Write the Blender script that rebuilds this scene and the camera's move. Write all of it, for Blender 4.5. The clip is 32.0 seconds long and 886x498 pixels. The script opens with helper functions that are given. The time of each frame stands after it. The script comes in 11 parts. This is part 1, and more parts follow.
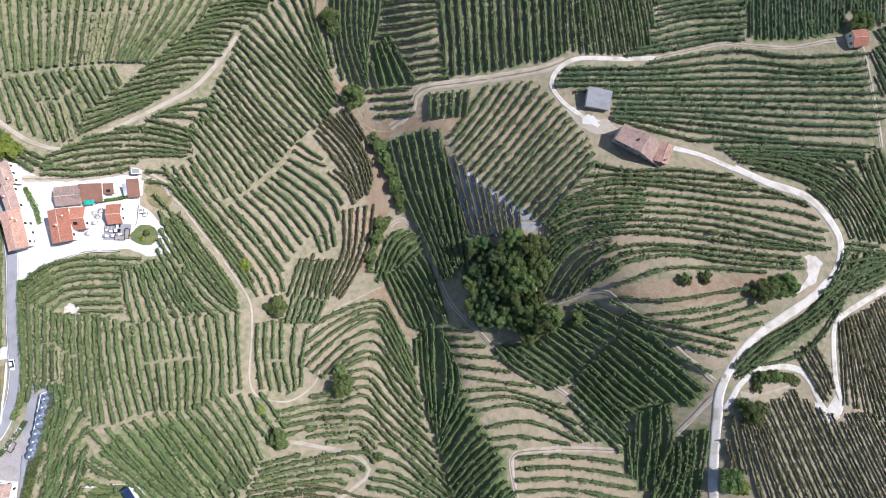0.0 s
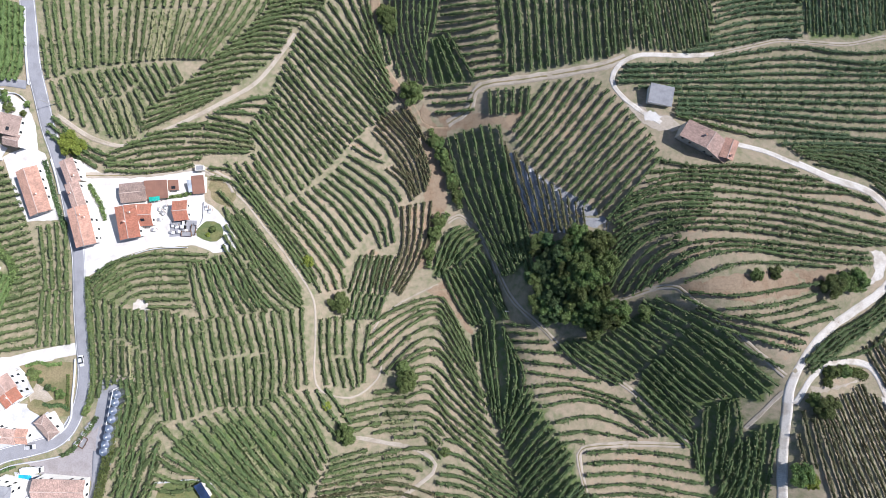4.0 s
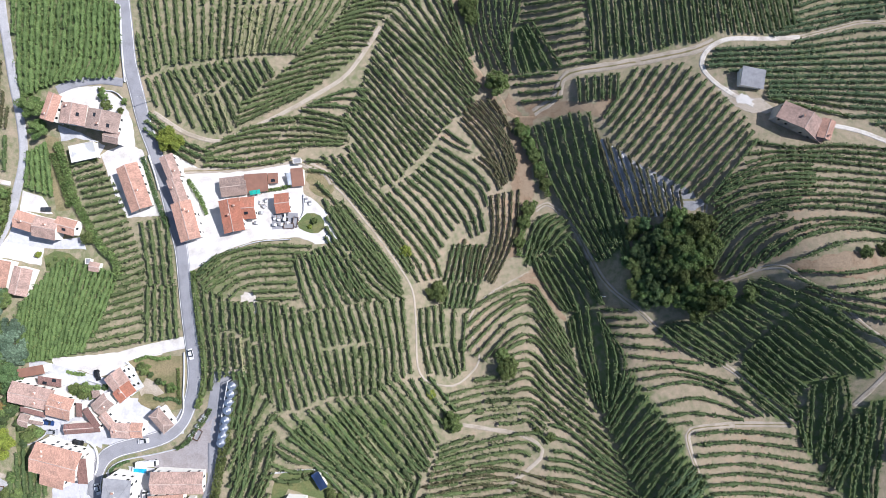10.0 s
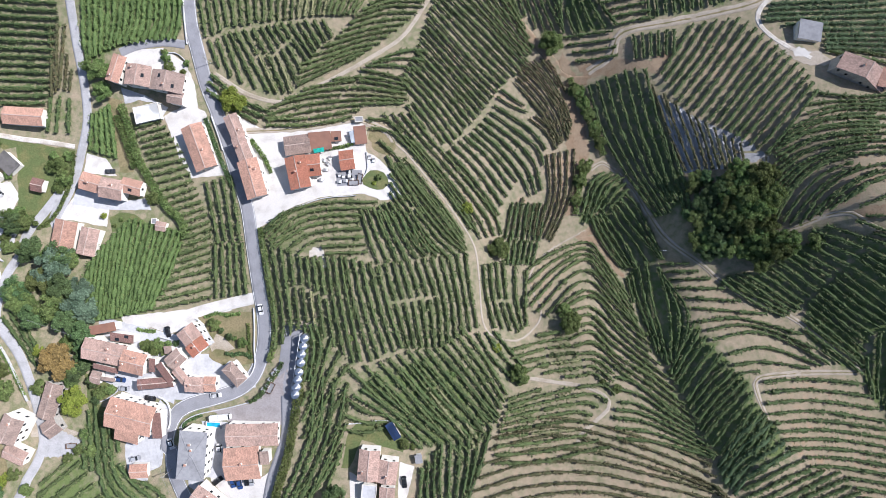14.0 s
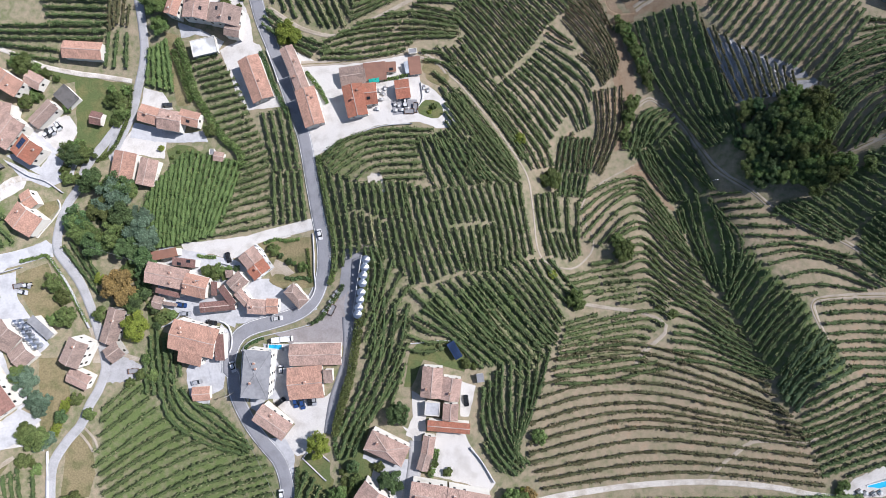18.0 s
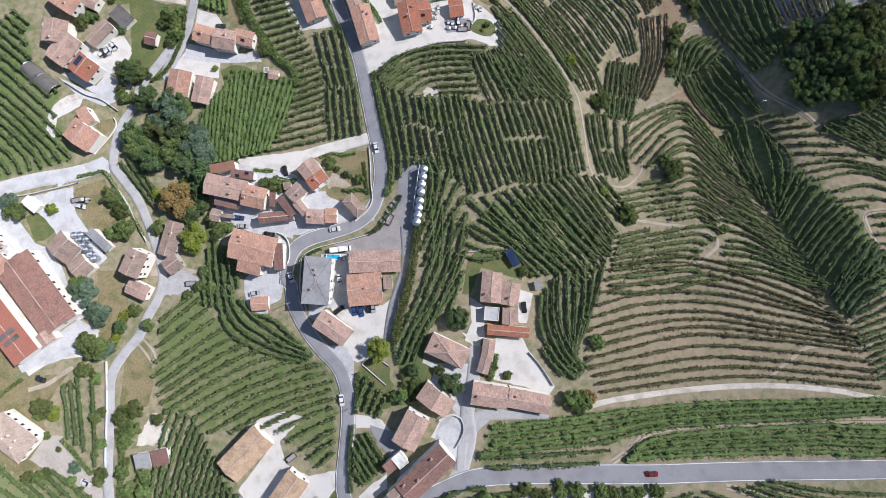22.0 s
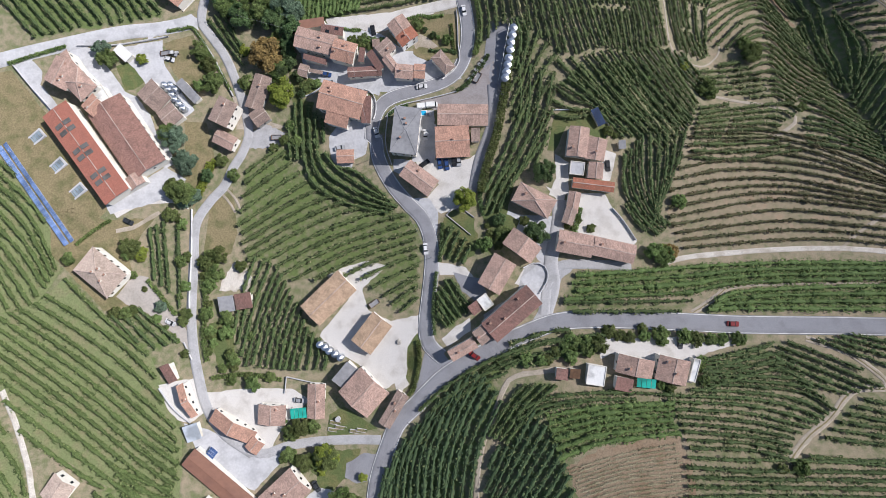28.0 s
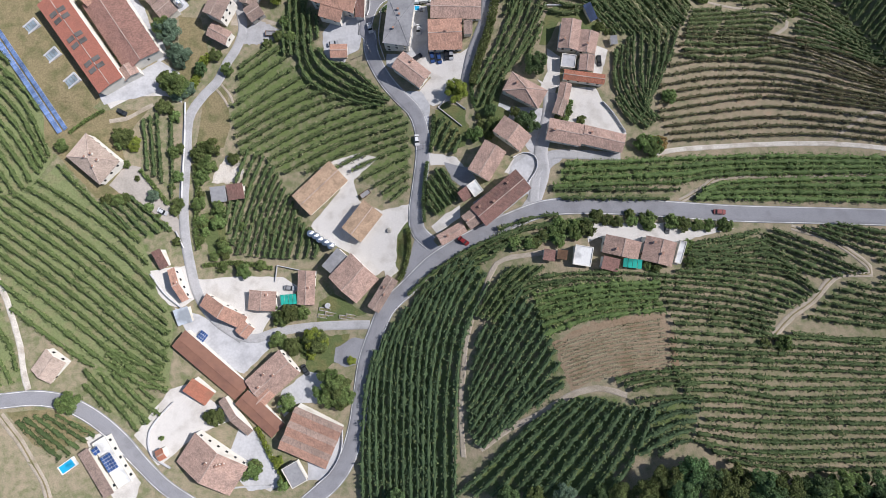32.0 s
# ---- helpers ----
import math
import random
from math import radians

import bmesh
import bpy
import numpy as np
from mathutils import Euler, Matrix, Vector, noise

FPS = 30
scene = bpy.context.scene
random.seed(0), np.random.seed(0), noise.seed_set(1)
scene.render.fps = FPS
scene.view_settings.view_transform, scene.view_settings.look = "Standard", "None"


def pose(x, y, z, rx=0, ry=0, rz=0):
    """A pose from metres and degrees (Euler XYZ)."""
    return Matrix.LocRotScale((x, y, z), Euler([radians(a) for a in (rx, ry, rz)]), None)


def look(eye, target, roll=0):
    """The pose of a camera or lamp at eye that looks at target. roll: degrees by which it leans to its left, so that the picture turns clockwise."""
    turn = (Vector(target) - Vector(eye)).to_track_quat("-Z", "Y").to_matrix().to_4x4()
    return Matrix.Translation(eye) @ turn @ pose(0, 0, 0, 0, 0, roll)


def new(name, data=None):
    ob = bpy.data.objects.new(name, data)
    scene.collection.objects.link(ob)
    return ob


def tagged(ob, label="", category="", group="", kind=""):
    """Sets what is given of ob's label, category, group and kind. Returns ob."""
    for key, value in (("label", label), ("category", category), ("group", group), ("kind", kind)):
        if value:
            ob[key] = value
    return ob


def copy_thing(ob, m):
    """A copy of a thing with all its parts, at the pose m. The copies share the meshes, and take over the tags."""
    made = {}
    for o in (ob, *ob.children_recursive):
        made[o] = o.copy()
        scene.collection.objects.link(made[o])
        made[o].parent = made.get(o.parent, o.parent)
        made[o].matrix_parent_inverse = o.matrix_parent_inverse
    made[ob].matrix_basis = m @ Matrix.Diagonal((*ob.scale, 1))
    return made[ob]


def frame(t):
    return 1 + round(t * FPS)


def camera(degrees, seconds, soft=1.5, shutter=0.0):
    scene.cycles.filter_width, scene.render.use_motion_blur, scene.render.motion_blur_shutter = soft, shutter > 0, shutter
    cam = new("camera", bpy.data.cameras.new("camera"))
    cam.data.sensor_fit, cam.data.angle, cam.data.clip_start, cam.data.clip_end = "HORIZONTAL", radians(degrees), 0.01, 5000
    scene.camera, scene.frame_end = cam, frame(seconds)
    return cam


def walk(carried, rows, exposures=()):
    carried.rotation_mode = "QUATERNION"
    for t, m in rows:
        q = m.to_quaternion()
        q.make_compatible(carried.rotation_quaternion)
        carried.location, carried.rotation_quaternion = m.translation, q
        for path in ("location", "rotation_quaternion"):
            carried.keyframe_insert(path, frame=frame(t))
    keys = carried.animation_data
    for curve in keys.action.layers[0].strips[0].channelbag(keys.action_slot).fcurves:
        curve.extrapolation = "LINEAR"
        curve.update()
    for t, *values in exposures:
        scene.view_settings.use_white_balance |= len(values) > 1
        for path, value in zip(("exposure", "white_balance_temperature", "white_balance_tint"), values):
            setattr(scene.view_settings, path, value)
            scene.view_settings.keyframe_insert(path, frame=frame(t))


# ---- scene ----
from mathutils.geometry import delaunay_2d_cdt

cam = camera(75.4, 32.0, soft=0.5)
METRES, EYE, TILT, LEAN, TURN = 275.0, 220.0, -90.0, 0.0, 0.0
EXPOSURES = [(0.0, 0.26, 5960, 15), (8.0, 0.23, 5970, 15), (14.0, 0.16, 5990, 15), (18.0, 0.0, 6050, 15), (23.0, -0.11, 6130, 14), (32.0, -0.19, 6270, 14)]
ROWS = [
    (0.0, 0.0, 0.0, 0.0, -0.0, 0.0, -0.0),
    (0.5, -0.0118, -0.0004, -0.0007, -0.01, -0.02, 0.01),
    (1.0, -0.0239, -0.0007, -0.0017, -0.05, -0.02, 0.01),
    (1.5, -0.0353, -0.001, -0.0025, -0.04, -0.04, 0.01),
    (2.0, -0.0469, -0.0013, -0.0035, -0.06, -0.03, -0.03),
    (2.5, -0.0582, -0.0016, -0.0042, -0.07, -0.03, -0.0),
    (3.0, -0.0698, -0.0019, -0.0044, -0.06, -0.08, 0.04),
    (3.5, -0.0816, -0.002, -0.0048, -0.07, -0.05, 0.05),
    (5.5, -0.1292, -0.0038, -0.0039, -0.08, -0.16, 0.2),
    (6.0, -0.1413, -0.0041, -0.0038, -0.09, -0.17, 0.22),
    (6.5, -0.1537, -0.0042, -0.0037, -0.11, -0.14, 0.25),
    (7.0, -0.1659, -0.0046, -0.0038, -0.12, -0.13, 0.28),
    (7.5, -0.1782, -0.0048, -0.0042, -0.13, -0.1, 0.32),
    (8.0, -0.1905, -0.0052, -0.0057, -0.13, -0.08, 0.51),
    (8.5, -0.2027, -0.0056, -0.0083, -0.16, -0.04, 0.67),
    (9.0, -0.2142, -0.0059, -0.0119, -0.13, 0.0, 0.89),
    (9.5, -0.2259, -0.0062, -0.0175, -0.11, 0.08, 1.1),
    (10.0, -0.2374, -0.0069, -0.0235, -0.09, 0.13, 1.42),
    (10.5, -0.2476, -0.0073, -0.0289, -0.05, 0.12, 1.65),
    (11.0, -0.2592, -0.008, -0.0359, -0.03, 0.14, 1.71),
    (11.5, -0.2699, -0.0083, -0.0442, 0.02, 0.2, 1.82),
    (12.0, -0.282, -0.0092, -0.0525, -0.0, 0.22, 1.81),
    (12.5, -0.294, -0.0099, -0.0614, 0.0, 0.26, 1.89),
    (13.0, -0.3059, -0.0106, -0.0691, 0.0, 0.21, 1.97),
    (13.5, -0.3177, -0.0112, -0.078, 0.01, 0.26, 2.13),
    (14.0, -0.3292, -0.012, -0.0874, 0.06, 0.29, 2.23),
    (14.5, -0.3403, -0.0127, -0.0981, 0.12, 0.34, 2.3),
    (16.5, -0.379, -0.0151, -0.1514, 0.41, 0.64, 2.39),
    (17.0, -0.3889, -0.016, -0.1657, 0.42, 0.67, 2.51),
    (17.5, -0.3983, -0.017, -0.1804, 0.46, 0.71, 2.6),
    (18.0, -0.4081, -0.0179, -0.1956, 0.46, 0.78, 2.6),
    (18.5, -0.4181, -0.0186, -0.21, 0.46, 0.75, 2.65),
    (19.0, -0.4282, -0.0197, -0.2258, 0.46, 0.83, 2.64),
    (19.5, -0.4382, -0.0205, -0.241, 0.47, 0.88, 2.66),
    (20.0, -0.4485, -0.0213, -0.2555, 0.46, 0.86, 2.65),
    (20.5, -0.4591, -0.0221, -0.2709, 0.44, 0.9, 2.63),
    (21.0, -0.4696, -0.0228, -0.2862, 0.43, 0.94, 2.57),
    (21.5, -0.48, -0.0238, -0.3007, 0.45, 0.89, 2.59),
    (22.0, -0.4913, -0.0246, -0.3161, 0.42, 0.94, 2.57),
    (22.5, -0.5022, -0.0254, -0.3305, 0.42, 0.9, 2.5),
    (23.0, -0.5142, -0.0264, -0.3453, 0.38, 0.88, 2.57),
    (23.5, -0.5249, -0.0271, -0.3605, 0.42, 0.89, 2.56),
    (24.0, -0.5371, -0.028, -0.3762, 0.38, 0.87, 2.47),
    (24.5, -0.5493, -0.0287, -0.3909, 0.36, 0.79, 2.54),
    (25.0, -0.5608, -0.0295, -0.4065, 0.37, 0.81, 2.55),
    (25.5, -0.5728, -0.0301, -0.4226, 0.39, 0.86, 2.55),
    (27.5, -0.6052, -0.0352, -0.4873, 0.52, 0.62, 0.69),
    (28.0, -0.6076, -0.036, -0.5053, 0.57, 0.62, 0.31),
    (28.5, -0.6087, -0.0366, -0.5223, 0.59, 0.53, 0.15),
    (29.0, -0.6087, -0.0371, -0.5392, 0.6, 0.42, 0.07),
    (29.5, -0.6073, -0.0379, -0.5566, 0.63, 0.34, -0.07),
    (30.0, -0.6055, -0.0384, -0.5741, 0.6, 0.28, -0.28),
    (30.5, -0.6035, -0.0393, -0.5917, 0.57, 0.27, -0.37),
    (31.0, -0.6015, -0.0398, -0.6084, 0.5, 0.14, -0.46),
    (31.5, -0.5987, -0.0406, -0.6275, 0.51, 0.18, -0.52),
    (32.0, -0.5962, -0.0412, -0.6449, 0.43, 0.11, -0.49),
]
walk(cam, [(t, pose(0, 0, EYE, TILT, LEAN, TURN) @ pose(METRES * x, METRES * y, METRES * z, 90 + pitch, roll, yaw)) for t, x, y, z, yaw, pitch, roll in ROWS], EXPOSURES)


# world, sun and sky
SUN_AZ, SUN_EL = 20.0, 47.0
world = bpy.data.worlds.new("sky")
scene.world = world
world.use_nodes = True
wn = world.node_tree.nodes
sky = wn.new("ShaderNodeTexSky")
sky.sky_type, sky.sun_disc = "NISHITA", False
sky.sun_elevation, sky.sun_rotation = radians(SUN_EL), radians(90 - SUN_AZ)
wn["Background"].inputs["Strength"].default_value = 0.097
world.node_tree.links.new(sky.outputs[0], wn["Background"].inputs["Color"])
sun = new("sun", bpy.data.lights.new("sun", "SUN"))
sun.data.energy, sun.data.angle, sun.data.color = 4.75, radians(0.55), (1.0, 0.965, 0.915)
sun_from = Vector((math.cos(radians(SUN_AZ)) * math.cos(radians(SUN_EL)), math.sin(radians(SUN_AZ)) * math.cos(radians(SUN_EL)), math.sin(radians(SUN_EL))))
sun.matrix_world = look(sun_from * 400, (0, 0, 0))


# ---- materials ----
def material(name, base, rough=0.9, metal=0.0, vary=0.25, scale=1.0, fine=8.0, bump=0.0, second=None, mix=0.5, per_object=0.0, island=0.0, through_light=0.0, hue=0.0, flecks=None):
    """A surface with stains at a coarse scale and grain at a fine one; second: another colour that comes through in patches."""
    m = bpy.data.materials.new(name)
    m.use_nodes = True
    nt = m.node_tree
    n, l = nt.nodes, nt.links
    b = n["Principled BSDF"]
    b.inputs["Roughness"].default_value, b.inputs["Metallic"].default_value = rough, metal
    b.inputs["Specular IOR Level"].default_value = 0.25 if rough > 0.6 else 0.5
    b.inputs["Diffuse Roughness"].default_value = 0.6 if rough > 0.6 else 0.2
    tc = n.new("ShaderNodeTexCoord")
    geo = n.new("ShaderNodeNewGeometry")
    coarse = n.new("ShaderNodeTexNoise")
    coarse.inputs["Scale"].default_value, coarse.inputs["Detail"].default_value = 0.22 * scale, 5
    grain = n.new("ShaderNodeTexNoise")
    grain.inputs["Scale"].default_value, grain.inputs["Detail"].default_value = fine * scale * 0.3, 4
    for t in (coarse, grain):
        l.new(geo.outputs["Position"], t.inputs["Vector"])
    rgb = n.new("ShaderNodeMix")
    rgb.data_type = "RGBA"
    rgb.inputs[6].default_value = (*base, 1)
    rgb.inputs[7].default_value = (*(second or [c * 0.6 for c in base]), 1)
    ramp = n.new("ShaderNodeMapRange")
    ramp.inputs["From Min"].default_value, ramp.inputs["From Max"].default_value = 0.62 - 0.3 * mix, 0.8 - 0.3 * mix
    l.new(coarse.outputs["Fac"], ramp.inputs["Value"])
    l.new(ramp.outputs[0], rgb.inputs[0])
    hsv = n.new("ShaderNodeHueSaturation")
    tint = rgb.outputs[2]
    if flecks:
        turned, pick = n.new("ShaderNodeMix"), n.new("ShaderNodeMapRange")
        turned.data_type = "RGBA"
        turned.inputs[7].default_value = (*flecks[0], 1)
        pick.inputs["From Min"].default_value, pick.inputs["From Max"].default_value = 1 - flecks[1], 1 - flecks[1] * 0.4
        l.new(geo.outputs["Random Per Island"], pick.inputs["Value"])
        l.new(pick.outputs[0], turned.inputs[0])
        l.new(tint, turned.inputs[6])
        tint = turned.outputs[2]
    l.new(tint, hsv.inputs["Color"])
    if hue:
        turn = n.new("ShaderNodeMapRange")
        turn.inputs["To Min"].default_value, turn.inputs["To Max"].default_value = 0.5 - hue, 0.5 + hue
        l.new(n.new("ShaderNodeObjectInfo").outputs["Random"], turn.inputs["Value"])
        l.new(turn.outputs[0], hsv.inputs["Hue"])
    val = n.new("ShaderNodeMapRange")
    val.inputs["From Min"].default_value, val.inputs["From Max"].default_value = 0.3, 0.7
    val.inputs["To Min"].default_value, val.inputs["To Max"].default_value = 1 - vary, 1 + vary
    l.new(grain.outputs["Fac"], val.inputs["Value"])
    last = val.outputs[0]
    for amount, source in ((per_object, "object"), (island, "island")):
        if amount:
            r = n.new("ShaderNodeObjectInfo").outputs["Random"] if source == "object" else geo.outputs["Random Per Island"]
            mr = n.new("ShaderNodeMapRange")
            mr.inputs["To Min"].default_value, mr.inputs["To Max"].default_value = 1 - amount, 1 + amount
            l.new(r, mr.inputs["Value"])
            mul = n.new("ShaderNodeMath")
            mul.operation = "MULTIPLY"
            l.new(last, mul.inputs[0])
            l.new(mr.outputs[0], mul.inputs[1])
            last = mul.outputs[0]
    l.new(last, hsv.inputs["Value"])
    l.new(hsv.outputs[0], b.inputs["Base Color"])
    if bump:
        bp = n.new("ShaderNodeBump")
        bp.inputs["Strength"].default_value, bp.inputs["Distance"].default_value = 0.6, bump
        l.new(grain.outputs["Fac"], bp.inputs["Height"])
        l.new(bp.outputs[0], b.inputs["Normal"])
    if through_light:
        thin, both = n.new("ShaderNodeBsdfTranslucent"), n.new("ShaderNodeMixShader")
        both.inputs[0].default_value = through_light
        l.new(hsv.outputs[0], thin.inputs["Color"])
        l.new(b.outputs[0], both.inputs[1])
        l.new(thin.outputs[0], both.inputs[2])
        l.new(both.outputs[0], n["Material Output"].inputs["Surface"])
    return m


M = {}
M["vine"] = material("vine leaves", (0.099, 0.142, 0.054), 0.75, vary=0.36, scale=1.2, fine=9, bump=0.15, second=(0.081, 0.121, 0.046), per_object=0.14, island=0.42, through_light=0.15, flecks=((0.185, 0.19, 0.09), 0.3))
M["vine_bright"] = material("fresh vine leaves", (0.138, 0.206, 0.067), 0.7, vary=0.36, scale=1.2, fine=9, bump=0.15, second=(0.106, 0.164, 0.053), per_object=0.12, island=0.42, through_light=0.15, flecks=((0.18, 0.22, 0.08), 0.25))
M["vine_dry"] = material("thin vine leaves", (0.111, 0.117, 0.056), 0.8, vary=0.36, scale=1.2, fine=9, bump=0.15, second=(0.109, 0.099, 0.049), per_object=0.14, island=0.42, through_light=0.15, flecks=((0.18, 0.145, 0.08), 0.35))
M["vine_pale"] = material("pale olive vine leaves", (0.119, 0.157, 0.060), 0.75, vary=0.36, scale=1.2, fine=9, bump=0.15, second=(0.094, 0.127, 0.049), per_object=0.14, island=0.42, through_light=0.15, flecks=((0.215, 0.21, 0.11), 0.3))
M["vine_deep"] = material("deep green vine leaves", (0.082, 0.127, 0.058), 0.75, vary=0.36, scale=1.2, fine=9, bump=0.15, second=(0.060, 0.099, 0.046), per_object=0.12, island=0.42, through_light=0.12, flecks=((0.14, 0.17, 0.07), 0.2))
M["vine_wide"] = material("broad sunlit vine leaves", (0.123, 0.169, 0.058), 0.75, vary=0.36, scale=1.2, fine=9, bump=0.15, second=(0.101, 0.139, 0.049), per_object=0.12, island=0.42, through_light=0.15, flecks=((0.2, 0.235, 0.095), 0.3))
M["asphalt"] = material("asphalt", (0.32, 0.32, 0.34), 0.9, vary=0.12, fine=12, second=(0.275, 0.275, 0.29), bump=0.01)
M["gravel"] = material("white gravel", (0.665, 0.64, 0.605), 0.95, vary=0.14, fine=14, second=(0.55, 0.52, 0.48), bump=0.02, mix=0.4)
M["lane"] = material("pale worn asphalt", (0.47, 0.465, 0.47), 0.9, vary=0.14, fine=8, second=(0.39, 0.385, 0.385), bump=0.01)
M["track"] = material("pale crushed gravel", (0.66, 0.62, 0.56), 0.95, vary=0.2, fine=9, second=(0.5, 0.445, 0.375), bump=0.02)
M["dirt"] = material("dirt track", (0.47, 0.41, 0.335), 0.95, vary=0.2, fine=9, second=(0.38, 0.325, 0.25), bump=0.03)
M["soil"] = material("bare soil", (0.345, 0.262, 0.178), 0.95, vary=0.2, fine=6, second=(0.30, 0.212, 0.138), bump=0.05)
M["net"] = material("pale soil", (0.36, 0.36, 0.37), 0.95, vary=0.2, fine=6, second=(0.33, 0.33, 0.34), bump=0.05)
M["concrete"] = material("concrete paving", (0.57, 0.57, 0.58), 0.9, vary=0.08, fine=4, second=(0.47, 0.47, 0.48))
M["lawn"] = material("lawn", (0.125, 0.158, 0.06), 0.9, vary=0.25, fine=7, second=(0.18, 0.18, 0.075), bump=0.05, mix=0.6)
M["drygrass"] = material("dry grass", (0.275, 0.228, 0.128), 0.95, vary=0.22, fine=6, second=(0.185, 0.175, 0.085), bump=0.06, mix=0.55)
M["wall"] = material("pale plaster", (0.72, 0.69, 0.62), 0.9, vary=0.05, fine=2, second=(0.60, 0.56, 0.48), mix=0.25)
M["stone"] = material("grey stone", (0.42, 0.40, 0.36), 0.95, vary=0.25, fine=8, second=(0.33, 0.31, 0.28), bump=0.03)
M["glass"] = material("window glass", (0.03, 0.035, 0.04), 0.08, vary=0.05)
M["wood"] = material("brown wood", (0.20, 0.11, 0.06), 0.7, vary=0.2, fine=5)
M["steel"] = material("brushed steel", (0.62, 0.65, 0.70), 0.32, metal=0.9, vary=0.06, fine=3)
M["solar"] = material("solar cells", (0.035, 0.06, 0.13), 0.2, vary=0.1, fine=3)
M["white"] = material("white paint", (0.8, 0.8, 0.78), 0.7, vary=0.04)
M["blue"] = material("pool blue", (0.03, 0.48, 0.80), 0.3, vary=0.05)
M["green_net"] = material("turquoise netting", (0.03, 0.45, 0.36), 0.8, vary=0.1)
M["bark"] = material("bark", (0.12, 0.09, 0.06), 0.95, vary=0.3, fine=5, bump=0.03)
M["leaf"] = material("tree leaves", (0.205, 0.262, 0.092), 0.7, vary=0.35, fine=3, second=(0.13, 0.185, 0.06), island=0.4, per_object=0.3, hue=0.02, through_light=0.4)
M["leaf_dark"] = material("dark tree leaves", (0.15, 0.225, 0.092), 0.75, vary=0.35, fine=3, second=(0.105, 0.165, 0.072), island=0.4, per_object=0.3, hue=0.02, through_light=0.4)
M["leaf_blue"] = material("blue-green needles", (0.18, 0.255, 0.17), 0.75, vary=0.35, fine=3, second=(0.115, 0.175, 0.112), island=0.35, per_object=0.2, through_light=0.3)
M["leaf_lime"] = material("yellow-green leaves", (0.27, 0.32, 0.06), 0.7, vary=0.3, fine=3, second=(0.18, 0.235, 0.045), island=0.3, per_object=0.1, through_light=0.3)
M["leaf_rust"] = material("rust-coloured leaves", (0.34, 0.245, 0.095), 0.75, vary=0.3, fine=3, second=(0.26, 0.19, 0.075), island=0.3, through_light=0.3)
M["solar_blue"] = material("blue solar cells", (0.20, 0.31, 0.58), 0.25, vary=0.1, fine=2, per_object=0.2)
M["solar_roof"] = material("roof solar cells", (0.06, 0.13, 0.34), 0.25, vary=0.1, fine=2)
M["swath"] = material("cut hay", (0.33, 0.29, 0.19), 0.95, vary=0.3, fine=8, second=(0.25, 0.22, 0.13), island=0.2)
M["pane"] = material("pale glass pane", (0.35, 0.42, 0.46), 0.15, vary=0.08)
M["tunnel"] = material("grey tunnel sheet", (0.17, 0.16, 0.15), 0.7, vary=0.08, fine=3)
M["rubber"] = material("tyre rubber", (0.02, 0.02, 0.02), 0.9)


def tile_material(name, base, second, mottle=0.33):
    """Clay tiles: columns of half-round tiles down the slope, each tile in its own tone, with lichen patches."""
    m = material(name, base, 0.9, vary=0.12, fine=5, second=second, mix=0.5, per_object=0.1, scale=1.4)
    n, l = m.node_tree.nodes, m.node_tree.links
    uv = n.new("ShaderNodeUVMap")
    size = n.new("ShaderNodeMapping")
    size.inputs["Scale"].default_value = (4.4, 2.4, 1.0)
    l.new(uv.outputs[0], size.inputs["Vector"])
    speck = n.new("ShaderNodeTexVoronoi")
    speck.inputs["Scale"].default_value, speck.inputs["Randomness"].default_value = 1.0, 0.55
    l.new(size.outputs[0], speck.inputs["Vector"])
    tone = n.new("ShaderNodeMix")
    tone.data_type, tone.blend_type = "RGBA", "OVERLAY"
    tone.inputs[0].default_value = mottle
    old = n["Principled BSDF"].inputs["Base Color"].links[0].from_socket
    grey = n.new("ShaderNodeRGBToBW")
    l.new(speck.outputs["Color"], grey.inputs[0])
    l.new(old, tone.inputs[6])
    l.new(grey.outputs[0], tone.inputs[7])
    l.new(tone.outputs[2], n["Principled BSDF"].inputs["Base Color"])
    wave = n.new("ShaderNodeTexWave")
    wave.bands_direction = "X"
    wave.inputs["Scale"].default_value, wave.inputs["Distortion"].default_value = 1.05, 0.3
    l.new(uv.outputs[0], wave.inputs["Vector"])
    bp = n.new("ShaderNodeBump")
    bp.inputs["Strength"].default_value, bp.inputs["Distance"].default_value = 0.5, 0.08
    l.new(wave.outputs["Fac"], bp.inputs["Height"])
    l.new(bp.outputs[0], n["Principled BSDF"].inputs["Normal"])
    return m


M["ridge"] = material("mortared ridge tiles", (0.55, 0.44, 0.38), 0.9, vary=0.2, fine=6)
M["tile"] = tile_material("old clay tiles", (0.48, 0.335, 0.275), (0.37, 0.265, 0.22))
M["tile_red"] = tile_material("red clay tiles", (0.44, 0.185, 0.12), (0.38, 0.18, 0.12))
M["tile_orange"] = tile_material("orange clay tiles", (0.52, 0.315, 0.235), (0.43, 0.265, 0.20))
M["tile_grey"] = tile_material("weathered grey-brown tiles", (0.37, 0.275, 0.23), (0.29, 0.22, 0.185))
M["tile_brown"] = tile_material("dark brown tiles", (0.27, 0.155, 0.13), (0.215, 0.135, 0.115))
M["tile_new"] = tile_material("smooth terracotta tiles", (0.40, 0.165, 0.12), (0.36, 0.155, 0.115), 0.1)
M["tile_tan"] = tile_material("tan clay tiles", (0.50, 0.36, 0.25), (0.40, 0.29, 0.20))
M["tile_pale"] = tile_material("pale weathered tiles", (0.56, 0.45, 0.375), (0.47, 0.375, 0.31), 0.25)
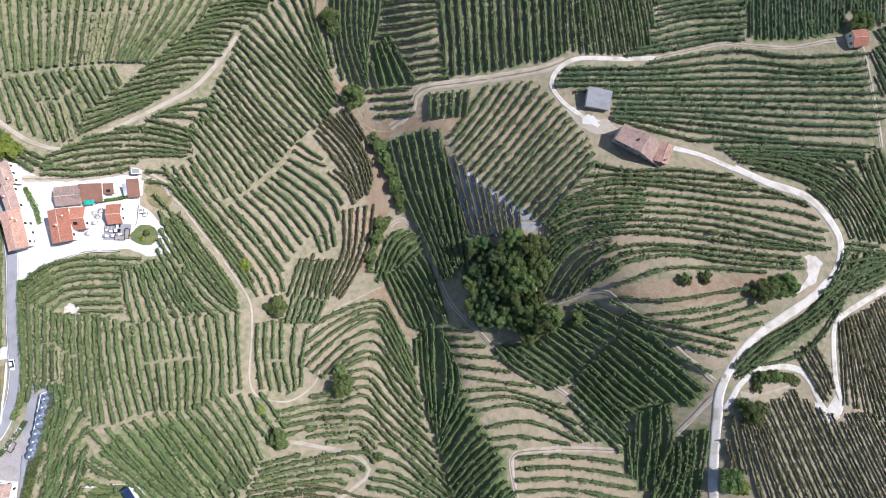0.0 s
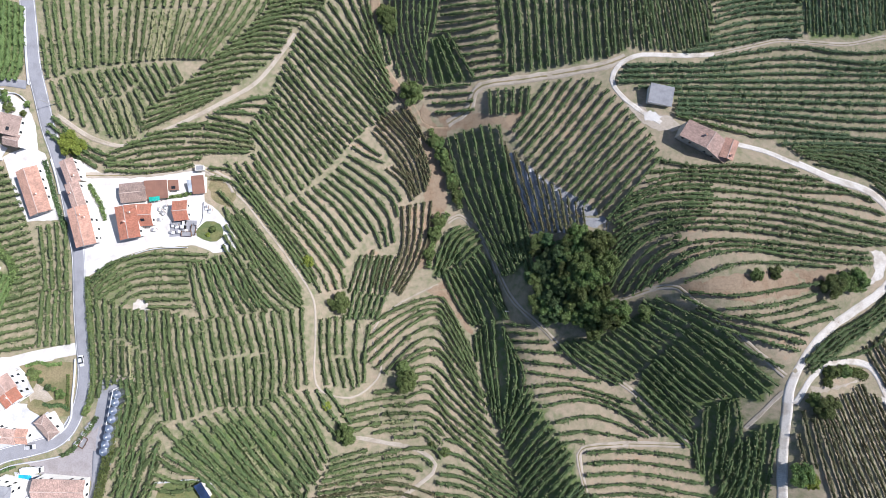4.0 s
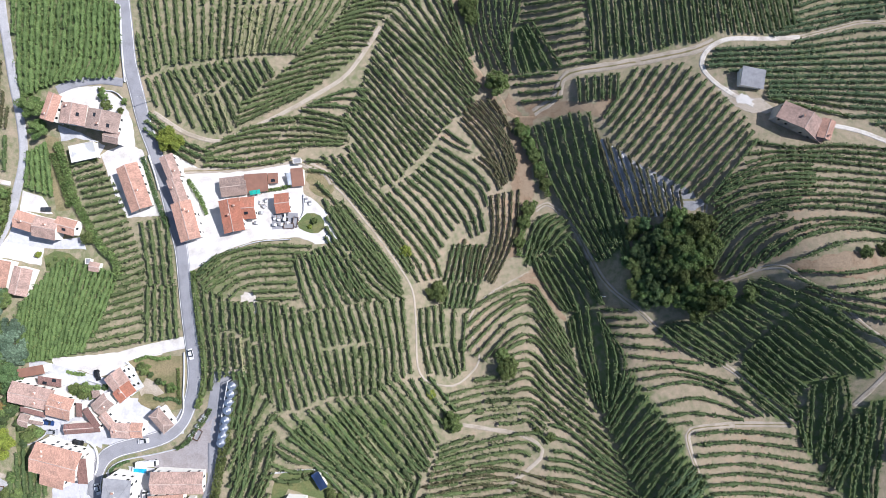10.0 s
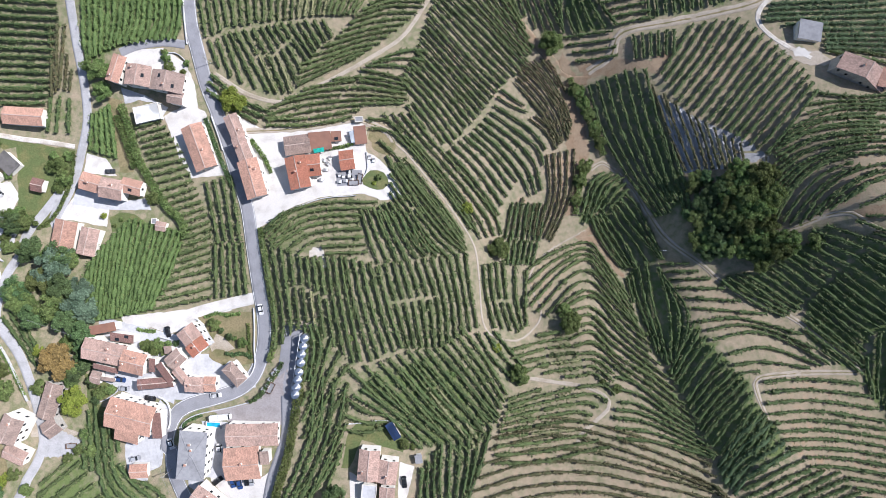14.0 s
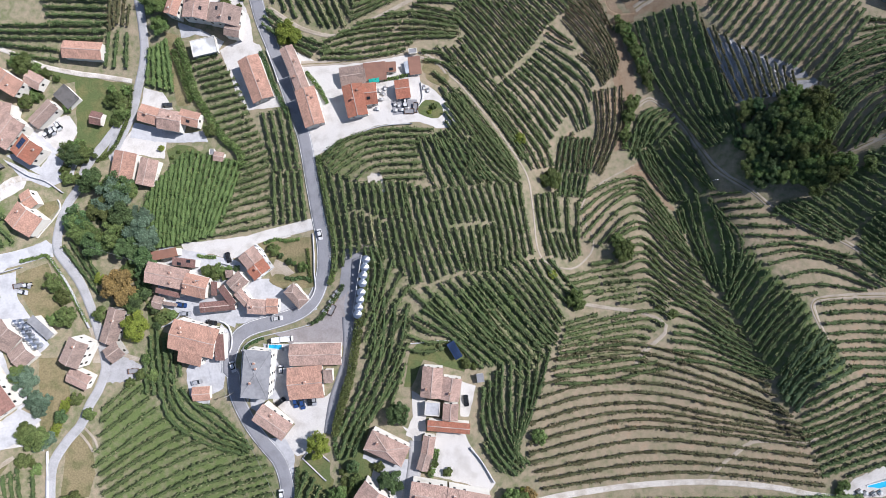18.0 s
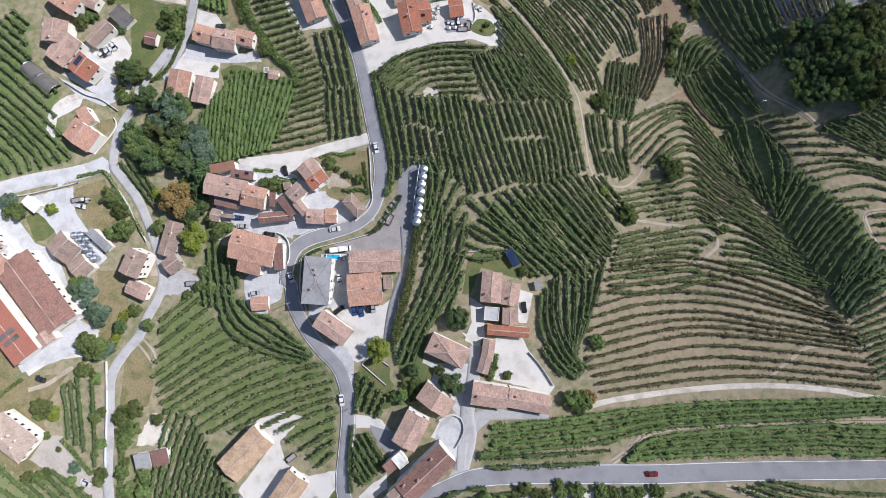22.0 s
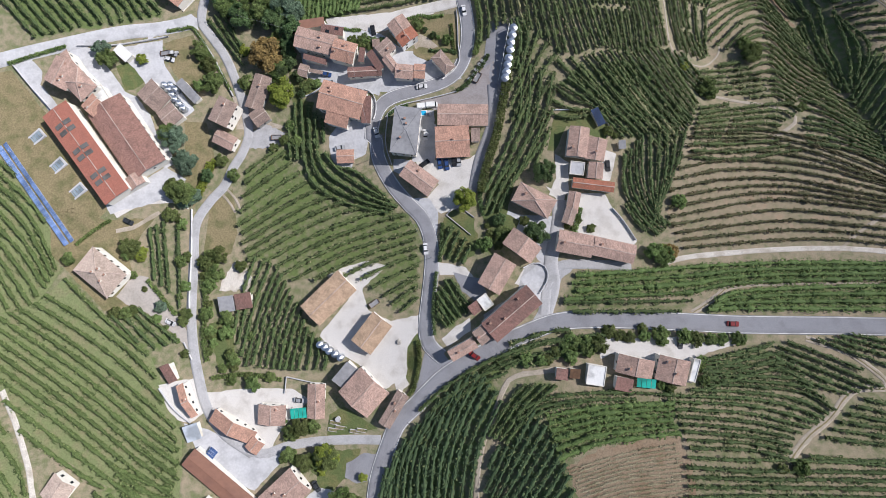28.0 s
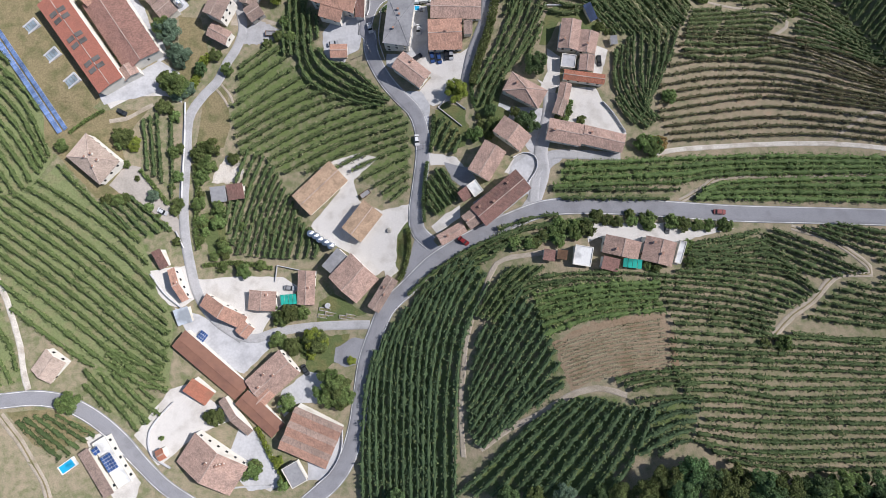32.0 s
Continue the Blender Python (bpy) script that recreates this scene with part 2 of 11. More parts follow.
M["tile_winery"] = tile_material("red-brown clay tiles", (0.36, 0.205, 0.165), (0.28, 0.165, 0.135))
M["paver"] = material("beige paving", (0.47, 0.43, 0.39), 0.9, vary=0.1, fine=5, second=(0.41, 0.375, 0.335))
M["meadow"] = material("mown green grass", (0.215, 0.25, 0.115), 0.95, vary=0.22, fine=6, second=(0.255, 0.25, 0.135), bump=0.05, mix=0.5)
M["plaza"] = material("worn asphalt yard", (0.37, 0.34, 0.335), 0.9, vary=0.14, fine=7, second=(0.31, 0.28, 0.27), bump=0.01)
M["flat_grey"] = material("grey roof felt", (0.34, 0.34, 0.35), 0.9, vary=0.1, fine=3, second=(0.27, 0.27, 0.28))
M["flat_light"] = material("pale sheet metal", (0.58, 0.63, 0.68), 0.6, vary=0.06, fine=2)
M["metal_brown"] = material("brown sheet metal", (0.30, 0.155, 0.105), 0.6, vary=0.08, fine=2, second=(0.26, 0.135, 0.095))


# ---- relief: heights of a control net, every 50 m, smoothed by a cubic spline ----
RELIEF_NORTH = [
    13.3, 10.5, 6, -2.2, -15, -29.4, -41.8, -46.8, -46.6, -46.7, -49.9, -54.6, -57.1, -57,
    10.7, 6.4, 2.8, -0.9, -8.7, -23.9, -40.2, -46.6, -32.8, -29.1, -39.4, -46.8, -46.1, -44.7,
    9.6, 3, -2, -2.9, -3.3, -19.8, -31.1, -43.1, -21.9, -15.5, -31.3, -35.3, -32.4, -34.8,
    11.2, 2.1, -6.8, -12.2, -8.6, -20.6, -15.9, -36.2, -26.7, -11.5, -20.3, -13.4, -19, -30.8,
    14.6, 5.4, -4.5, -14.2, -11.2, 1.2, 1.3, -38.3, -28.7, 18.4, 23.9, 6.2, -15.3, -30.6,
    18.9, 11.3, 3.6, -2.9, -2.8, 17.8, 10.8, -25.5, -19.8, -4.4, 14.9, 5.8, -12.9, -26.1,
]
RELIEF_SOUTH = [
    23.9, 18, 10.7, 4.2, 6.8, 17.6, 14, 8.8, 14.5, 7.9, 9.5, 10.7, -2, -15.1,
    29.6, 23.5, 16.1, 4.7, 14.5, 26.1, 24.6, 22, 25.2, 23.9, 20.7, 17.5, 9.3, -1.3,
    37.5, 31, 28.5, 20.5, 21, 38.8, 51.8, 42.2, 42.8, 40.9, 35.9, 29.3, 21.4, 12.4,
    49.7, 46.2, 41.4, 30.4, 27.7, 47.7, 71.1, 70.8, 66.3, 60.7, 53, 43.9, 34.6, 25.1,
    63.6, 57.5, 49.8, 43.5, 46.1, 61.4, 82, 93.3, 91.6, 82.8, 71.4, 59.5, 48.2, 37.4,
]
NET = np.array(RELIEF_NORTH + RELIEF_SOUTH, float).reshape(11, 14)[::-1]


def spline(u):
    i = np.floor(u).astype(int)
    t = u - i
    return i - 1, np.stack([(1 - t) ** 3, 3 * t ** 3 - 6 * t ** 2 + 4, -3 * t ** 3 + 3 * t ** 2 + 3 * t + 1, t ** 3], -1) / 6


# gullies: the line of the bottom, the width of the steep bank on its left-hand side, the drop
GULLIES = [
    ([(-15.1, -16.6), (-11, -30.9), (-7.5, -48.9), (-6.4, -61.5), (-1.9, -78.9), (1.6, -93.4), (4.1, -107.4)], 16, 10),
    ([(-31.9, 49.4), (-17.9, 20.3), (-6.7, -4.5), (1.6, -25.9), (11.8, -37), (21.9, -41.4)], 26, 8),
    ([(37.8, 10.8), (37.7, -4.7), (39.2, -20)], 24, 8),
    ([(47.3, -46.2), (56.8, -56.6), (67.1, -67.7), (74.1, -82.9), (76.8, -98.7)], 34, 11),
    ([(-53.9, 111.2), (-49.4, 92.3), (-40.8, 73.8)], 34, 8),
    ([(-56.7, -51.3), (-54.4, -58.9), (-48.8, -65.3)], 14, 5),
]


def gully(x, y):
    """What the gullies add to the height: a gentle fall to the bottom, then a steep bank."""
    out = np.zeros(np.shape(x))
    for line, w, drop in GULLIES:
        p = np.array(line)
        best, sd, fade = np.full(np.shape(x), 1e9), np.zeros(np.shape(x)), np.zeros(np.shape(x))
        n = len(p) - 1
        for k in range(n):
            d = p[k + 1] - p[k]
            u = ((x - p[k, 0]) * d[0] + (y - p[k, 1]) * d[1]) / (d @ d)
            c = np.clip(u, 0, 1)
            q = np.hypot(x - p[k, 0] - c * d[0], y - p[k, 1] - c * d[1])
            near = q < best
            over = np.where((u < 0) & (k == 0), -u, np.where((u > 1) & (k == n - 1), u - 1, 0)) * np.hypot(*d)
            sd = np.where(near, np.where(d[0] * (y - p[k, 1]) - d[1] * (x - p[k, 0]) > 0, q, -q), sd)
            fade = np.where(near, np.clip(1 - over / 18, 0, 1), fade)
            best = np.where(near, q, best)
        out = out + drop * fade * np.interp(sd, [-26, -4, 0, w, w + 5, w + 30], [0, -0.42, -0.5, 0.5, 0.55, 0])
    return out


# knolls and hollows smaller than the net: middle, spread, height
KNOLLS = [(-206, -56, 23, 5.0), (-166, -51, 17, -3.6), (-218, -26, 13, 2.4)]


def land(x, y):
    """The ground's height at x, y (arrays or numbers)."""
    x, y = np.asarray(x, float), np.asarray(y, float)
    local = sum(h * np.exp(-((x - a) ** 2 + (y - b) ** 2) / (2 * r * r)) for a, b, r, h in KNOLLS)
    ix, wx = spline(np.clip((np.asarray(x, float) + 400) / 50, 1, 11.999))
    iy, wy = spline(np.clip((np.asarray(y, float) + 300) / 50, 1, 8.999))
    return local + gully(x, y) + sum(wx[..., a] * wy[..., b] * NET[iy + b, ix + a] for a in range(4) for b in range(4))


# ---- mesh helpers ----
def mesh_of(name, verts, faces, mat, uv=None, smooth=False):
    me = bpy.data.meshes.new(name)
    verts = np.asarray(verts, float)
    if isinstance(faces, np.ndarray):
        k = faces.shape[1]
        me.vertices.add(len(verts))
        me.vertices.foreach_set("co", verts.ravel())
        me.loops.add(faces.size)
        me.loops.foreach_set("vertex_index", faces.ravel().astype(np.int32))
        me.polygons.add(len(faces))
        me.polygons.foreach_set("loop_start", np.arange(0, faces.size, k, dtype=np.int32))
        me.update(calc_edges=True)
    else:
        me.from_pydata([tuple(v) for v in verts], [], faces)
    if smooth:
        me.polygons.foreach_set("use_smooth", np.ones(len(me.polygons), bool))
    for one in mat if isinstance(mat, list) else [mat]:
        me.materials.append(one)
    if uv is not None:
        me.uv_layers.new().data.foreach_set("uv", np.asarray(uv, float).ravel())
    return me


def attach(ob, parent):
    ob.parent = parent
    return ob


def part(name, bm, mat, parent, label=""):
    """Links a bmesh as one mesh object under a thing or a part."""
    me = bpy.data.meshes.new(name)
    bm.to_mesh(me)
    bm.free()
    me.materials.append(mat)
    return tagged(attach(new(name, me), parent), label)


def thing(name, label, category, at=(0, 0, 0), group="", kind=""):
    ob = new(name)
    ob.location = at
    ob.empty_display_size = 0.3
    return tagged(ob, label, category, group, kind)


def box(bm, x0, y0, z0, x1, y1, z1, bevel=0.0):
    r = bmesh.ops.create_cube(bm, size=1.0, matrix=Matrix.Translation(((x0 + x1) / 2, (y0 + y1) / 2, (z0 + z1) / 2)) @ Matrix.Diagonal((abs(x1 - x0), abs(y1 - y0), abs(z1 - z0), 1)))
    if bevel:
        edges = list({e for v in r["verts"] for e in v.link_edges})
        bmesh.ops.bevel(bm, geom=edges, offset=bevel, segments=2, affect="EDGES")


def drum(bm, x, y, z0, z1, r0, r1, n=12):
    bmesh.ops.create_cone(bm, cap_ends=True, segments=n, radius1=r0, radius2=r1, depth=z1 - z0, matrix=Matrix.Translation((x, y, (z0 + z1) / 2)))


def resample(points, step):
    """Points along a smooth line through the given ones."""
    p = np.array(points, float)
    if len(p) > 2:
        q = np.vstack([2 * p[0] - p[1], p, 2 * p[-1] - p[-2]])
        out = []
        for a, b, c, d in zip(q, q[1:], q[2:], q[3:]):
            t = np.linspace(0, 1, 12, endpoint=False)[:, None]
            out.append(0.5 * (2 * b + (c - a) * t + (2 * a - 5 * b + 4 * c - d) * t ** 2 + (3 * b - a - 3 * c + d) * t ** 3))
        p = np.vstack(out + [p[-1:]])
    s = np.r_[0, np.cumsum(np.hypot(*np.diff(p, axis=0).T))]
    n = max(2, int(round(s[-1] / step)) + 1)
    return np.stack([np.interp(np.linspace(0, s[-1], n), s, p[:, k]) for k in range(2)], -1)


def strip(name, points, width, mat, lift=0.08, label="", kind="structure", category="", parent=None, step=3.0, wobble=0.0, edges=False):
    """A road or track: a ribbon that follows the ground, with edges that go down into it."""
    c = resample(points, step)
    t = np.gradient(c, axis=0)
    t /= np.hypot(*t.T)[:, None]
    side = np.stack([-t[:, 1], t[:, 0]], -1)
    rnd = np.random.RandomState(len(c))
    w = width / 2 * (1 + (wobble or (0.45 if name == "grass_strip" else 0)) * rnd.uniform(-1, 1, (len(c), 2)))
    offs = [-1, -1, -0.5, 0, 0.5, 1, 1]
    rows = []
    for k, o in enumerate(offs):
        xy = c + side * (o * w[:, [0 if o < 0 else 1]])
        z = land(*xy.T) + (lift if 0 < k < 6 else -0.3)
        rows.append(np.column_stack([xy, z]))
    v = np.stack(rows, 1)
    n, m = v.shape[:2]
    i = np.arange(n * m).reshape(n, m)
    f = np.stack([i[:-1, :-1], i[:-1, 1:], i[1:, 1:], i[1:, :-1]], -1).reshape(-1, 4)[:, ::-1]
    ob = new(name, mesh_of(name, v.reshape(-1, 3), f, mat, smooth=False))
    tagged(attach(ob, parent) if parent else ob, label, category, kind="" if parent else kind)
    if edges:
        for o in (-1, 1):
            strip("edge_line", c + side * (o * (width / 2 - 0.35)), 0.2, M["white"], lift + 0.015, "white edge line", parent=ob)
    if wobble and width >= 1.9 and mat.name == "dirt track":
        strip("grass_strip", c, width * 0.17, M["drygrass"], lift + 0.03, "grassy middle strip", parent=ob, step=1.5)
    return ob


def inside(x, y, poly):
    p = np.array(poly, float)
    hit = np.zeros(np.shape(x), bool)
    for (ax, ay), (bx, by) in zip(p, np.roll(p, -1, 0)):
        hit ^= ((ay > y) != (by > y)) & (x < (bx - ax) * (y - ay) / (by - ay + 1e-12) + ax)
    return hit


def patch(name, poly, mat, lift=0.05, label="", category="", kind="structure", cell=1.6, ragged=0.22):
    """A yard, lawn or field laid on the ground inside an outline."""
    p = np.array(poly, float)
    edge = np.vstack([np.linspace(a, b, max(1, int(np.hypot(*(b - a)) / cell)), endpoint=False) for a, b in zip(p, np.roll(p, -1, 0))])
    if ragged:
        edge = edge + np.random.RandomState(len(edge)).uniform(-ragged, ragged, edge.shape)
    gx, gy = np.meshgrid(np.arange(p[:, 0].min(), p[:, 0].max(), cell), np.arange(p[:, 1].min(), p[:, 1].max(), cell))
    gx, gy = gx.ravel(), gy.ravel()
    ok = inside(gx, gy, poly)
    for a, b in zip(p, np.roll(p, -1, 0)):
        d = b - a
        u = np.clip(((gx - a[0]) * d[0] + (gy - a[1]) * d[1]) / (d @ d + 1e-9), 0, 1)
        ok &= np.hypot(gx - a[0] - u * d[0], gy - a[1] - u * d[1]) > cell * 0.4
    pts = np.vstack([edge, np.column_stack([gx[ok], gy[ok]])])
    n = len(edge)
    res = delaunay_2d_cdt([Vector(q) for q in pts], [], [list(range(n))], 1, 1e-4)
    xy = np.array([tuple(q) for q in res[0]])
    v = np.column_stack([xy, land(*xy.T) + lift])
    faces = [tuple(q) for q in res[2]]
    skirt = len(v)
    v = np.vstack([v, np.column_stack([edge, land(*edge.T) - 0.3])])
    first = {o: k for k, os in enumerate(res[3]) for o in os if o < n}
    if len(first) == n:
        faces += [(first[k], skirt + k, skirt + (k + 1) % n, first[(k + 1) % n]) for k in range(n)]
    return tagged(new(name, mesh_of(name, v, faces, mat)), label, category, kind=kind)


# ---- the ground: one sheet to the horizon ----
COVERS = []  # outlines of the plots with how dry their soil is, set low to imitate shade


def ground_sheet():
    far = np.array([60, 130, 240, 420, 700, 1100, 1700, 2400.0])
    xs = np.r_[-420 - far[::-1], np.arange(-420, 241, 2.2), 240 + far]
    ys = np.r_[-320 - far[::-1], np.arange(-320, 191, 2.2), 190 + far]
    x, y = np.meshgrid(xs, ys)
    z = land(x, y)
    i = np.arange(x.size).reshape(x.shape)
    f = np.stack([i[:-1, :-1], i[:-1, 1:], i[1:, 1:], i[1:, :-1]], -1).reshape(-1, 4)
    me = mesh_of("ground", np.column_stack([x.ravel(), y.ravel(), z.ravel()]), f, ground_material(), smooth=True)
    dry = 0.56 + 0.12 / (1 + np.exp(-(x.ravel() + 150) / 15))
    for poly, value in COVERS:
        p = np.array(poly)
        near = (x.ravel() > p[:, 0].min()) & (x.ravel() < p[:, 0].max()) & (y.ravel() > p[:, 1].min()) & (y.ravel() < p[:, 1].max())
        k = np.flatnonzero(near)
        hit = inside(x.ravel()[k], y.ravel()[k], poly)
        dry[k[hit]] = value
    me.attributes.new("dry", "FLOAT", "POINT").data.foreach_set("value", dry)
    tagged(new("ground", me), "hilly ground of dry grass and tan soil", "ground", kind="structure")


def ground_material():
    m = bpy.data.materials.new("grass and soil")
    m.use_nodes = True
    n, l = m.node_tree.nodes, m.node_tree.links
    b = n["Principled BSDF"]
    b.inputs["Roughness"].default_value, b.inputs["Specular IOR Level"].default_value, b.inputs["Diffuse Roughness"].default_value = 0.95, 0.15, 0.6
    geo = n.new("ShaderNodeNewGeometry")
    at = n.new("ShaderNodeAttribute")
    at.attribute_name = "dry"
    big, mid, fine = [n.new("ShaderNodeTexNoise") for _ in range(3)]
    for t, s, d in ((big, 0.05, 4), (mid, 0.45, 5), (fine, 3.2, 4)):
        t.inputs["Scale"].default_value, t.inputs["Detail"].default_value = s, d
        l.new(geo.outputs["Position"], t.inputs["Vector"])

    def math2(op, a, c):
        k = n.new("ShaderNodeMath")
        k.operation = op
        for slot, v in ((0, a), (1, c)):
            if isinstance(v, float):
                k.inputs[slot].default_value = v
            else:
                l.new(v, k.inputs[slot])
        return k.outputs[0]

    s = math2("ADD", at.outputs["Fac"], math2("MULTIPLY", math2("SUBTRACT", big.outputs["Fac"], 0.5), 0.9))
    s = math2("ADD", s, math2("MULTIPLY", math2("SUBTRACT", mid.outputs["Fac"], 0.5), 1.5))
    ramp = n.new("ShaderNodeValToRGB")
    e = ramp.color_ramp.elements
    e[0].position, e[0].color = 0.03, (0.135, 0.178, 0.066, 1)
    e[1].position, e[1].color = 0.86, (0.385, 0.268, 0.172, 1)
    for pos, col in ((0.21, (0.19, 0.196, 0.107, 1)), (0.4, (0.285, 0.252, 0.168, 1)), (0.6, (0.355, 0.29, 0.208, 1))):
        q = e.new(pos)
        q.color = col
    l.new(math2("MULTIPLY", s, 0.625), ramp.inputs["Fac"])
    hsv = n.new("ShaderNodeHueSaturation")
    l.new(ramp.outputs[0], hsv.inputs["Color"])
    l.new(math2("ADD", math2("MULTIPLY", fine.outputs["Fac"], 1.2), 0.53), hsv.inputs["Value"])
    l.new(hsv.outputs[0], b.inputs["Base Color"])
    bp = n.new("ShaderNodeBump")
    bp.inputs["Strength"].default_value, bp.inputs["Distance"].default_value = 0.5, 0.12
    l.new(fine.outputs["Fac"], bp.inputs["Height"])
    l.new(bp.outputs[0], b.inputs["Normal"])
    return m


# ---- vineyards ----
# "dark" is low on purpose: greener, darker soil stands for shade in the hollows
DRY_AND_SHADE = {"hay": 0.62, "pale": 0.52, "brown": 0.6, "tan": 0.78, "mix": 0.48, "green": 0.16, "dark": 0.14, "net": 0.7, "rust": 1.05}
WORDS = {
    "tan": "vineyard plot of trained green rows on dry tan soil",
    "mix": "vineyard plot of trained green rows on patchy grass",
    "green": "vineyard plot of green rows on grassy ground",
    "dark": "shaded vineyard plot of dark green rows in the hollow",
    "pale": "vineyard plot of pale olive rows on sunlit dry grass",
    "brown": "hillside vineyard plot of green rows on brown soil",
    "hay": "mown hilltop field with low rows of cut grass",
    "rust": "vineyard plot of thin rows on bare orange-brown soil",
    "net": "young vineyard plot on pale bare soil",
}
ROW = {"vine": (0.52, 2.05), "vine_bright": (0.78, 2.0), "vine_dry": (0.42, 1.7), "swath": (0.2, 0.14), "vine_wide": (0.6, 2.0), "vine_pale": (0.56, 2.0), "vine_deep": (0.6, 2.05)}
GAPS = {"tan": 0.11, "mix": 0.07, "green": 0.05, "dark": 0.03, "net": 0.1, "hay": 0.15, "pale": 0.08, "brown": 0.1, "rust": 0.2}


def vine_row(line, style, rnd, gaps, lanes=()):
    """A hedge of leaves along a line: ragged sides, uneven top, bare gaps and shoots that stick out."""
    half, high = ROW[style]
    c = resample(line, 0.75)
    n = len(c)
    t = np.gradient(c, axis=0)
    t /= np.hypot(*t.T)[:, None] + 1e-9
    side = np.stack([-t[:, 1], t[:, 0]], -1)
    z = land(*c.T)
    grow = np.convolve(rnd.uniform(0.2, 1.75, n + 4), np.ones(3) / 3, "same")[2 : n + 2]
    grow *= np.where(rnd.rand(n) < gaps, 0.2, 1.0)
    prof = np.array([(-0.6, 0.3), (-0.85, 0.6), (-0.58, 0.86), (0.0, 1.0), (0.58, 0.86), (0.85, 0.6), (0.6, 0.3)])
    k = len(prof)
    a = prof[None, :, 0] * half * grow[:, None] * rnd.uniform(0.62, 1.4, (n, k))
    h = 0.15 + prof[None, :, 1] * high * (0.75 + 0.25 * grow[:, None]) * rnd.uniform(0.85, 1.15, (n, k))
    c2 = c + side * rnd.normal(0, 0.07, n)[:, None]
    v = np.empty((n, k, 3))
    v[..., 0] = c2[:, 0, None] + side[:, 0, None] * a + rnd.normal(0, 0.09, (n, k))
    v[..., 1] = c2[:, 1, None] + side[:, 1, None] * a + rnd.normal(0, 0.09, (n, k))
    v[..., 2] = z[:, None] + h
    i = np.arange(n * k).reshape(n, k)
    u = np.linspace(0, 1, n)
    open_lane = np.zeros(n, bool)
    for lane in lanes:
        open_lane |= np.abs(u - lane) * n * 0.75 < 0.7
    f = np.stack([i[:-1, :-1], i[1:, :-1], i[1:, 1:], i[:-1, 1:]], -1)[~open_lane[1:]].reshape(-1, 4)
    v = v.reshape(-1, 3)
    # shoots: small leaf-covered blades
    m = int(n * 5.6)
    q = rnd.randint(0, n, m)
    q = q[~open_lane[q]]
    m = len(q)
    s = rnd.choice([-1.0, 1.0], m) * rnd.uniform(0.0, 1.6, m) * half * grow[q]
    base = np.column_stack([c[q] + side[q] * s[:, None], z[q] + rnd.uniform(0.4, 1.12, m) * high * (0.7 + 0.3 * grow[q])])
    ang = rnd.uniform(0, 2 * np.pi, m)
    d = np.column_stack([np.cos(ang), np.sin(ang), rnd.uniform(-0.4, 0.7, m)]) * rnd.uniform(0.16, 0.46, m)[:, None]
    w = np.column_stack([-np.sin(ang), np.cos(ang), rnd.uniform(-0.5, 0.5, m)]) * rnd.uniform(0.12, 0.3, m)[:, None]
    blade = np.stack([base - d - w, base + d - w * 0.6, base + d + w * 0.6, base - d + w], 1).reshape(-1, 3)
    bf = np.arange(len(v), len(v) + 4 * m).reshape(-1, 4)
    return np.vstack([v, blade]), np.vstack([f, bf])


PLOT_COUNT = [0]


def vineyard(soil, style, counts, guides):
    """Rows between guide lines; counts: how many steps from each guide to the next."""
    PLOT_COUNT[0] += 1
    rnd = np.random.RandomState(PLOT_COUNT[0])
    lines = [resample(g, max(2.0, np.hypot(*np.diff(np.array(g), axis=0).T).sum() / 40)) for g in guides]
    full = [np.stack([np.interp(np.linspace(0, 1, 60), np.linspace(0, 1, len(q)), q[:, k]) for k in range(2)], -1) for q in lines]
    mid = full[len(full) // 2].mean(0)
    plot = thing("mown_field" if soil == "hay" else "vineyard_plot", WORDS[soil], "field" if soil == "hay" else "vineyard", (mid[0], mid[1], float(land(*mid))), group="" if soil == "hay" else "vineyard plots")
    COVERS.append((list(map(tuple, full[0])) + [tuple(q[-1]) for q in full[1:-1]] + list(map(tuple, full[-1][::-1])) + [tuple(q[0]) for q in full[-2:0:-1]], DRY_AND_SHADE[soil] + rnd.uniform(-0.09, 0.09)))
    rows = []
    for a, b, n in zip(full, full[1:], counts):
        rows += [a + (b - a) * (j / n) for j in range(n)]
    rows.append(full[-1])
    long_rows = soil == "pale" and np.hypot(*np.diff(full[len(full) // 2], axis=0).T).sum() > 30
    lane, first = 0.4 + 0.25 * rnd.rand(), len(rows) * 0.25
    for k, r in enumerate(rows):
        lanes = (lane,) if long_rows and first < k < 2.6 * first else ()
        u0, u1 = rnd.uniform(0, 0.02), 1 - rnd.uniform(0, 0.02)
        r = r[int(u0 * 60) : max(int(u1 * 60), 4)]
        v, f = vine_row(r, style, rnd, GAPS[soil], lanes)
        kind = "swath" if soil == "hay" else "vine_hedge"
        ob = new(kind, mesh_of(kind, v - np.array(plot.location), f, M[style]))
        attach(ob, plot)


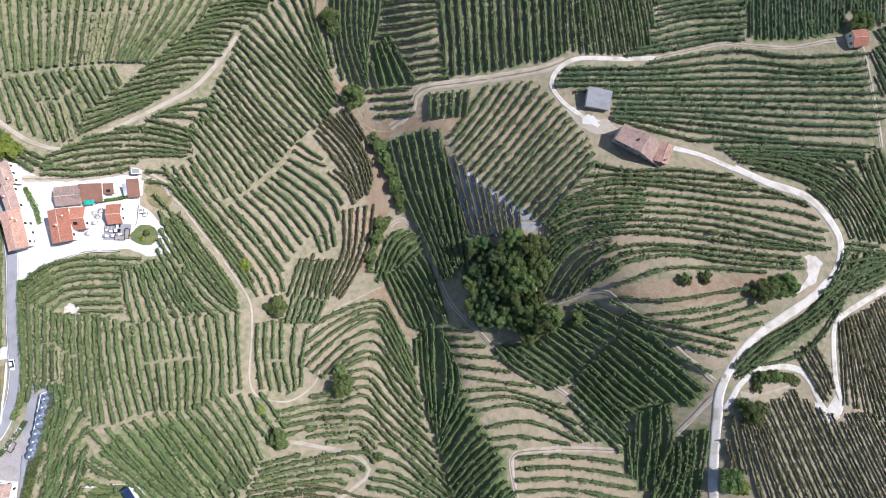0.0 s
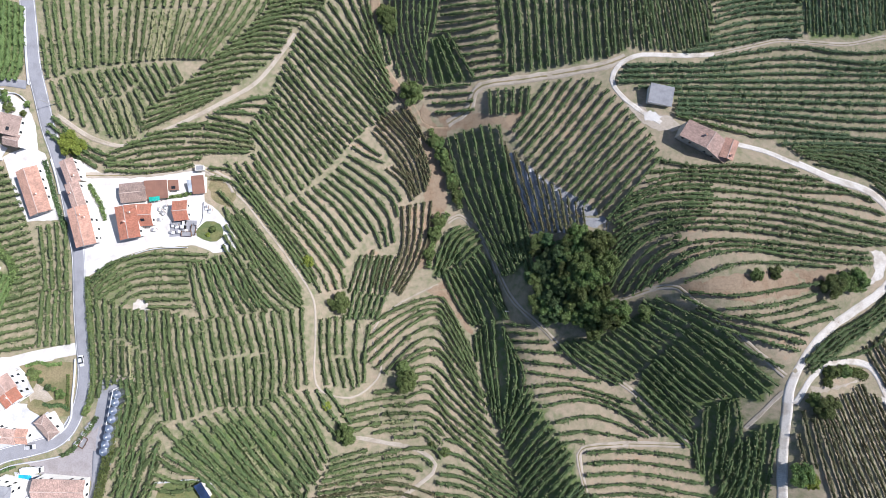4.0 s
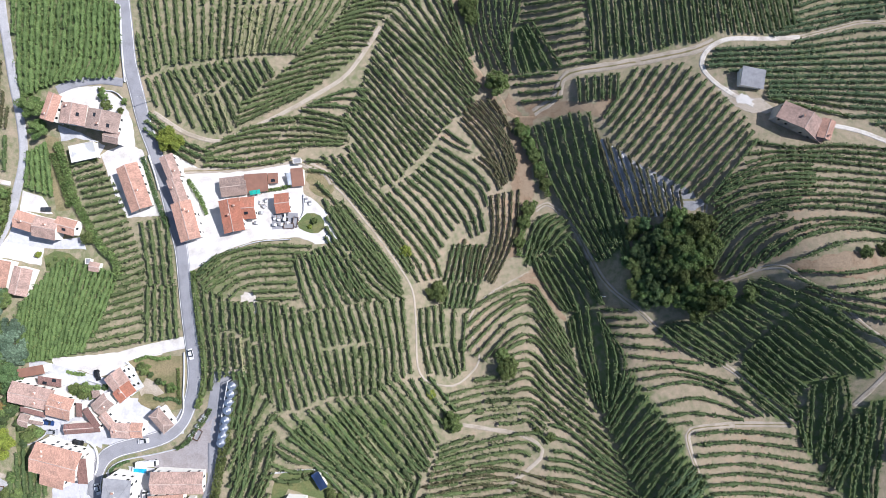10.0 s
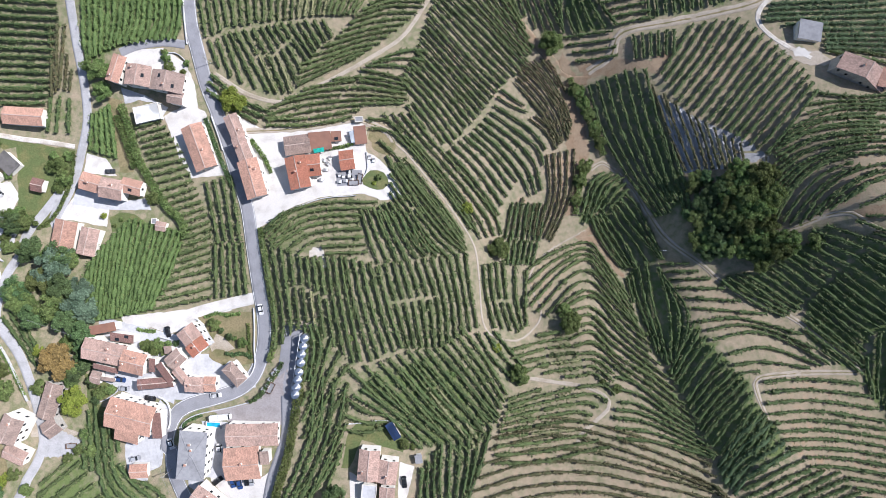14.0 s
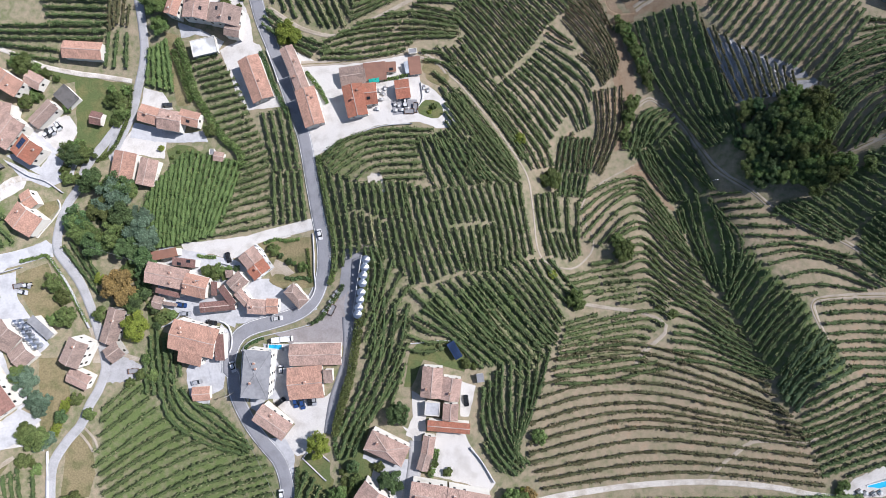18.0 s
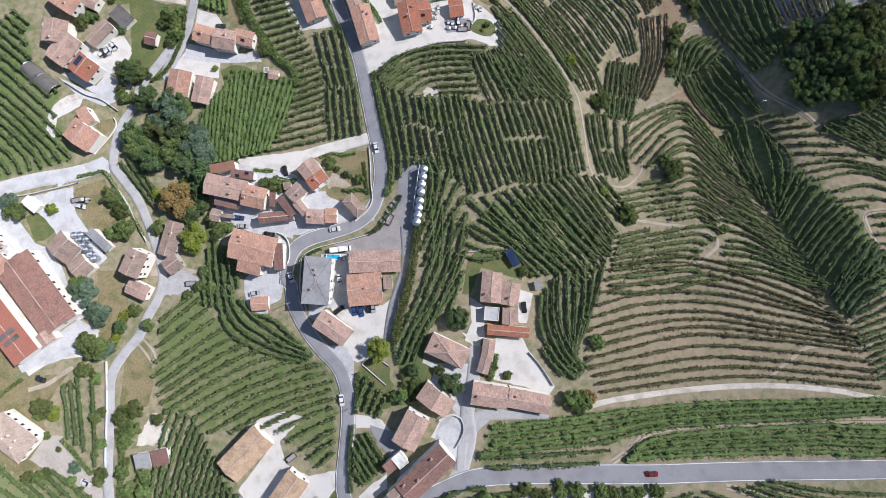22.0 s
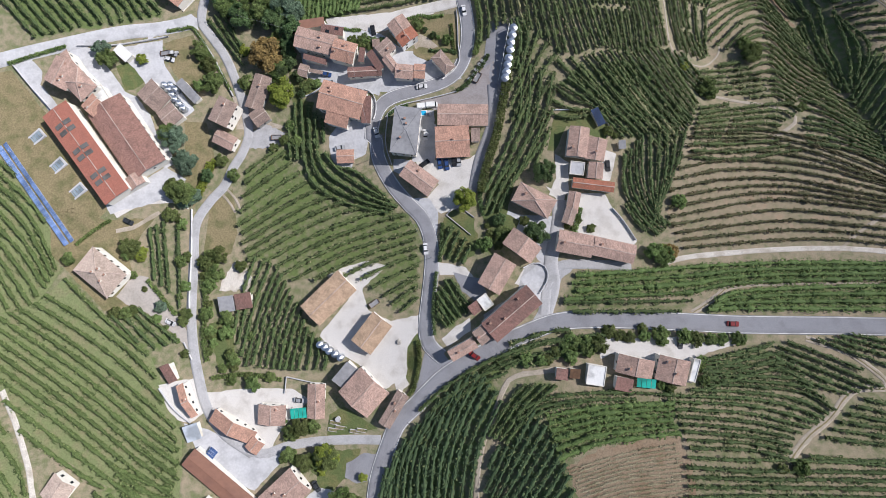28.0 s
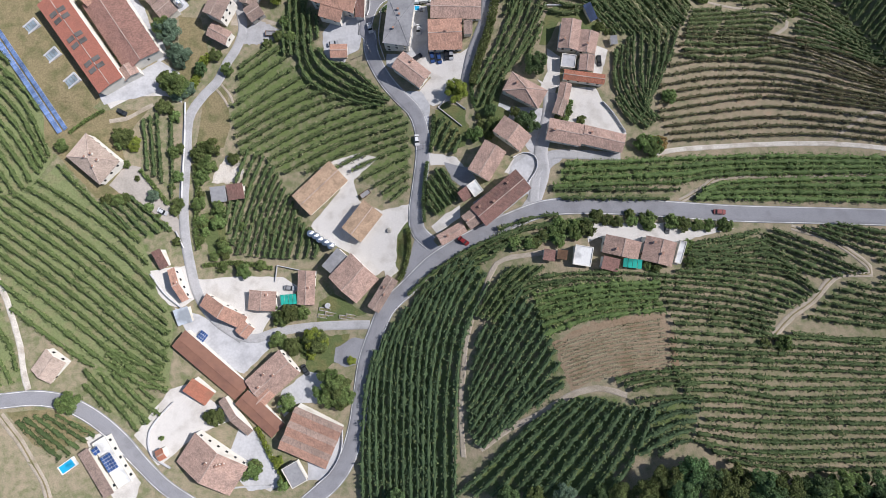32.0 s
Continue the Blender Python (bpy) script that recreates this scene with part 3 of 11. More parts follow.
vineyard("pale", "vine_pale", [1, 2, 6, 7, 7, 1, 1, 1, 1, 1, 1], [[(-186, 84.3), (-185.3, 78.7), (-184.7, 73), (-184.1, 67.4)], [(-187.5, 123.8), (-184.2, 95.3), (-181.2, 67.7)], [(-180.4, 124.6), (-178.5, 95.8), (-175.5, 70.7)], [(-157.5, 127.8), (-158.1, 98), (-158.7, 74.4)], [(-132.4, 131.3), (-135.8, 102.8), (-139.9, 77.4)], [(-99.9, 134.7), (-110.8, 102.7), (-125.7, 77.8)], [(-96.9, 133.7), (-103.6, 112.9), (-109.1, 99.1), (-116.7, 86.2)], [(-93.8, 132.7), (-98.4, 118.6), (-100.8, 111.2), (-103.5, 103.8), (-106.7, 96.7)], [(-90.9, 131.7), (-93.1, 124.5), (-94.4, 120.6), (-95.6, 116.7), (-96.9, 112.8), (-98.2, 109)], [(-87.8, 130.8), (-89.7, 124.6), (-90.6, 121.8), (-91.5, 119), (-92.4, 116.2), (-93.3, 113.4), (-94.3, 110.6)], [(-84.7, 129.9), (-85.5, 127.5), (-86.2, 125.2), (-86.9, 122.8), (-87.7, 120.5), (-88.4, 118.2), (-89.1, 115.9)], [(-81.7, 128.9), (-82.4, 126.8), (-83, 124.7), (-83.6, 122.6), (-84.3, 120.6), (-85, 118.5), (-85.6, 116.4)]])
vineyard("pale", "vine_pale", [1, 1, 2, 3, 3, 3, 2], [[(-182.9, 66.1), (-179.3, 54.9)], [(-179.9, 67.1), (-174.7, 51.1)], [(-177.1, 68.7), (-170.5, 48.3)], [(-172.7, 70.1), (-166.3, 57.7), (-159.2, 43.6)], [(-162.9, 72.3), (-155.8, 58), (-150.5, 43.8)], [(-154.5, 74.2), (-143.8, 57.2)], [(-145.1, 75.7), (-138.7, 64.2)], [(-138, 76.1), (-133.9, 68.4)]])
vineyard("pale", "vine_pale", [1, 1, 1, 1, 1, 1, 4, 4, 3, 3, 3], [[(-83.3, 119.7), (-81.6, 119.6), (-80, 119.5), (-78.4, 119.3), (-76.7, 119.1), (-75.1, 118.9), (-73.4, 118.7)], [(-84.4, 117.2), (-82.6, 117.2), (-80.8, 117.1), (-79, 116.9), (-77.3, 116.7), (-75.5, 116.5), (-73.7, 116.3)], [(-91.6, 114), (-89.1, 114.5), (-86.6, 114.8), (-84.1, 114.9), (-81.5, 114.8), (-79, 114.6), (-74, 114)], [(-92.7, 111.4), (-89.5, 112.1), (-86.4, 112.5), (-83.2, 112.6), (-80, 112.4), (-75.3, 111.8)], [(-100.9, 106.4), (-95.3, 108.5), (-89.5, 110.1), (-83.5, 110.6), (-77, 110)], [(-101.8, 103.9), (-94, 106.8), (-86, 108.6), (-77.7, 108)], [(-102.8, 101.4), (-88.3, 106.3), (-77.8, 106)], [(-112.1, 90.1), (-101.2, 94.4), (-91, 94)], [(-124.2, 78.1), (-109.3, 83.3), (-94.8, 83.6)], [(-132.5, 68.2), (-117.4, 72.7), (-103.1, 75.2)], [(-147.1, 56.4), (-136.3, 59.7), (-125.5, 63.7), (-113.5, 66)], [(-148.3, 47.4), (-139.9, 51.6), (-123.8, 59.4)]])
vineyard("pale", "vine_pale", [2, 2, 2], [[(-122.5, 53.7), (-110.7, 51.1), (-101.6, 48.2)], [(-145.8, 45.1), (-134.8, 47.6), (-121.4, 48.4), (-103.4, 44.5)], [(-159.7, 37.7), (-145.2, 41.5), (-122.9, 42.6), (-101.6, 40.3)], [(-160.5, 31.9), (-144.3, 35.5), (-122.2, 38), (-103.6, 38.3)]])
vineyard("tan", "vine_pale", [1, 1, 5, 6, 5, 4, 4], [[(-103.4, 37.3), (-101.5, 34.8), (-99.6, 32.3), (-97.8, 29.7), (-95.7, 26.7)], [(-101.2, 39), (-96.8, 33.2), (-92.7, 27.1), (-88.3, 20.7)], [(-106.1, 49.3), (-96.3, 37.4), (-84.6, 20.2)], [(-98.6, 62.2), (-84.3, 45.5), (-73.8, 32.1)], [(-93.3, 81.9), (-76.4, 61.1), (-62.2, 46.8)], [(-87.1, 96.3), (-68.1, 77.3), (-49.9, 56.3)], [(-76.2, 109.3), (-59.1, 83.5), (-46.1, 65.4)], [(-63.9, 128.3), (-56, 97.4), (-52.3, 84)]])
vineyard("tan", "vine", [1, 1, 1, 1], [[(-86.9, 17.7), (-76.8, 6.0), (-66.1, -9.6)], [(-84.5, 20.1), (-74.7, 9.5), (-64.1, -5.8)], [(-82.0, 22.4), (-72.2, 12.2), (-61.9, -2.0)], [(-79.5, 24.4), (-69.4, 15.2), (-59.5, 1.6)], [(-77.0, 26.2), (-67.2, 17.4), (-57.2, 5.0)]])
vineyard("tan", "vine", [1, 1, 1, 1], [[(-74.7, 28.4), (-63.4, 18.5), (-55.2, 7.2), (-51.7, -1.7)], [(-72.5, 30.7), (-60.7, 21.0), (-52.2, 10.2), (-49.0, -0.7)], [(-70.2, 33.1), (-57.4, 23.5), (-49.2, 13.6), (-46.4, 0.7)], [(-68.0, 35.9), (-55.2, 27.0), (-47.1, 19.6), (-44.7, 12.1)], [(-65.8, 38.7), (-52.6, 30.6), (-45.5, 23.2), (-43.3, 19.2)]])
vineyard("rust", "vine", [1], [[(-62.5, 46.4), (-57.4, 42.5), (-52.2, 39.2)], [(-64.3, 42.8), (-57.4, 38.7), (-50.8, 36.2)]])
vineyard("rust", "vine_dry", [3, 3], [[(-56.3, 50.1), (-49.9, 43.1), (-43.0, 33.8), (-38.9, 22.2)], [(-52.6, 56.9), (-43.0, 47.1), (-37.0, 37.5), (-32.8, 23.5)], [(-46.8, 60.1), (-39.3, 50.8), (-33.9, 41.6), (-30.6, 30.3)]])
vineyard("rust", "vine_dry", [1, 1], [[(-50.1, 33.4), (-43.3, 28.0), (-38.5, 19.7)], [(-47.3, 34.8), (-41.3, 29.5), (-36.9, 21.7)], [(-49.1, 41.3), (-41.7, 32.8), (-35.9, 22.2)]])
vineyard("rust", "vine_dry", [1], [[(-43.8, 60.6), (-39.3, 54.5), (-35.3, 48.2)], [(-40.5, 60.0), (-36.3, 53.1), (-32.3, 45.1)]])
vineyard("rust", "vine_dry", [2, 2], [[(-43.1, 17.1), (-42.7, 1.7), (-45.1, -6.9), (-50.3, -18.2)], [(-37.0, 18.4), (-37.9, 1.6), (-40.9, -8.7), (-46.5, -20.2)], [(-30.4, 19.6), (-32.1, 4.0), (-36.7, -8.8), (-44.3, -21.7)]])
vineyard("rust", "vine_dry", [2, 1], [[(-60.6, -5.4), (-63.8, -16.5)], [(-55.1, -1.6), (-58.8, -18.4)], [(-52.3, -5.6), (-55.2, -18.0)]])
vineyard("rust", "vine_dry", [1], [[(-48.8, -4.6), (-51.8, -18.9)], [(-46.1, -6.2), (-49.4, -18.5)]])
vineyard("tan", "vine_pale", [3], [[(-112.8, 33.5), (-100.7, 17.7), (-91.1, 5.5), (-80.1, -10.1), (-74.6, -20.1)], [(-102.3, 34.1), (-94.5, 23.4), (-87.8, 15.5), (-77.7, 3.4), (-68.4, -9.5), (-65.7, -18.5)]])
vineyard("tan", "vine_pale", [1], [[(-107.2, 22.8), (-101.5, 17.0), (-92.6, 5.5), (-86.1, -3.5), (-78.4, -15.6)], [(-105.1, 24.4), (-99.4, 18.6), (-90.5, 7.1), (-83.9, -2.0), (-76.2, -14.1)]])
vineyard("tan", "vine_pale", [1], [[(-104.9, 14.2), (-96.0, 2.7), (-89.5, -6.2), (-81.8, -18.2)], [(-106.9, 12.3), (-98.0, 0.9), (-91.5, -7.9), (-84.0, -19.8)]])
vineyard("tan", "vine", [1, 3, 4, 1, 1, 1, 1, 1, 1], [[(-52, 96.5), (-51.2, 91.2), (-50.1, 86.4), (-48.8, 81.7)], [(-49.9, 133.5), (-49.1, 97.5), (-44.4, 75)], [(-40.1, 132.6), (-41, 96.4), (-32.4, 70.8)], [(-28.1, 130.5), (-30.4, 104.9), (-34, 83.4)], [(-25.6, 130.3), (-27.1, 112.9), (-28.2, 102.5), (-30, 92.2)], [(-23.1, 130.1), (-24, 119.6), (-24.3, 116.1), (-24.6, 112.6), (-25, 109.1)], [(-20.6, 129.9), (-21.1, 124.2), (-21.2, 122), (-21.4, 119.9), (-21.6, 117.7), (-21.8, 115.5)], [(-18.2, 129.7), (-18.5, 124.3), (-18.6, 122.5), (-18.8, 120.7), (-18.9, 118.9), (-19.1, 117.1), (-19.3, 115.3)], [(-15.7, 129.6), (-15.7, 128.2), (-15.8, 126.9), (-15.9, 125.5), (-16, 124.1), (-16, 122.8), (-16.2, 121.4)], [(-13.2, 129.6), (-13.2, 128.2), (-13.3, 126.7), (-13.4, 125.3), (-13.5, 123.9), (-13.5, 122.4), (-13.7, 121)]])
vineyard("dark", "vine", [1, 3], [[(-31.5, 82.6), (-28.4, 70.7)], [(-30.4, 91.1), (-25.1, 70.8)], [(-23.1, 92.4), (-11.8, 71.5)]])
vineyard("tan", "vine", [1, 1, 1, 1, 1, 1, 4, 2, 4], [[(-12, 125.7), (-10.7, 125.6), (-9.4, 125.5), (-8.1, 125.5), (-6.9, 125.4), (-5.6, 125.2), (-4.3, 125.1)], [(-12.2, 122.6), (-10.9, 122.5), (-9.5, 122.4), (-8.2, 122.4), (-6.9, 122.2), (-5.6, 122), (-4.3, 122)], [(-17.7, 119.9), (-15.4, 119.7), (-13.1, 119.5), (-10.8, 119.3), (-8.5, 119.2), (-6.2, 118.9), (-3.9, 118.8)], [(-17.9, 116.7), (-14.9, 116.5), (-12, 116.2), (-9, 116), (-6.1, 115.7), (-3.1, 115.5)], [(-22.8, 113.9), (-18, 113.5), (-13.1, 113.1), (-8.3, 112.7), (-3.4, 112.3)], [(-23.8, 110.8), (-16.9, 110.2), (-9.9, 109.6), (-2.9, 109.1)], [(-25.7, 107.7), (-15.5, 106.9), (-2.4, 105.8)], [(-28.1, 93.9), (-13, 93), (-1.3, 94.7)], [(-20.6, 85.9), (-10.6, 85.6), (-0.6, 86.2)], [(-12.3, 71.4), (-3.4, 72.5), (3.8, 72.8)]])
vineyard("mix", "vine", [6, 6, 3], [[(-3.4, 126.9), (0.2, 93), (1.4, 71.7)], [(20.3, 125.8), (21.5, 90.1), (22.6, 74.3)], [(41.6, 125.1), (42.5, 91.8), (43.3, 77.1)], [(51.6, 125.4), (51.4, 91.9), (51.6, 80.7)]])
vineyard("mix", "vine", [6, 5, 1, 1, 1, 1, 1, 1], [[(52.9, 125.5), (54.4, 94.4), (55.1, 80.8)], [(67.9, 126.7), (71.7, 95.5), (73.3, 80.9)], [(83.5, 128.3), (87.1, 96.8), (87.5, 85.1)], [(86.6, 128.7), (88.5, 112.5), (89.6, 103.3), (90.4, 94.1)], [(89.7, 129.1), (91, 117.8), (91.6, 113.5), (92.1, 109.2), (92.6, 104.9)], [(92.7, 129.5), (93.6, 123.1), (93.9, 120.2), (94.2, 117.4), (94.7, 114.5), (95, 111.7)], [(95.7, 129.9), (96.7, 124), (96.9, 121.6), (97.2, 119.2), (97.5, 116.8), (97.9, 114.4), (98.1, 112)], [(98.8, 130.4), (99.2, 128.4), (99.5, 126.3), (99.8, 124.2), (100, 122.1), (100.3, 120), (100.5, 118)], [(101.9, 131), (102.3, 129), (102.6, 126.9), (102.9, 124.9), (103.1, 122.8), (103.4, 120.8), (103.6, 118.7)]])
vineyard("mix", "vine_deep", [1, 1, 1, 1, 1, 1, 3, 2, 2], [[(104.8, 122.8), (108.7, 123.8), (112.5, 124.5), (116.4, 125.3), (120.3, 126.1), (124.2, 126.9), (128.1, 127.6)], [(105.4, 120.3), (109.2, 121.2), (113.1, 122), (117, 122.8), (120.9, 123.6), (124.7, 124.3), (128.6, 125)], [(99.4, 116.3), (104.7, 117.5), (110, 118.7), (115.4, 119.8), (120.7, 120.9), (126, 121.9), (131.3, 122.9)], [(100, 113.8), (106.3, 115.2), (112.7, 116.6), (119, 117.9), (125.4, 119.2), (131.8, 120.4)], [(94.1, 109.5), (102.7, 111.8), (111.4, 113.7), (120.2, 115.5), (132.3, 117.9)], [(93.5, 106.7), (105.4, 109.8), (117.4, 112.3), (132.8, 115.4)], [(92.9, 103.9), (107.7, 107.7), (133.3, 112.9)], [(91.6, 95.3), (109.7, 101.1), (134, 102.7)], [(87.7, 87.7), (106.2, 92.8), (133.1, 96.9)], [(77.1, 81.3), (100.3, 85.9), (118.7, 90.6), (131.3, 90.9)]])
vineyard("green", "vine_deep", [1, 1, 1, 1, 6, 6, 1, 1, 1, 1, 1, 1], [[(131.1, 134.4), (129.6, 123.7)], [(134.2, 134), (132.6, 122.7)], [(137.4, 133.5), (133.5, 107.5)], [(140.6, 133), (134.3, 91.5)], [(143.8, 132.5), (137.5, 91)], [(163.3, 132.8), (157.3, 91.1)], [(183.2, 132.5), (174.3, 95.3)], [(186, 131.8), (179.5, 104.6)], [(188.8, 131.1), (182.5, 104.6)], [(191.6, 130.4), (185.2, 103.4)], [(194.4, 129.7), (187.3, 99.8)], [(197.2, 129), (190.1, 99.1)], [(200, 128.3), (192.9, 98.4)]])
vineyard("mix", "vine_deep", [1, 3, 3, 3, 1], [[(86.9, 78.6), (125.4, 85.3), (149.5, 82.7), (184.3, 84.3)], [(50.2, 74.1), (86.7, 76), (124.6, 80.4), (155.7, 77.9), (183.2, 79.7)], [(46.5, 67.3), (71.1, 67.6), (110.5, 69), (146.5, 69.2), (183.4, 69.7)], [(70.9, 59.6), (108.9, 59.8), (144, 58.7), (190.7, 57.9)], [(68.6, 53.3), (95.4, 51.8), (118.4, 49.5), (141, 47.2), (180.7, 46.8)], [(101.1, 48.1), (110.1, 47.2), (117, 46.4), (124, 45.6), (130.9, 44.7), (138.9, 44.1)]])
vineyard("mix", "vine_deep", [2], [[(99.2, 43.6), (128.3, 43.3), (151.7, 42.4), (177.7, 41.6)], [(117.2, 37), (138.2, 37.3), (170.4, 36.8)]])
vineyard("mix", "vine", [1, 3, 3, 1, 1, 1, 1, 1, 1], [[(142.4, 23.2), (146, 20.7), (148.4, 18.4), (150.5, 15.7), (152.3, 11.8)], [(120.4, 32.2), (140, 27.1), (151.5, 18.9), (158.2, 3.4)], [(137.9, 36), (155.5, 29.3), (166, 18), (173.4, 1.5)], [(168.4, 39.1), (171.7, 25), (180.7, 4.1)], [(172.2, 36.7), (174.1, 28.1), (177.2, 19.8), (183.6, 5.4)], [(175.1, 38.4), (176.6, 31.1), (178.6, 24.9), (181, 19), (186.7, 6.7)], [(177.8, 41), (179.4, 33.2), (181, 27.5), (183.2, 22), (185.6, 16.6), (189.6, 8)], [(181.4, 39.1), (182.5, 34.1), (183.7, 29.6), (185.3, 25.2), (187.1, 21), (189, 16.7), (192.5, 9.3)], [(184.5, 39.8), (185.6, 34.7), (187, 29.7), (188.9, 24.8), (191, 20.1), (193.1, 15.4), (195.4, 10.7)], [(187.6, 40.5), (188.7, 35.5), (190, 30.6), (191.9, 25.9), (193.9, 21.3), (196, 16.7), (198.2, 12.1)]])
vineyard("tan", "vine", [4, 4, 5, 3], [[(3.8, 47.2), (10.8, 56.6), (19.1, 68.5)], [(9.4, 34.7), (24.6, 52.5), (37.4, 70)], [(19.5, 25.2), (33.3, 41.3), (48.4, 58.8)], [(30.3, 15.8), (44.6, 31.3), (57.8, 44.4)], [(38.8, 10.1), (49.1, 23), (60.3, 35)]])
vineyard("tan", "vine", [3, 2, 2, 2, 1, 2, 1], [[(59.5, 32.9), (72.9, 30.2), (90.5, 30.7), (112.7, 28.2)], [(46.9, 19.3), (63.4, 24.9), (84.5, 23.7), (110.1, 20.5), (132.9, 19.2), (141.6, 15.3)], [(41.3, 11), (54.5, 17.2), (76.4, 16.9), (104.1, 14.9), (130.3, 9.7), (147.4, 6.3)], [(39.4, 0.2), (52.1, 9.7), (70.8, 10.9), (96.4, 9.5), (121.9, 4.4), (147.5, -0.3)], [(38.7, -17.2), (47.9, 0.2), (62.5, 5.9), (84.8, 5.3), (110, 1.8), (138.7, -0.7)], [(46.2, -19), (53.3, -6), (65.9, 1.2), (88.5, 1.2), (111.7, -1.4), (133.2, -3.4)], [(56.9, -12.2), (65.7, -4.8), (83.6, -1.8), (104.8, -4.9), (133.8, -7.2)], [(61.4, -13.2), (78.8, -6.8), (100.4, -6.9), (117.6, -8.4)]])
vineyard("tan", "vine", [1, 1, 1, 1, 1, 1, 1, 1, 1, 1, 1], [[(45.5, 17.2), (55.0, 20.8), (66.4, 22.8), (76.5, 22.3)], [(42.7, 13.1), (52.5, 17.4), (64.7, 19.0), (75.4, 18.7)], [(40.8, 8.3), (50.6, 13.5), (63.1, 15.4), (74.2, 15.4)], [(39.9, 2.9), (49.2, 9.2), (61.7, 12.0), (73.0, 12.3)], [(39.3, -2.8), (47.8, 4.6), (57.7, 8.6), (67.0, 9.7)], [(39.2, -5.5), (47.0, 2.4), (56.3, 7.2), (65.6, 8.8)], [(38.9, -11.5), (45.5, -2.5), (53.5, 4.2), (62.6, 6.7)], [(38.8, -14.2), (44.8, -4.7), (52.2, 2.8), (61.1, 5.8)], [(41.2, -17.8), (46.3, -8.2), (53.0, -0.3), (61.3, 3.4)], [(43.7, -18.4), (48.6, -9.3), (55.3, -2.0), (63.0, 1.9)], [(48.9, -17.3), (54.0, -9.5), (60.8, -3.7), (67.8, -0.3)], [(54.2, -13.9), (60.1, -7.8), (67.2, -3.9), (74.0, -2.0)]])
vineyard("tan", "vine", [1, 1, 1, 1], [[(62.5, -16.9), (77.4, -17.8), (99.4, -15.2), (110.5, -14)], [(72.6, -22.6), (92.4, -21), (109.3, -17.6)], [(80, -25.1), (90.4, -24.5), (100.2, -22.8), (112.3, -20.2)], [(91.7, -27.6), (96.8, -26.7), (101.4, -25.8), (106, -24.8), (117.4, -22.4)], [(99.3, -29.5), (102.2, -28.9), (105.1, -28.3), (108, -27.6), (111, -27), (114.4, -26.3)]])
vineyard("tan", "vine", [2, 1], [[(60.2, -18.5), (72.3, -24.5), (85.8, -27.4), (105.5, -32.3)], [(69.4, -27.9), (82.4, -32.5), (100.2, -37.7)], [(76.4, -32.9), (84.9, -38.7), (94.3, -43.4)]])
vineyard("mix", "vine", [3, 1], [[(102.4, -41.5), (111.7, -34.3), (130.9, -24.9), (145.5, -13.5), (154.1, 0.2)], [(104.5, -45.1), (121.5, -35.5), (138.3, -26.4), (156.5, -13.7), (172.8, 0.2)], [(104.3, -41.2), (126.4, -39.8), (138.3, -33), (150.4, -19.2)]])
vineyard("tan", "vine_dry", [1, 1, 4, 5, 4, 1, 1, 1, 1, 1, 1], [[(101.5, -67.8), (104.2, -77.8)], [(102.2, -59), (107.8, -80.5)], [(105.5, -60.7), (115.5, -98.1)], [(112.4, -55.9), (132.4, -99)], [(127.5, -51.1), (151.3, -98.3)], [(149, -64.3), (167.4, -101.9)], [(151.2, -61.6), (170.3, -100.5)], [(154.4, -60.6), (173.2, -99.1)], [(158.5, -61.6), (176.1, -97.7)], [(162.5, -62.5), (179, -96.3)], [(167.7, -65.8), (181.9, -94.9)], [(172, -67.4), (184.8, -93.5)]])
vineyard("tan", "vine_dry", [5, 5, 1, 1, 1, 1, 1, 1], [[(148.8, -27.2), (149.9, -41.9), (150.7, -58.7)], [(157.2, -24.4), (165, -42.9), (176.1, -69.9)], [(170.8, -18.4), (185.5, -44.2)], [(174.4, -18.2), (188.3, -42.6)], [(177.5, -17.2), (191.1, -41)], [(180.7, -16.3), (193.9, -39.4)], [(183.5, -14.7), (196.7, -37.8)], [(186.7, -13.9), (199.5, -36.2)], [(189.9, -13.1), (202.3, -34.6)]])
vineyard("tan", "vine", [1, 1, 1, 1, 1, 1, 2, 1, 1, 1], [[(-0.3, -32.7), (9.9, -32.7)], [(1.7, -35.9), (12.7, -35.8)], [(2.7, -39.1), (17.2, -38.9)], [(4.5, -42.4), (22.7, -43.1)], [(6.5, -46.3), (26.8, -48.1)], [(7.7, -50.2), (36.5, -53.4)], [(9.4, -55.5), (25.5, -54.7), (49.5, -62)], [(12.8, -62.3), (29.6, -59.9), (44.8, -65.4), (56.7, -73.3)], [(16.7, -67.6), (31.5, -65.7), (46.6, -70.5), (53.8, -74)], [(18.3, -71.4), (31.2, -70.9), (48.5, -74.2)], [(19.5, -74.5), (22.3, -74.3), (25, -74.1), (27.8, -74)]])
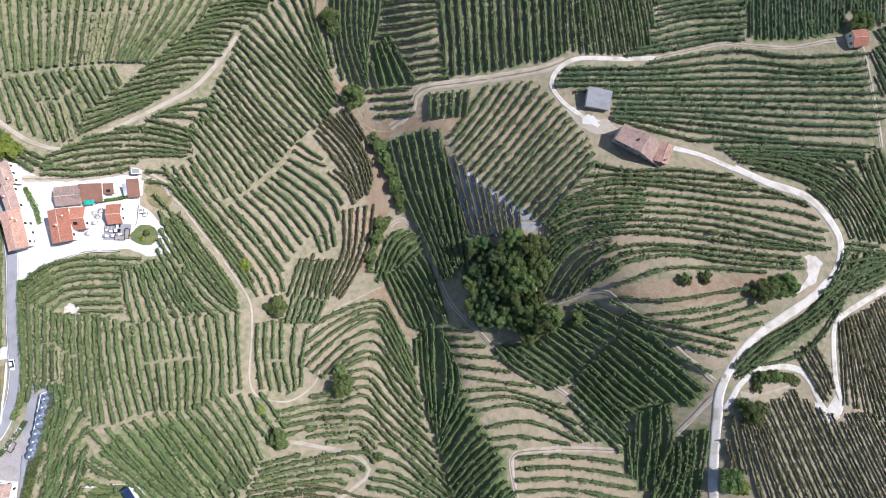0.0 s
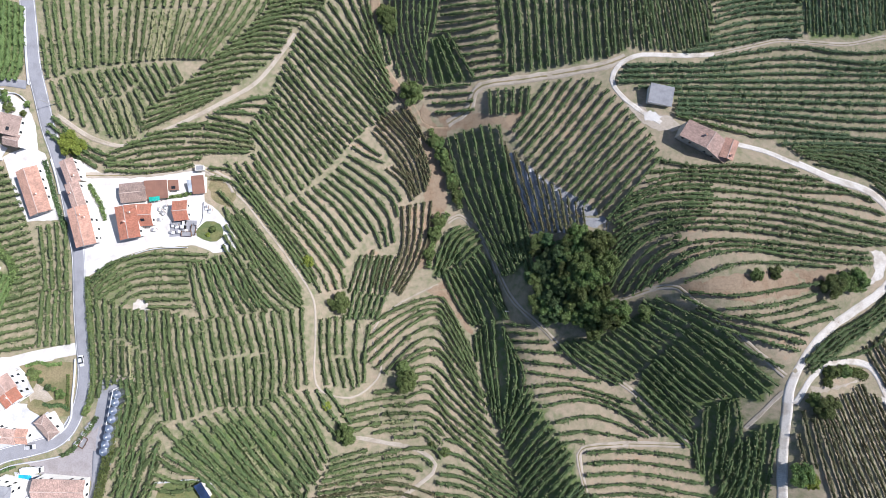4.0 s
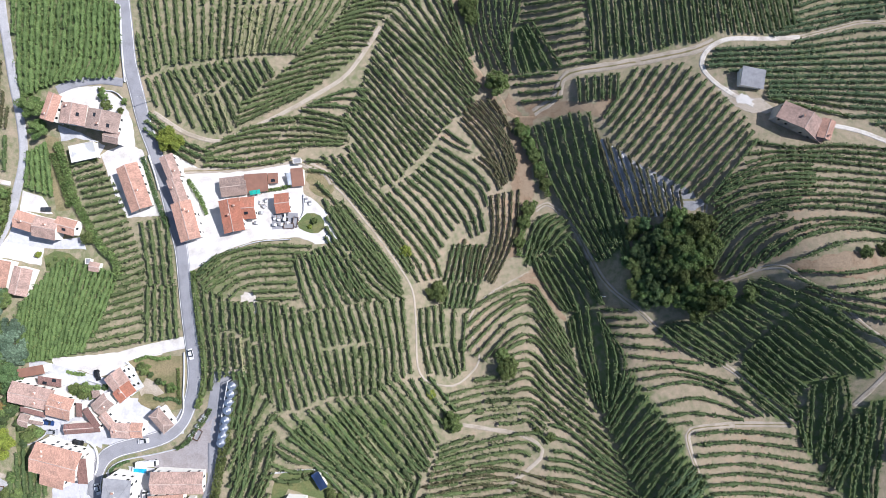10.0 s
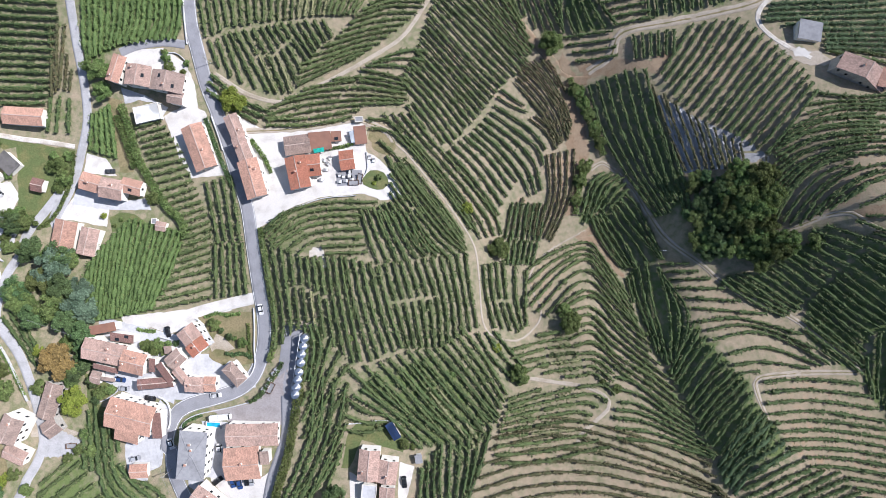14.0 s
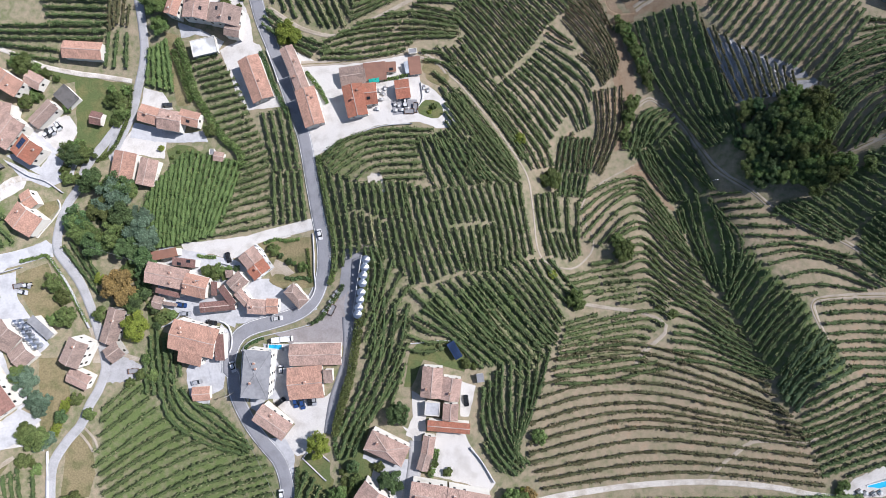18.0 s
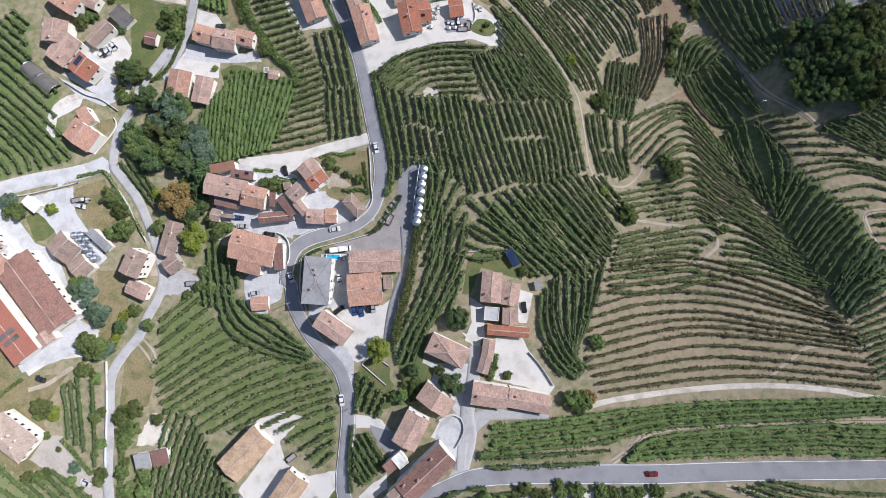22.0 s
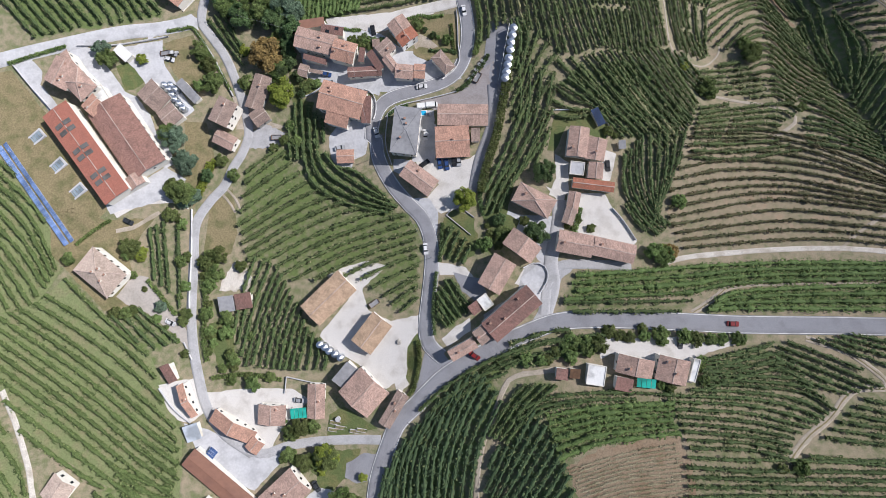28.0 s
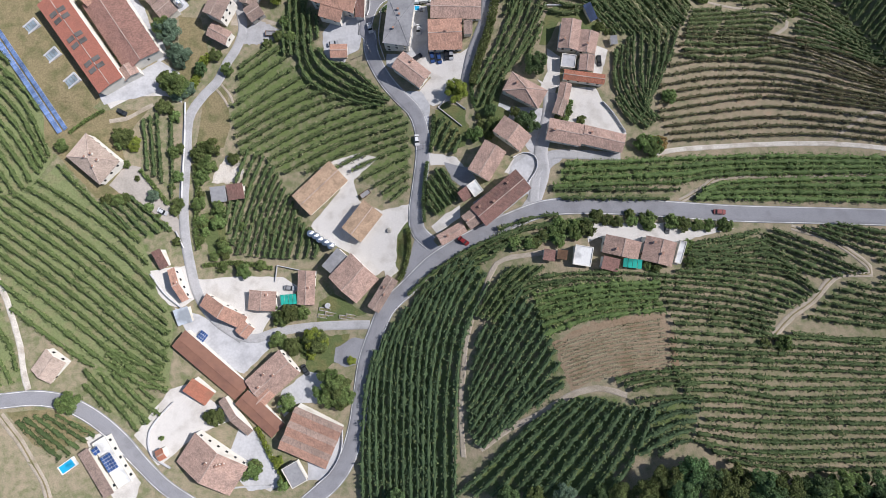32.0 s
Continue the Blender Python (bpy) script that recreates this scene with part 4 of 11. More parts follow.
vineyard("tan", "vine", [3, 4, 1, 1, 1, 1, 1, 1], [[(28.3, -77.8), (46.8, -78), (69.3, -80.8)], [(27.5, -88.7), (48.3, -89.3), (75.5, -94.9)], [(32.3, -100.4), (51.9, -102.4), (86.7, -109.2)], [(38.7, -104), (52.3, -105.5), (65.8, -108.1), (86.1, -112.2)], [(39.8, -107.2), (49.6, -108.2), (59.3, -109.9), (69, -111.8), (85.5, -115.2)], [(54, -112), (59.5, -113), (65, -114.1), (70.5, -115.2), (76, -116.3), (84.9, -118.2)], [(55.4, -115.3), (59.6, -116.1), (63.9, -116.9), (68.1, -117.8), (72.4, -118.6), (76.6, -119.5), (84.3, -121.1)], [(56.8, -118.6), (61.3, -119.5), (65.8, -120.4), (70.3, -121.2), (74.8, -122.2), (79.2, -123.1), (83.7, -124)], [(56.2, -121.5), (60.7, -122.4), (65.2, -123.3), (69.7, -124.1), (74.1, -125.1), (78.6, -126), (83.1, -126.9)]])
vineyard("tan", "vine_pale", [3, 2, 2, 2, 2, 2, 1, 1, 1], [[(-55.8, -33.1), (-44, -26.5), (-28.3, -22.2), (-22.5, -27.4), (-12, -47.5)], [(-56.2, -48.7), (-42.6, -36.1), (-29.2, -29.5), (-22.6, -37), (-8.3, -63.3)], [(-48.9, -51.8), (-37.1, -40.9), (-28, -39.1), (-19.4, -48.7), (-7.3, -62.5)], [(-41.8, -49.7), (-34.1, -45.6), (-26.6, -46), (-18.4, -57.7), (-6.4, -68.8)], [(-38.7, -53.1), (-30.1, -52.5), (-23.7, -59.5), (-11.5, -70.6), (-2.9, -77.6)], [(-40.2, -61.3), (-31.1, -59), (-22.7, -68), (-10.6, -76.7), (1.3, -87.5)], [(-39, -67.1), (-29.9, -67.5), (-19.7, -76.2), (-6.1, -86.5), (3.2, -93.8)], [(-35.7, -69.3), (-32.8, -69.2), (-30.5, -69.9), (-28.6, -71.4), (-26.8, -73), (-24.6, -75)], [(-35.5, -71.9), (-33.4, -71.6), (-31.7, -72), (-30.4, -73.1), (-29.2, -74.2), (-27.9, -75.3), (-25.6, -77.6)], [(-35.1, -74.3), (-33.6, -74), (-32.3, -74.6), (-31.2, -75.7), (-30.1, -76.6), (-29, -77.6), (-27.9, -78.7)]])
vineyard("pale", "vine_pale", [1, 3, 1, 1], [[(-53.6, -59.7), (-50.4, -59.3), (-47.1, -58.9), (-43.9, -58.6)], [(-64.4, -64), (-52, -62.3), (-41.2, -61.1)], [(-67.1, -73.5), (-53, -70.9), (-37.1, -69.2)], [(-52.8, -73.7), (-47.1, -73), (-42, -72.5), (-36.8, -72)], [(-44.6, -75.4), (-42.6, -75.2), (-40.6, -75.1), (-38.5, -74.9), (-35.5, -74.6)]])
vineyard("pale", "vine_pale", [1, 5, 3], [[(-67.9, -81.5), (-64.8, -80.9), (-61.7, -80.3), (-58.6, -79.7), (-54.5, -79)], [(-69, -84), (-52, -81), (-31.6, -78.5), (-25.7, -82.6)], [(-72.8, -94.1), (-55.6, -93.5), (-42.6, -93.2)], [(-75.4, -102.3), (-56.5, -103), (-41.4, -100.6), (-30.7, -99)]])
vineyard("tan", "vine", [2, 2, 2], [[(-24.3, -75.9), (-15.8, -79.3), (-6.3, -87.5), (0.6, -92.2)], [(-25, -84.5), (-15.3, -86.9), (4.6, -98.6)], [(-28.6, -89.6), (-14.3, -92.5), (8.6, -103.7)], [(-28.2, -96.3), (-13.4, -98.6), (7.8, -105)]])
vineyard("tan", "vine_dry", [2, 2, 2, 3, 2, 2], [[(-72.2, -90.2), (-51.2, -88.8), (-30.3, -93.1), (-10, -99.9), (6.9, -107.7)], [(-77.2, -97.8), (-52.6, -94.8), (-31.9, -98.5), (-12.1, -105.8), (8, -114.6)], [(-80.6, -106.7), (-58.9, -103.1), (-33.6, -104.8), (-13.5, -109.9), (10.6, -117.2)], [(-85, -115.3), (-64.7, -111.1), (-39.2, -110.9), (-15.6, -115.9), (14.6, -122.1)], [(-86.2, -125.3), (-68.6, -122.1), (-45, -118.8), (-17.4, -121.8), (15.1, -127.1)], [(-86.6, -131.5), (-67.6, -129), (-42.5, -126.8), (-19, -128.7), (15.9, -133.7)], [(-84.2, -136.8), (-66.6, -135.4), (-41.9, -133.8), (-20.3, -134.4), (16.9, -139.4)]])
vineyard("mix", "vine", [3, 3], [[(-23.3, 47.4), (-17.1, 25), (-5.8, 0.2), (0.2, -13.9)], [(-13.1, 51.2), (-7, 24.5), (4.7, -12)], [(-2.1, 51.2), (2.6, 26.2), (8.9, -5.7)]])
vineyard("tan", "vine", [3], [[(-33.5, 69.8), (-13.1, 69.1)], [(-28.7, 58.5), (-11.8, 58.1)]])
vineyard("mix", "vine", [5], [[(-5.7, 65.8), (-5.2, 55)], [(10.8, 66.3), (9.6, 55.4)]])
vineyard("pale", "vine_pale", [3, 2], [[(-74.4, -29.8), (-74, -41), (-71.4, -55.4)], [(-65.9, -28.6), (-65.1, -44), (-61.1, -58.2)], [(-55.8, -33.1), (-57.4, -44.5), (-57.4, -56.4)]])
vineyard("mix", "vine", [5], [[(-62.1, -19), (-64.3, -30.3)], [(-50, -21.5), (-53.2, -30.9)]])
vineyard("pale", "vine_pale", [3, 2, 1, 1], [[(-158.5, -15.4), (-147.8, -6), (-134.7, -3.1), (-114.7, -3.7)], [(-155.0, -19.7), (-143, -12.7), (-132.2, -10.9), (-121.6, -11.2)], [(-145.6, -22.8), (-138.4, -17.6), (-120.1, -17)], [(-136.4, -20.2), (-130.6, -20), (-125.3, -20), (-119.5, -20)], [(-135.2, -23.1), (-131.4, -22.9), (-127.6, -22.9), (-123.8, -22.9), (-118.5, -22.9)]])
vineyard("pale", "vine_pale", [4, 5, 1], [[(-160.4, -15.3), (-156.7, -32.2), (-154.0, -48.6), (-154.9, -58.8)], [(-144.8, -23.8), (-143.2, -38.8), (-142.0, -48.4)], [(-131.9, -24.3), (-129.1, -41.5), (-124.7, -63.8)], [(-129.3, -24.2), (-127.1, -37.8), (-124.7, -50.3), (-122.1, -63.3)]])
vineyard("pale", "vine_pale", [4, 6, 5], [[(-127.7, -24.5), (-124.4, -41.7), (-118.4, -63.6)], [(-115.7, -27.8), (-111.2, -46.5), (-107.2, -59.6)], [(-98.4, -26.2), (-93.5, -43.7), (-92.8, -60.5)], [(-81.8, -24.8), (-80.2, -40.5), (-78.3, -54.7)]])
vineyard("pale", "vine_pale", [5, 4, 3], [[(-121.6, -6.9), (-118.3, -19), (-115.1, -27.6)], [(-110.7, -3.7), (-102.5, -17.3), (-97.3, -26.3)], [(-110.4, 11.6), (-91.6, -15.4), (-80.3, -26.3)], [(-105.9, 12.5), (-90.7, -7.1), (-81.0, -21.8)]])
vineyard("pale", "vine_pale", [2, 3, 3, 4], [[(-126, -65.4), (-113.7, -78.7), (-105.8, -84.8)], [(-115.5, -63.5), (-101.6, -80.7), (-85.7, -100.5)], [(-105.3, -60.3), (-93.3, -76.6), (-79.2, -95.4)], [(-94.9, -60.3), (-82.7, -75.7), (-72.6, -89.4)], [(-85.1, -52.9), (-75.7, -66.5), (-68.1, -80.1)]])
vineyard("pale", "vine_pale", [2], [[(-131.9, -85.5), (-121.9, -88), (-113.9, -86.5)], [(-127.7, -75.7), (-119.8, -81.2), (-112.8, -82.7)]])
vineyard("pale", "vine_pale", [3, 2, 2], [[(-144.0, -77.2), (-138.8, -67.3), (-135.6, -49.2)], [(-143.2, -94.9), (-134.8, -75.4), (-126.3, -63.2)], [(-144.3, -106.5), (-131.9, -87.4), (-126.7, -76.8)], [(-135.2, -106.7), (-129, -91.5)]])
vineyard("mix", "vine", [1, 3, 3, 2], [[(-102.4, -120.8), (-100.9, -123.7), (-99.4, -126.1), (-97.6, -128.3), (-95.4, -130.8)], [(-101.2, -101.7), (-102.3, -113.9), (-98.1, -124.1), (-90.8, -132.3)], [(-94, -93.7), (-95, -110.2), (-91.7, -122.5), (-86.2, -128.7)], [(-83.8, -91.9), (-85.6, -106.6), (-92.9, -128.5)], [(-75.8, -91.2), (-81.1, -104.8), (-91, -124.1)]])
vineyard("green", "vine", [3, 3, 3], [[(-125.2, -74.8), (-113.7, -82.3), (-100.7, -95.5)], [(-117.1, -67.3), (-105, -80.5), (-90.7, -93.8)], [(-103.8, -65.3), (-91.6, -80.9), (-80.3, -91)], [(-92.1, -63.1), (-79.8, -78.9), (-71.8, -87.6)]])
vineyard("green", "vine_bright", [1, 7, 9], [[(-230, 105.4), (-231.7, 93.3), (-232.3, 88.2), (-232.9, 83.2)], [(-227.8, 105.1), (-231.5, 73.1), (-231.6, 57.8)], [(-210.5, 105), (-214.2, 74.8), (-218.5, 64)], [(-192.8, 95.2), (-193.7, 74.9), (-196.4, 65.9)]])
vineyard("mix", "vine", [1, 1, 1, 1, 1, 1, 6, 11], [[(-273.2, 114.2), (-236, 111.3)], [(-273.4, 111.2), (-236.2, 108.3)], [(-273.6, 108.2), (-236.4, 105.3)], [(-273.8, 105.2), (-236.6, 102.3)], [(-274, 102.2), (-240.3, 99.6)], [(-274.2, 99.2), (-241.5, 96.7)], [(-274.4, 96.2), (-240.8, 93.6)], [(-276.6, 78.1), (-240.4, 75.2)], [(-269.7, 43.1), (-249, 42.7)]])
vineyard("mix", "vine_dry", [2, 1, 1], [[(-244.5, 73.5), (-247.2, 44.9)], [(-238.9, 73.3), (-243.9, 47.9)], [(-239.1, 61.4), (-241.9, 47.5)], [(-238.2, 55.2), (-239.8, 47.1)]])
vineyard("pale", "vine_pale", [5, 5, 6, 4, 4], [[(-213.5, 31.2), (-202.8, 33.8)], [(-209, 18.3), (-194.4, 20.6)], [(-202.1, 2), (-188.7, 5.6)], [(-191.8, -14.4), (-180.8, -11.2)], [(-196.1, -27.5), (-180.4, -23.5)], [(-202.1, -41.6), (-179.3, -37.6)]])
vineyard("pale", "vine_pale", [3], [[(-184.7, 8.1), (-177.9, -17.6)], [(-174.2, 10), (-168.9, -17.2)]])
vineyard("pale", "vine_pale", [4], [[(-179.3, -16.5), (-178.0, -38.4)], [(-168.2, -17.3), (-166.1, -37.2)]])
vineyard("green", "vine_bright", [8, 9, 1], [[(-231.1, -22.4), (-232.3, -46.4)], [(-216.0, -5.1), (-217.1, -45.0)], [(-194.4, -12.1), (-203.5, -42.0)], [(-193.8, -16.4), (-199.8, -36.5)]])
vineyard("green", "vine_bright", [4], [[(-231.1, 37.6), (-233.1, 22.9)], [(-224.2, 41), (-222.4, 18.8)]])
vineyard("green", "vine", [1, 1, 1, 1, 1, 1, 3, 4, 3, 1, 1, 1, 1, 1], [[(-343.3, -35.1), (-327.2, -53.4)], [(-340.9, -33), (-324.2, -52)], [(-338.5, -30.9), (-320.6, -51.3)], [(-336.1, -28.8), (-317.4, -50.2)], [(-333.7, -26.7), (-314.1, -49.1)], [(-331.3, -24.6), (-311.2, -47.6)], [(-328.9, -22.5), (-307, -47.6)], [(-328.6, -11.5), (-301.8, -36.2), (-296.1, -46.2)], [(-325.4, 1.1), (-300.8, -20.9), (-282.1, -41.1)], [(-317.4, 9.9), (-291.2, -15.4)], [(-315.2, 12.2), (-289, -13.1)], [(-313, 14.5), (-299.2, 1.2)], [(-310.8, 16.8), (-300.9, 7.3)], [(-308.6, 19.1), (-301.8, 12.6)], [(-306.4, 21.4), (-300.5, 15.8)]])
vineyard("mix", "vine", [2], [[(-264, -42.7), (-248.8, -62.6)], [(-259.4, -39.2), (-249.9, -54.9)]])
vineyard("green", "vine_pale", [1, 3, 4, 2, 2, 3, 2, 2], [[(-246.2, -105.8), (-234.9, -97.1)], [(-246.6, -110.1), (-230.4, -97.7)], [(-248.8, -127), (-231.4, -115.6), (-221.5, -110.1)], [(-244.4, -140.5), (-226.9, -130.6), (-209, -122.6), (-200, -120.7)], [(-233.4, -142.9), (-213.4, -132.9), (-191.2, -125.4), (-182.4, -123.5)], [(-226.7, -148.1), (-204.5, -137.1), (-182.5, -130.6), (-177.8, -129.6)], [(-200.1, -147.6), (-187, -141.6), (-177.9, -138.6)], [(-191.4, -154), (-178.1, -146.4)], [(-185, -159.6), (-178.2, -154.1)]])
vineyard("dark", "vine", [2, 2], [[(-224.4, -94.1), (-220.2, -109.6), (-206.7, -118.5), (-189, -123)], [(-219.3, -93.3), (-215.1, -105.4), (-202.2, -114.4), (-185.7, -121)], [(-211.0, -104.4), (-202.1, -106.9), (-190.7, -116.6)]])
vineyard("mix", "vine", [2, 1], [[(-281.4, -127.8), (-278.3, -147.9)], [(-276.7, -125.5), (-272.9, -153)], [(-271.2, -128.5), (-268.8, -158.7)]])
vineyard("green", "vine", [1, 2], [[(-291.9, -160.7), (-281.4, -171.1)], [(-289.1, -159.3), (-275.2, -173.3)], [(-283.6, -157.9), (-268.1, -170.8)]])
vineyard("green", "vine_wide", [2, 4, 3, 2, 1], [[(-317.3, -199), (-300.5, -210.6), (-286.6, -219.4)], [(-332.3, -178.2), (-298.2, -201.9), (-277.5, -217.6), (-263.3, -227.3)], [(-336.3, -159.8), (-301.1, -184), (-275.6, -204.1), (-262.1, -213)], [(-321.7, -158.4), (-298.8, -173.7), (-273.1, -194.1), (-264.3, -202.2)], [(-315.2, -152.7), (-289.9, -169.4), (-273.5, -183.9)], [(-309.8, -146.4), (-292.6, -163.1), (-277.4, -175.6)]])
vineyard("green", "vine_wide", [1, 1, 1, 1, 1, 1, 3, 3, 1, 1], [[(-359.1, -138.7), (-356.3, -142.8), (-353.5, -147), (-350.7, -151.2), (-347.9, -155.3), (-345, -159.4), (-342.2, -163.5)], [(-356.5, -136.9), (-353.7, -141), (-350.9, -145.2), (-348.1, -149.4), (-345.3, -153.5), (-342.4, -157.6), (-339.6, -161.8)], [(-353.9, -135.1), (-349.4, -141.7), (-347, -145.4), (-344.5, -149), (-342, -152.7), (-339.5, -156.3), (-337, -160)], [(-351.3, -133.3), (-346.3, -140.6), (-343.4, -145), (-340.4, -149.4), (-337.4, -153.8), (-334.4, -158.2)], [(-348.5, -131.5), (-341.1, -142.7), (-337.4, -148.1), (-333.7, -153.6), (-330, -158.9)], [(-346.1, -129.7), (-337, -143), (-331.9, -150.5), (-326.8, -157.9)], [(-343.4, -127.9), (-326.2, -153.2), (-321.6, -159.5)], [(-345.9, -113.8), (-324, -138.2), (-315.1, -150.8)], [(-341.6, -105.1), (-323.6, -123), (-312.1, -144)], [(-339.6, -103.1), (-328.5, -113.3), (-322.8, -119), (-317.6, -126.4)], [(-337.4, -100.7), (-335.4, -102.6), (-333.3, -104.5), (-331.3, -106.4), (-329.2, -108.2)]])
vineyard("green", "vine_wide", [1, 2, 1], [[(-289.5, -224.8), (-286, -228), (-282.9, -231), (-279.5, -234.4)], [(-289.9, -220.2), (-277.3, -232.5), (-270, -241)], [(-280.6, -221.3), (-270.3, -230.9), (-263.3, -235.7)], [(-271.3, -226.2), (-269.5, -227.8), (-267.6, -229.4), (-265.7, -230.8)]])
vineyard("green", "vine_wide", [1, 1, 1, 1, 1, 1, 1, 1], [[(-352.6, -207.5), (-349.2, -211), (-345.8, -214.6), (-342.5, -218.1), (-339.1, -221.6), (-335.9, -225.2), (-332.8, -229)], [(-350.3, -205.3), (-346.9, -208.8), (-343.5, -212.4), (-340.1, -216), (-336.7, -219.6), (-333.4, -223.2), (-330.3, -227)], [(-348, -203.1), (-342.5, -208.8), (-339.4, -212.1), (-336.3, -215.4), (-333.2, -218.7), (-330.2, -222), (-327.1, -225.9)], [(-345.7, -200.9), (-339.2, -207.7), (-335.2, -211.9), (-331.2, -216.2), (-327.2, -220.6), (-323.3, -225.6)], [(-343.4, -198.7), (-333.8, -208.8), (-329, -213.9), (-324.3, -219.1), (-319.7, -225.1)], [(-341.1, -196.3), (-329.4, -208.9), (-322.4, -216.4), (-315.6, -225.3)], [(-338.8, -194.1), (-317.6, -217), (-312.2, -224.8)], [(-336.1, -190.5), (-317.2, -209.5), (-311.4, -220.7)], [(-333.6, -188.2), (-326.5, -195.6), (-324.1, -197.9), (-321.2, -200.5)]])
vineyard("mix", "vine", [2, 2], [[(-308.6, -236.2), (-292.6, -249)], [(-303.6, -234.5), (-287.9, -245.7)], [(-296.6, -234.7), (-283.2, -241.8)]])
vineyard("dark", "vine_deep", [2, 3, 3, 3, 2], [[(-188.9, -212.8), (-192.3, -232.1), (-192.1, -264.6)], [(-182, -201.8), (-187.3, -216.6), (-188.1, -235.5), (-186.3, -269.8)], [(-170.1, -188.7), (-179.4, -208.5), (-180.8, -231.2), (-180.2, -260.3)], [(-159.3, -178.7), (-168, -196.4), (-173.3, -215.7), (-172.9, -269.7)], [(-152.5, -181.5), (-162.1, -200), (-167.3, -226.2), (-167.3, -268.8)], [(-149.7, -188.2), (-157.9, -205.4), (-160.6, -225.6), (-160.9, -262.2)]])
vineyard("dark", "vine_deep", [1, 1, 4, 3, 2, 1], [[(-154.2, -209.2), (-153.3, -207.4), (-152.4, -205.5), (-151.4, -203.7), (-150.4, -201.9)], [(-155.4, -216.6), (-152.9, -211.4), (-150.3, -206.3), (-147.7, -201.3)], [(-156.4, -223.4), (-147.1, -204.8), (-138.6, -189.8)], [(-156.4, -236.5), (-140, -211.5), (-131.6, -198.7)], [(-152.4, -241.1), (-136.8, -219.9), (-128.6, -208.3)], [(-144, -233.3), (-133.4, -222.2), (-126.4, -216.6)], [(-135.4, -226.5), (-132.7, -223.7), (-129.8, -221.2), (-126.8, -218.9)]])
vineyard("dark", "vine_deep", [3, 3, 3], [[(-159.7, -255.9), (-138.9, -234.4), (-126.8, -223.3)], [(-144.2, -254.1), (-127.2, -233), (-116.8, -222)], [(-131.1, -251.7), (-116, -232.7), (-108.9, -223.6)], [(-117.1, -249.5), (-108.6, -238.1), (-100.8, -224)]])
vineyard("dark", "vine_deep", [3, 1], [[(-102.6, -224.8), (-94.1, -222.2), (-87.5, -222.4)], [(-106.7, -237.1), (-97, -231.4), (-90.3, -229.6)], [(-101.7, -236.8), (-98.5, -234.9), (-95.3, -233.3), (-91.7, -232.3)]])
vineyard("green", "vine_bright", [3, 2], [[(-135.2, -192), (-115.8, -188.5), (-93.8, -187.3)], [(-133.4, -198.8), (-116.3, -193.9), (-94.5, -191.8)], [(-132.4, -204.4), (-116.7, -198.6), (-93.3, -195.6)]])
vineyard("mix", "vine", [2], [[(-145.1, -191.9), (-133.8, -186.4), (-113.6, -184.2), (-89.7, -185.1)], [(-144.2, -195.5), (-135.8, -190.7), (-121.9, -186.9)]])
vineyard("brown", "vine", [6, 3, 3, 3, 2, 3, 3, 3, 3, 2, 1, 1, 1, 1, 1, 1], [[(-81, -174.1), (-65.8, -172.5), (-55.9, -169.1)], [(-84.4, -181.7), (-68.1, -182.6), (-49.2, -185.2), (-41.1, -190.6)], [(-95.6, -186.8), (-69.4, -188.4), (-47.7, -193.7)], [(-92.9, -193), (-71, -195.2), (-56.5, -198.1)], [(-91.9, -199.8), (-72.3, -200.7), (-60.3, -203.5)], [(-93.9, -204.9), (-73.6, -206.2), (-46, -207.1), (-24.7, -207.8), (12.9, -209)], [(-94.3, -212.8), (-75.1, -212.6), (-48.1, -213.6), (-27, -214.4), (10.2, -215.6)], [(-91.9, -219), (-76.6, -219.2), (-59.5, -221.3), (-29.4, -220.6), (8.3, -219.6)], [(-88.2, -226.6), (-69.9, -227.2), (-32.3, -228.1), (4.4, -229)], [(-90.8, -232.6), (-71.9, -235.1), (-34.8, -234.6), (1.9, -233.9)], [(-82.1, -237.4), (-64.7, -239.3), (-36.7, -239.4), (-0.6, -239.7)], [(-38.5, -241.7), (-30.8, -241.7), (-23.1, -241.8), (-15.3, -241.9), (-0.6, -242)], [(-38.5, -244), (-32.3, -244), (-26.2, -244), (-20, -244.1), (-13.8, -244.2), (-0.6, -244.5)], [(-38.5, -246.3), (-32.8, -246.3), (-27, -246.3), (-21.3, -246.4), (-15.6, -246.5), (-9.9, -246.6), (-0.6, -246.8)], [(-40.5, -248.6), (-32.8, -248.6), (-27, -248.6), (-21.3, -248.7), (-15.6, -248.8), (-9.9, -248.9), (-0.6, -249.1)], [(-40.5, -250.9), (-33.9, -250.9), (-27.2, -250.9), (-20.6, -251), (-13.9, -251.1), (-7.3, -251.3), (-0.6, -251.4)], [(-40.5, -253.2), (-33.9, -253.2), (-27.2, -253.2), (-20.6, -253.3), (-13.9, -253.4), (-7.3, -253.6), (-0.6, -253.7)]])
vineyard("brown", "vine", [1, 3], [[(-51.7, -169.1), (-43.5, -172), (-36, -175), (-28.6, -178.3)], [(-55.4, -170.4), (-41, -175.7), (-23, -183.5)], [(-58.7, -175.9), (-48.2, -181.5), (-35.8, -185.5)]])
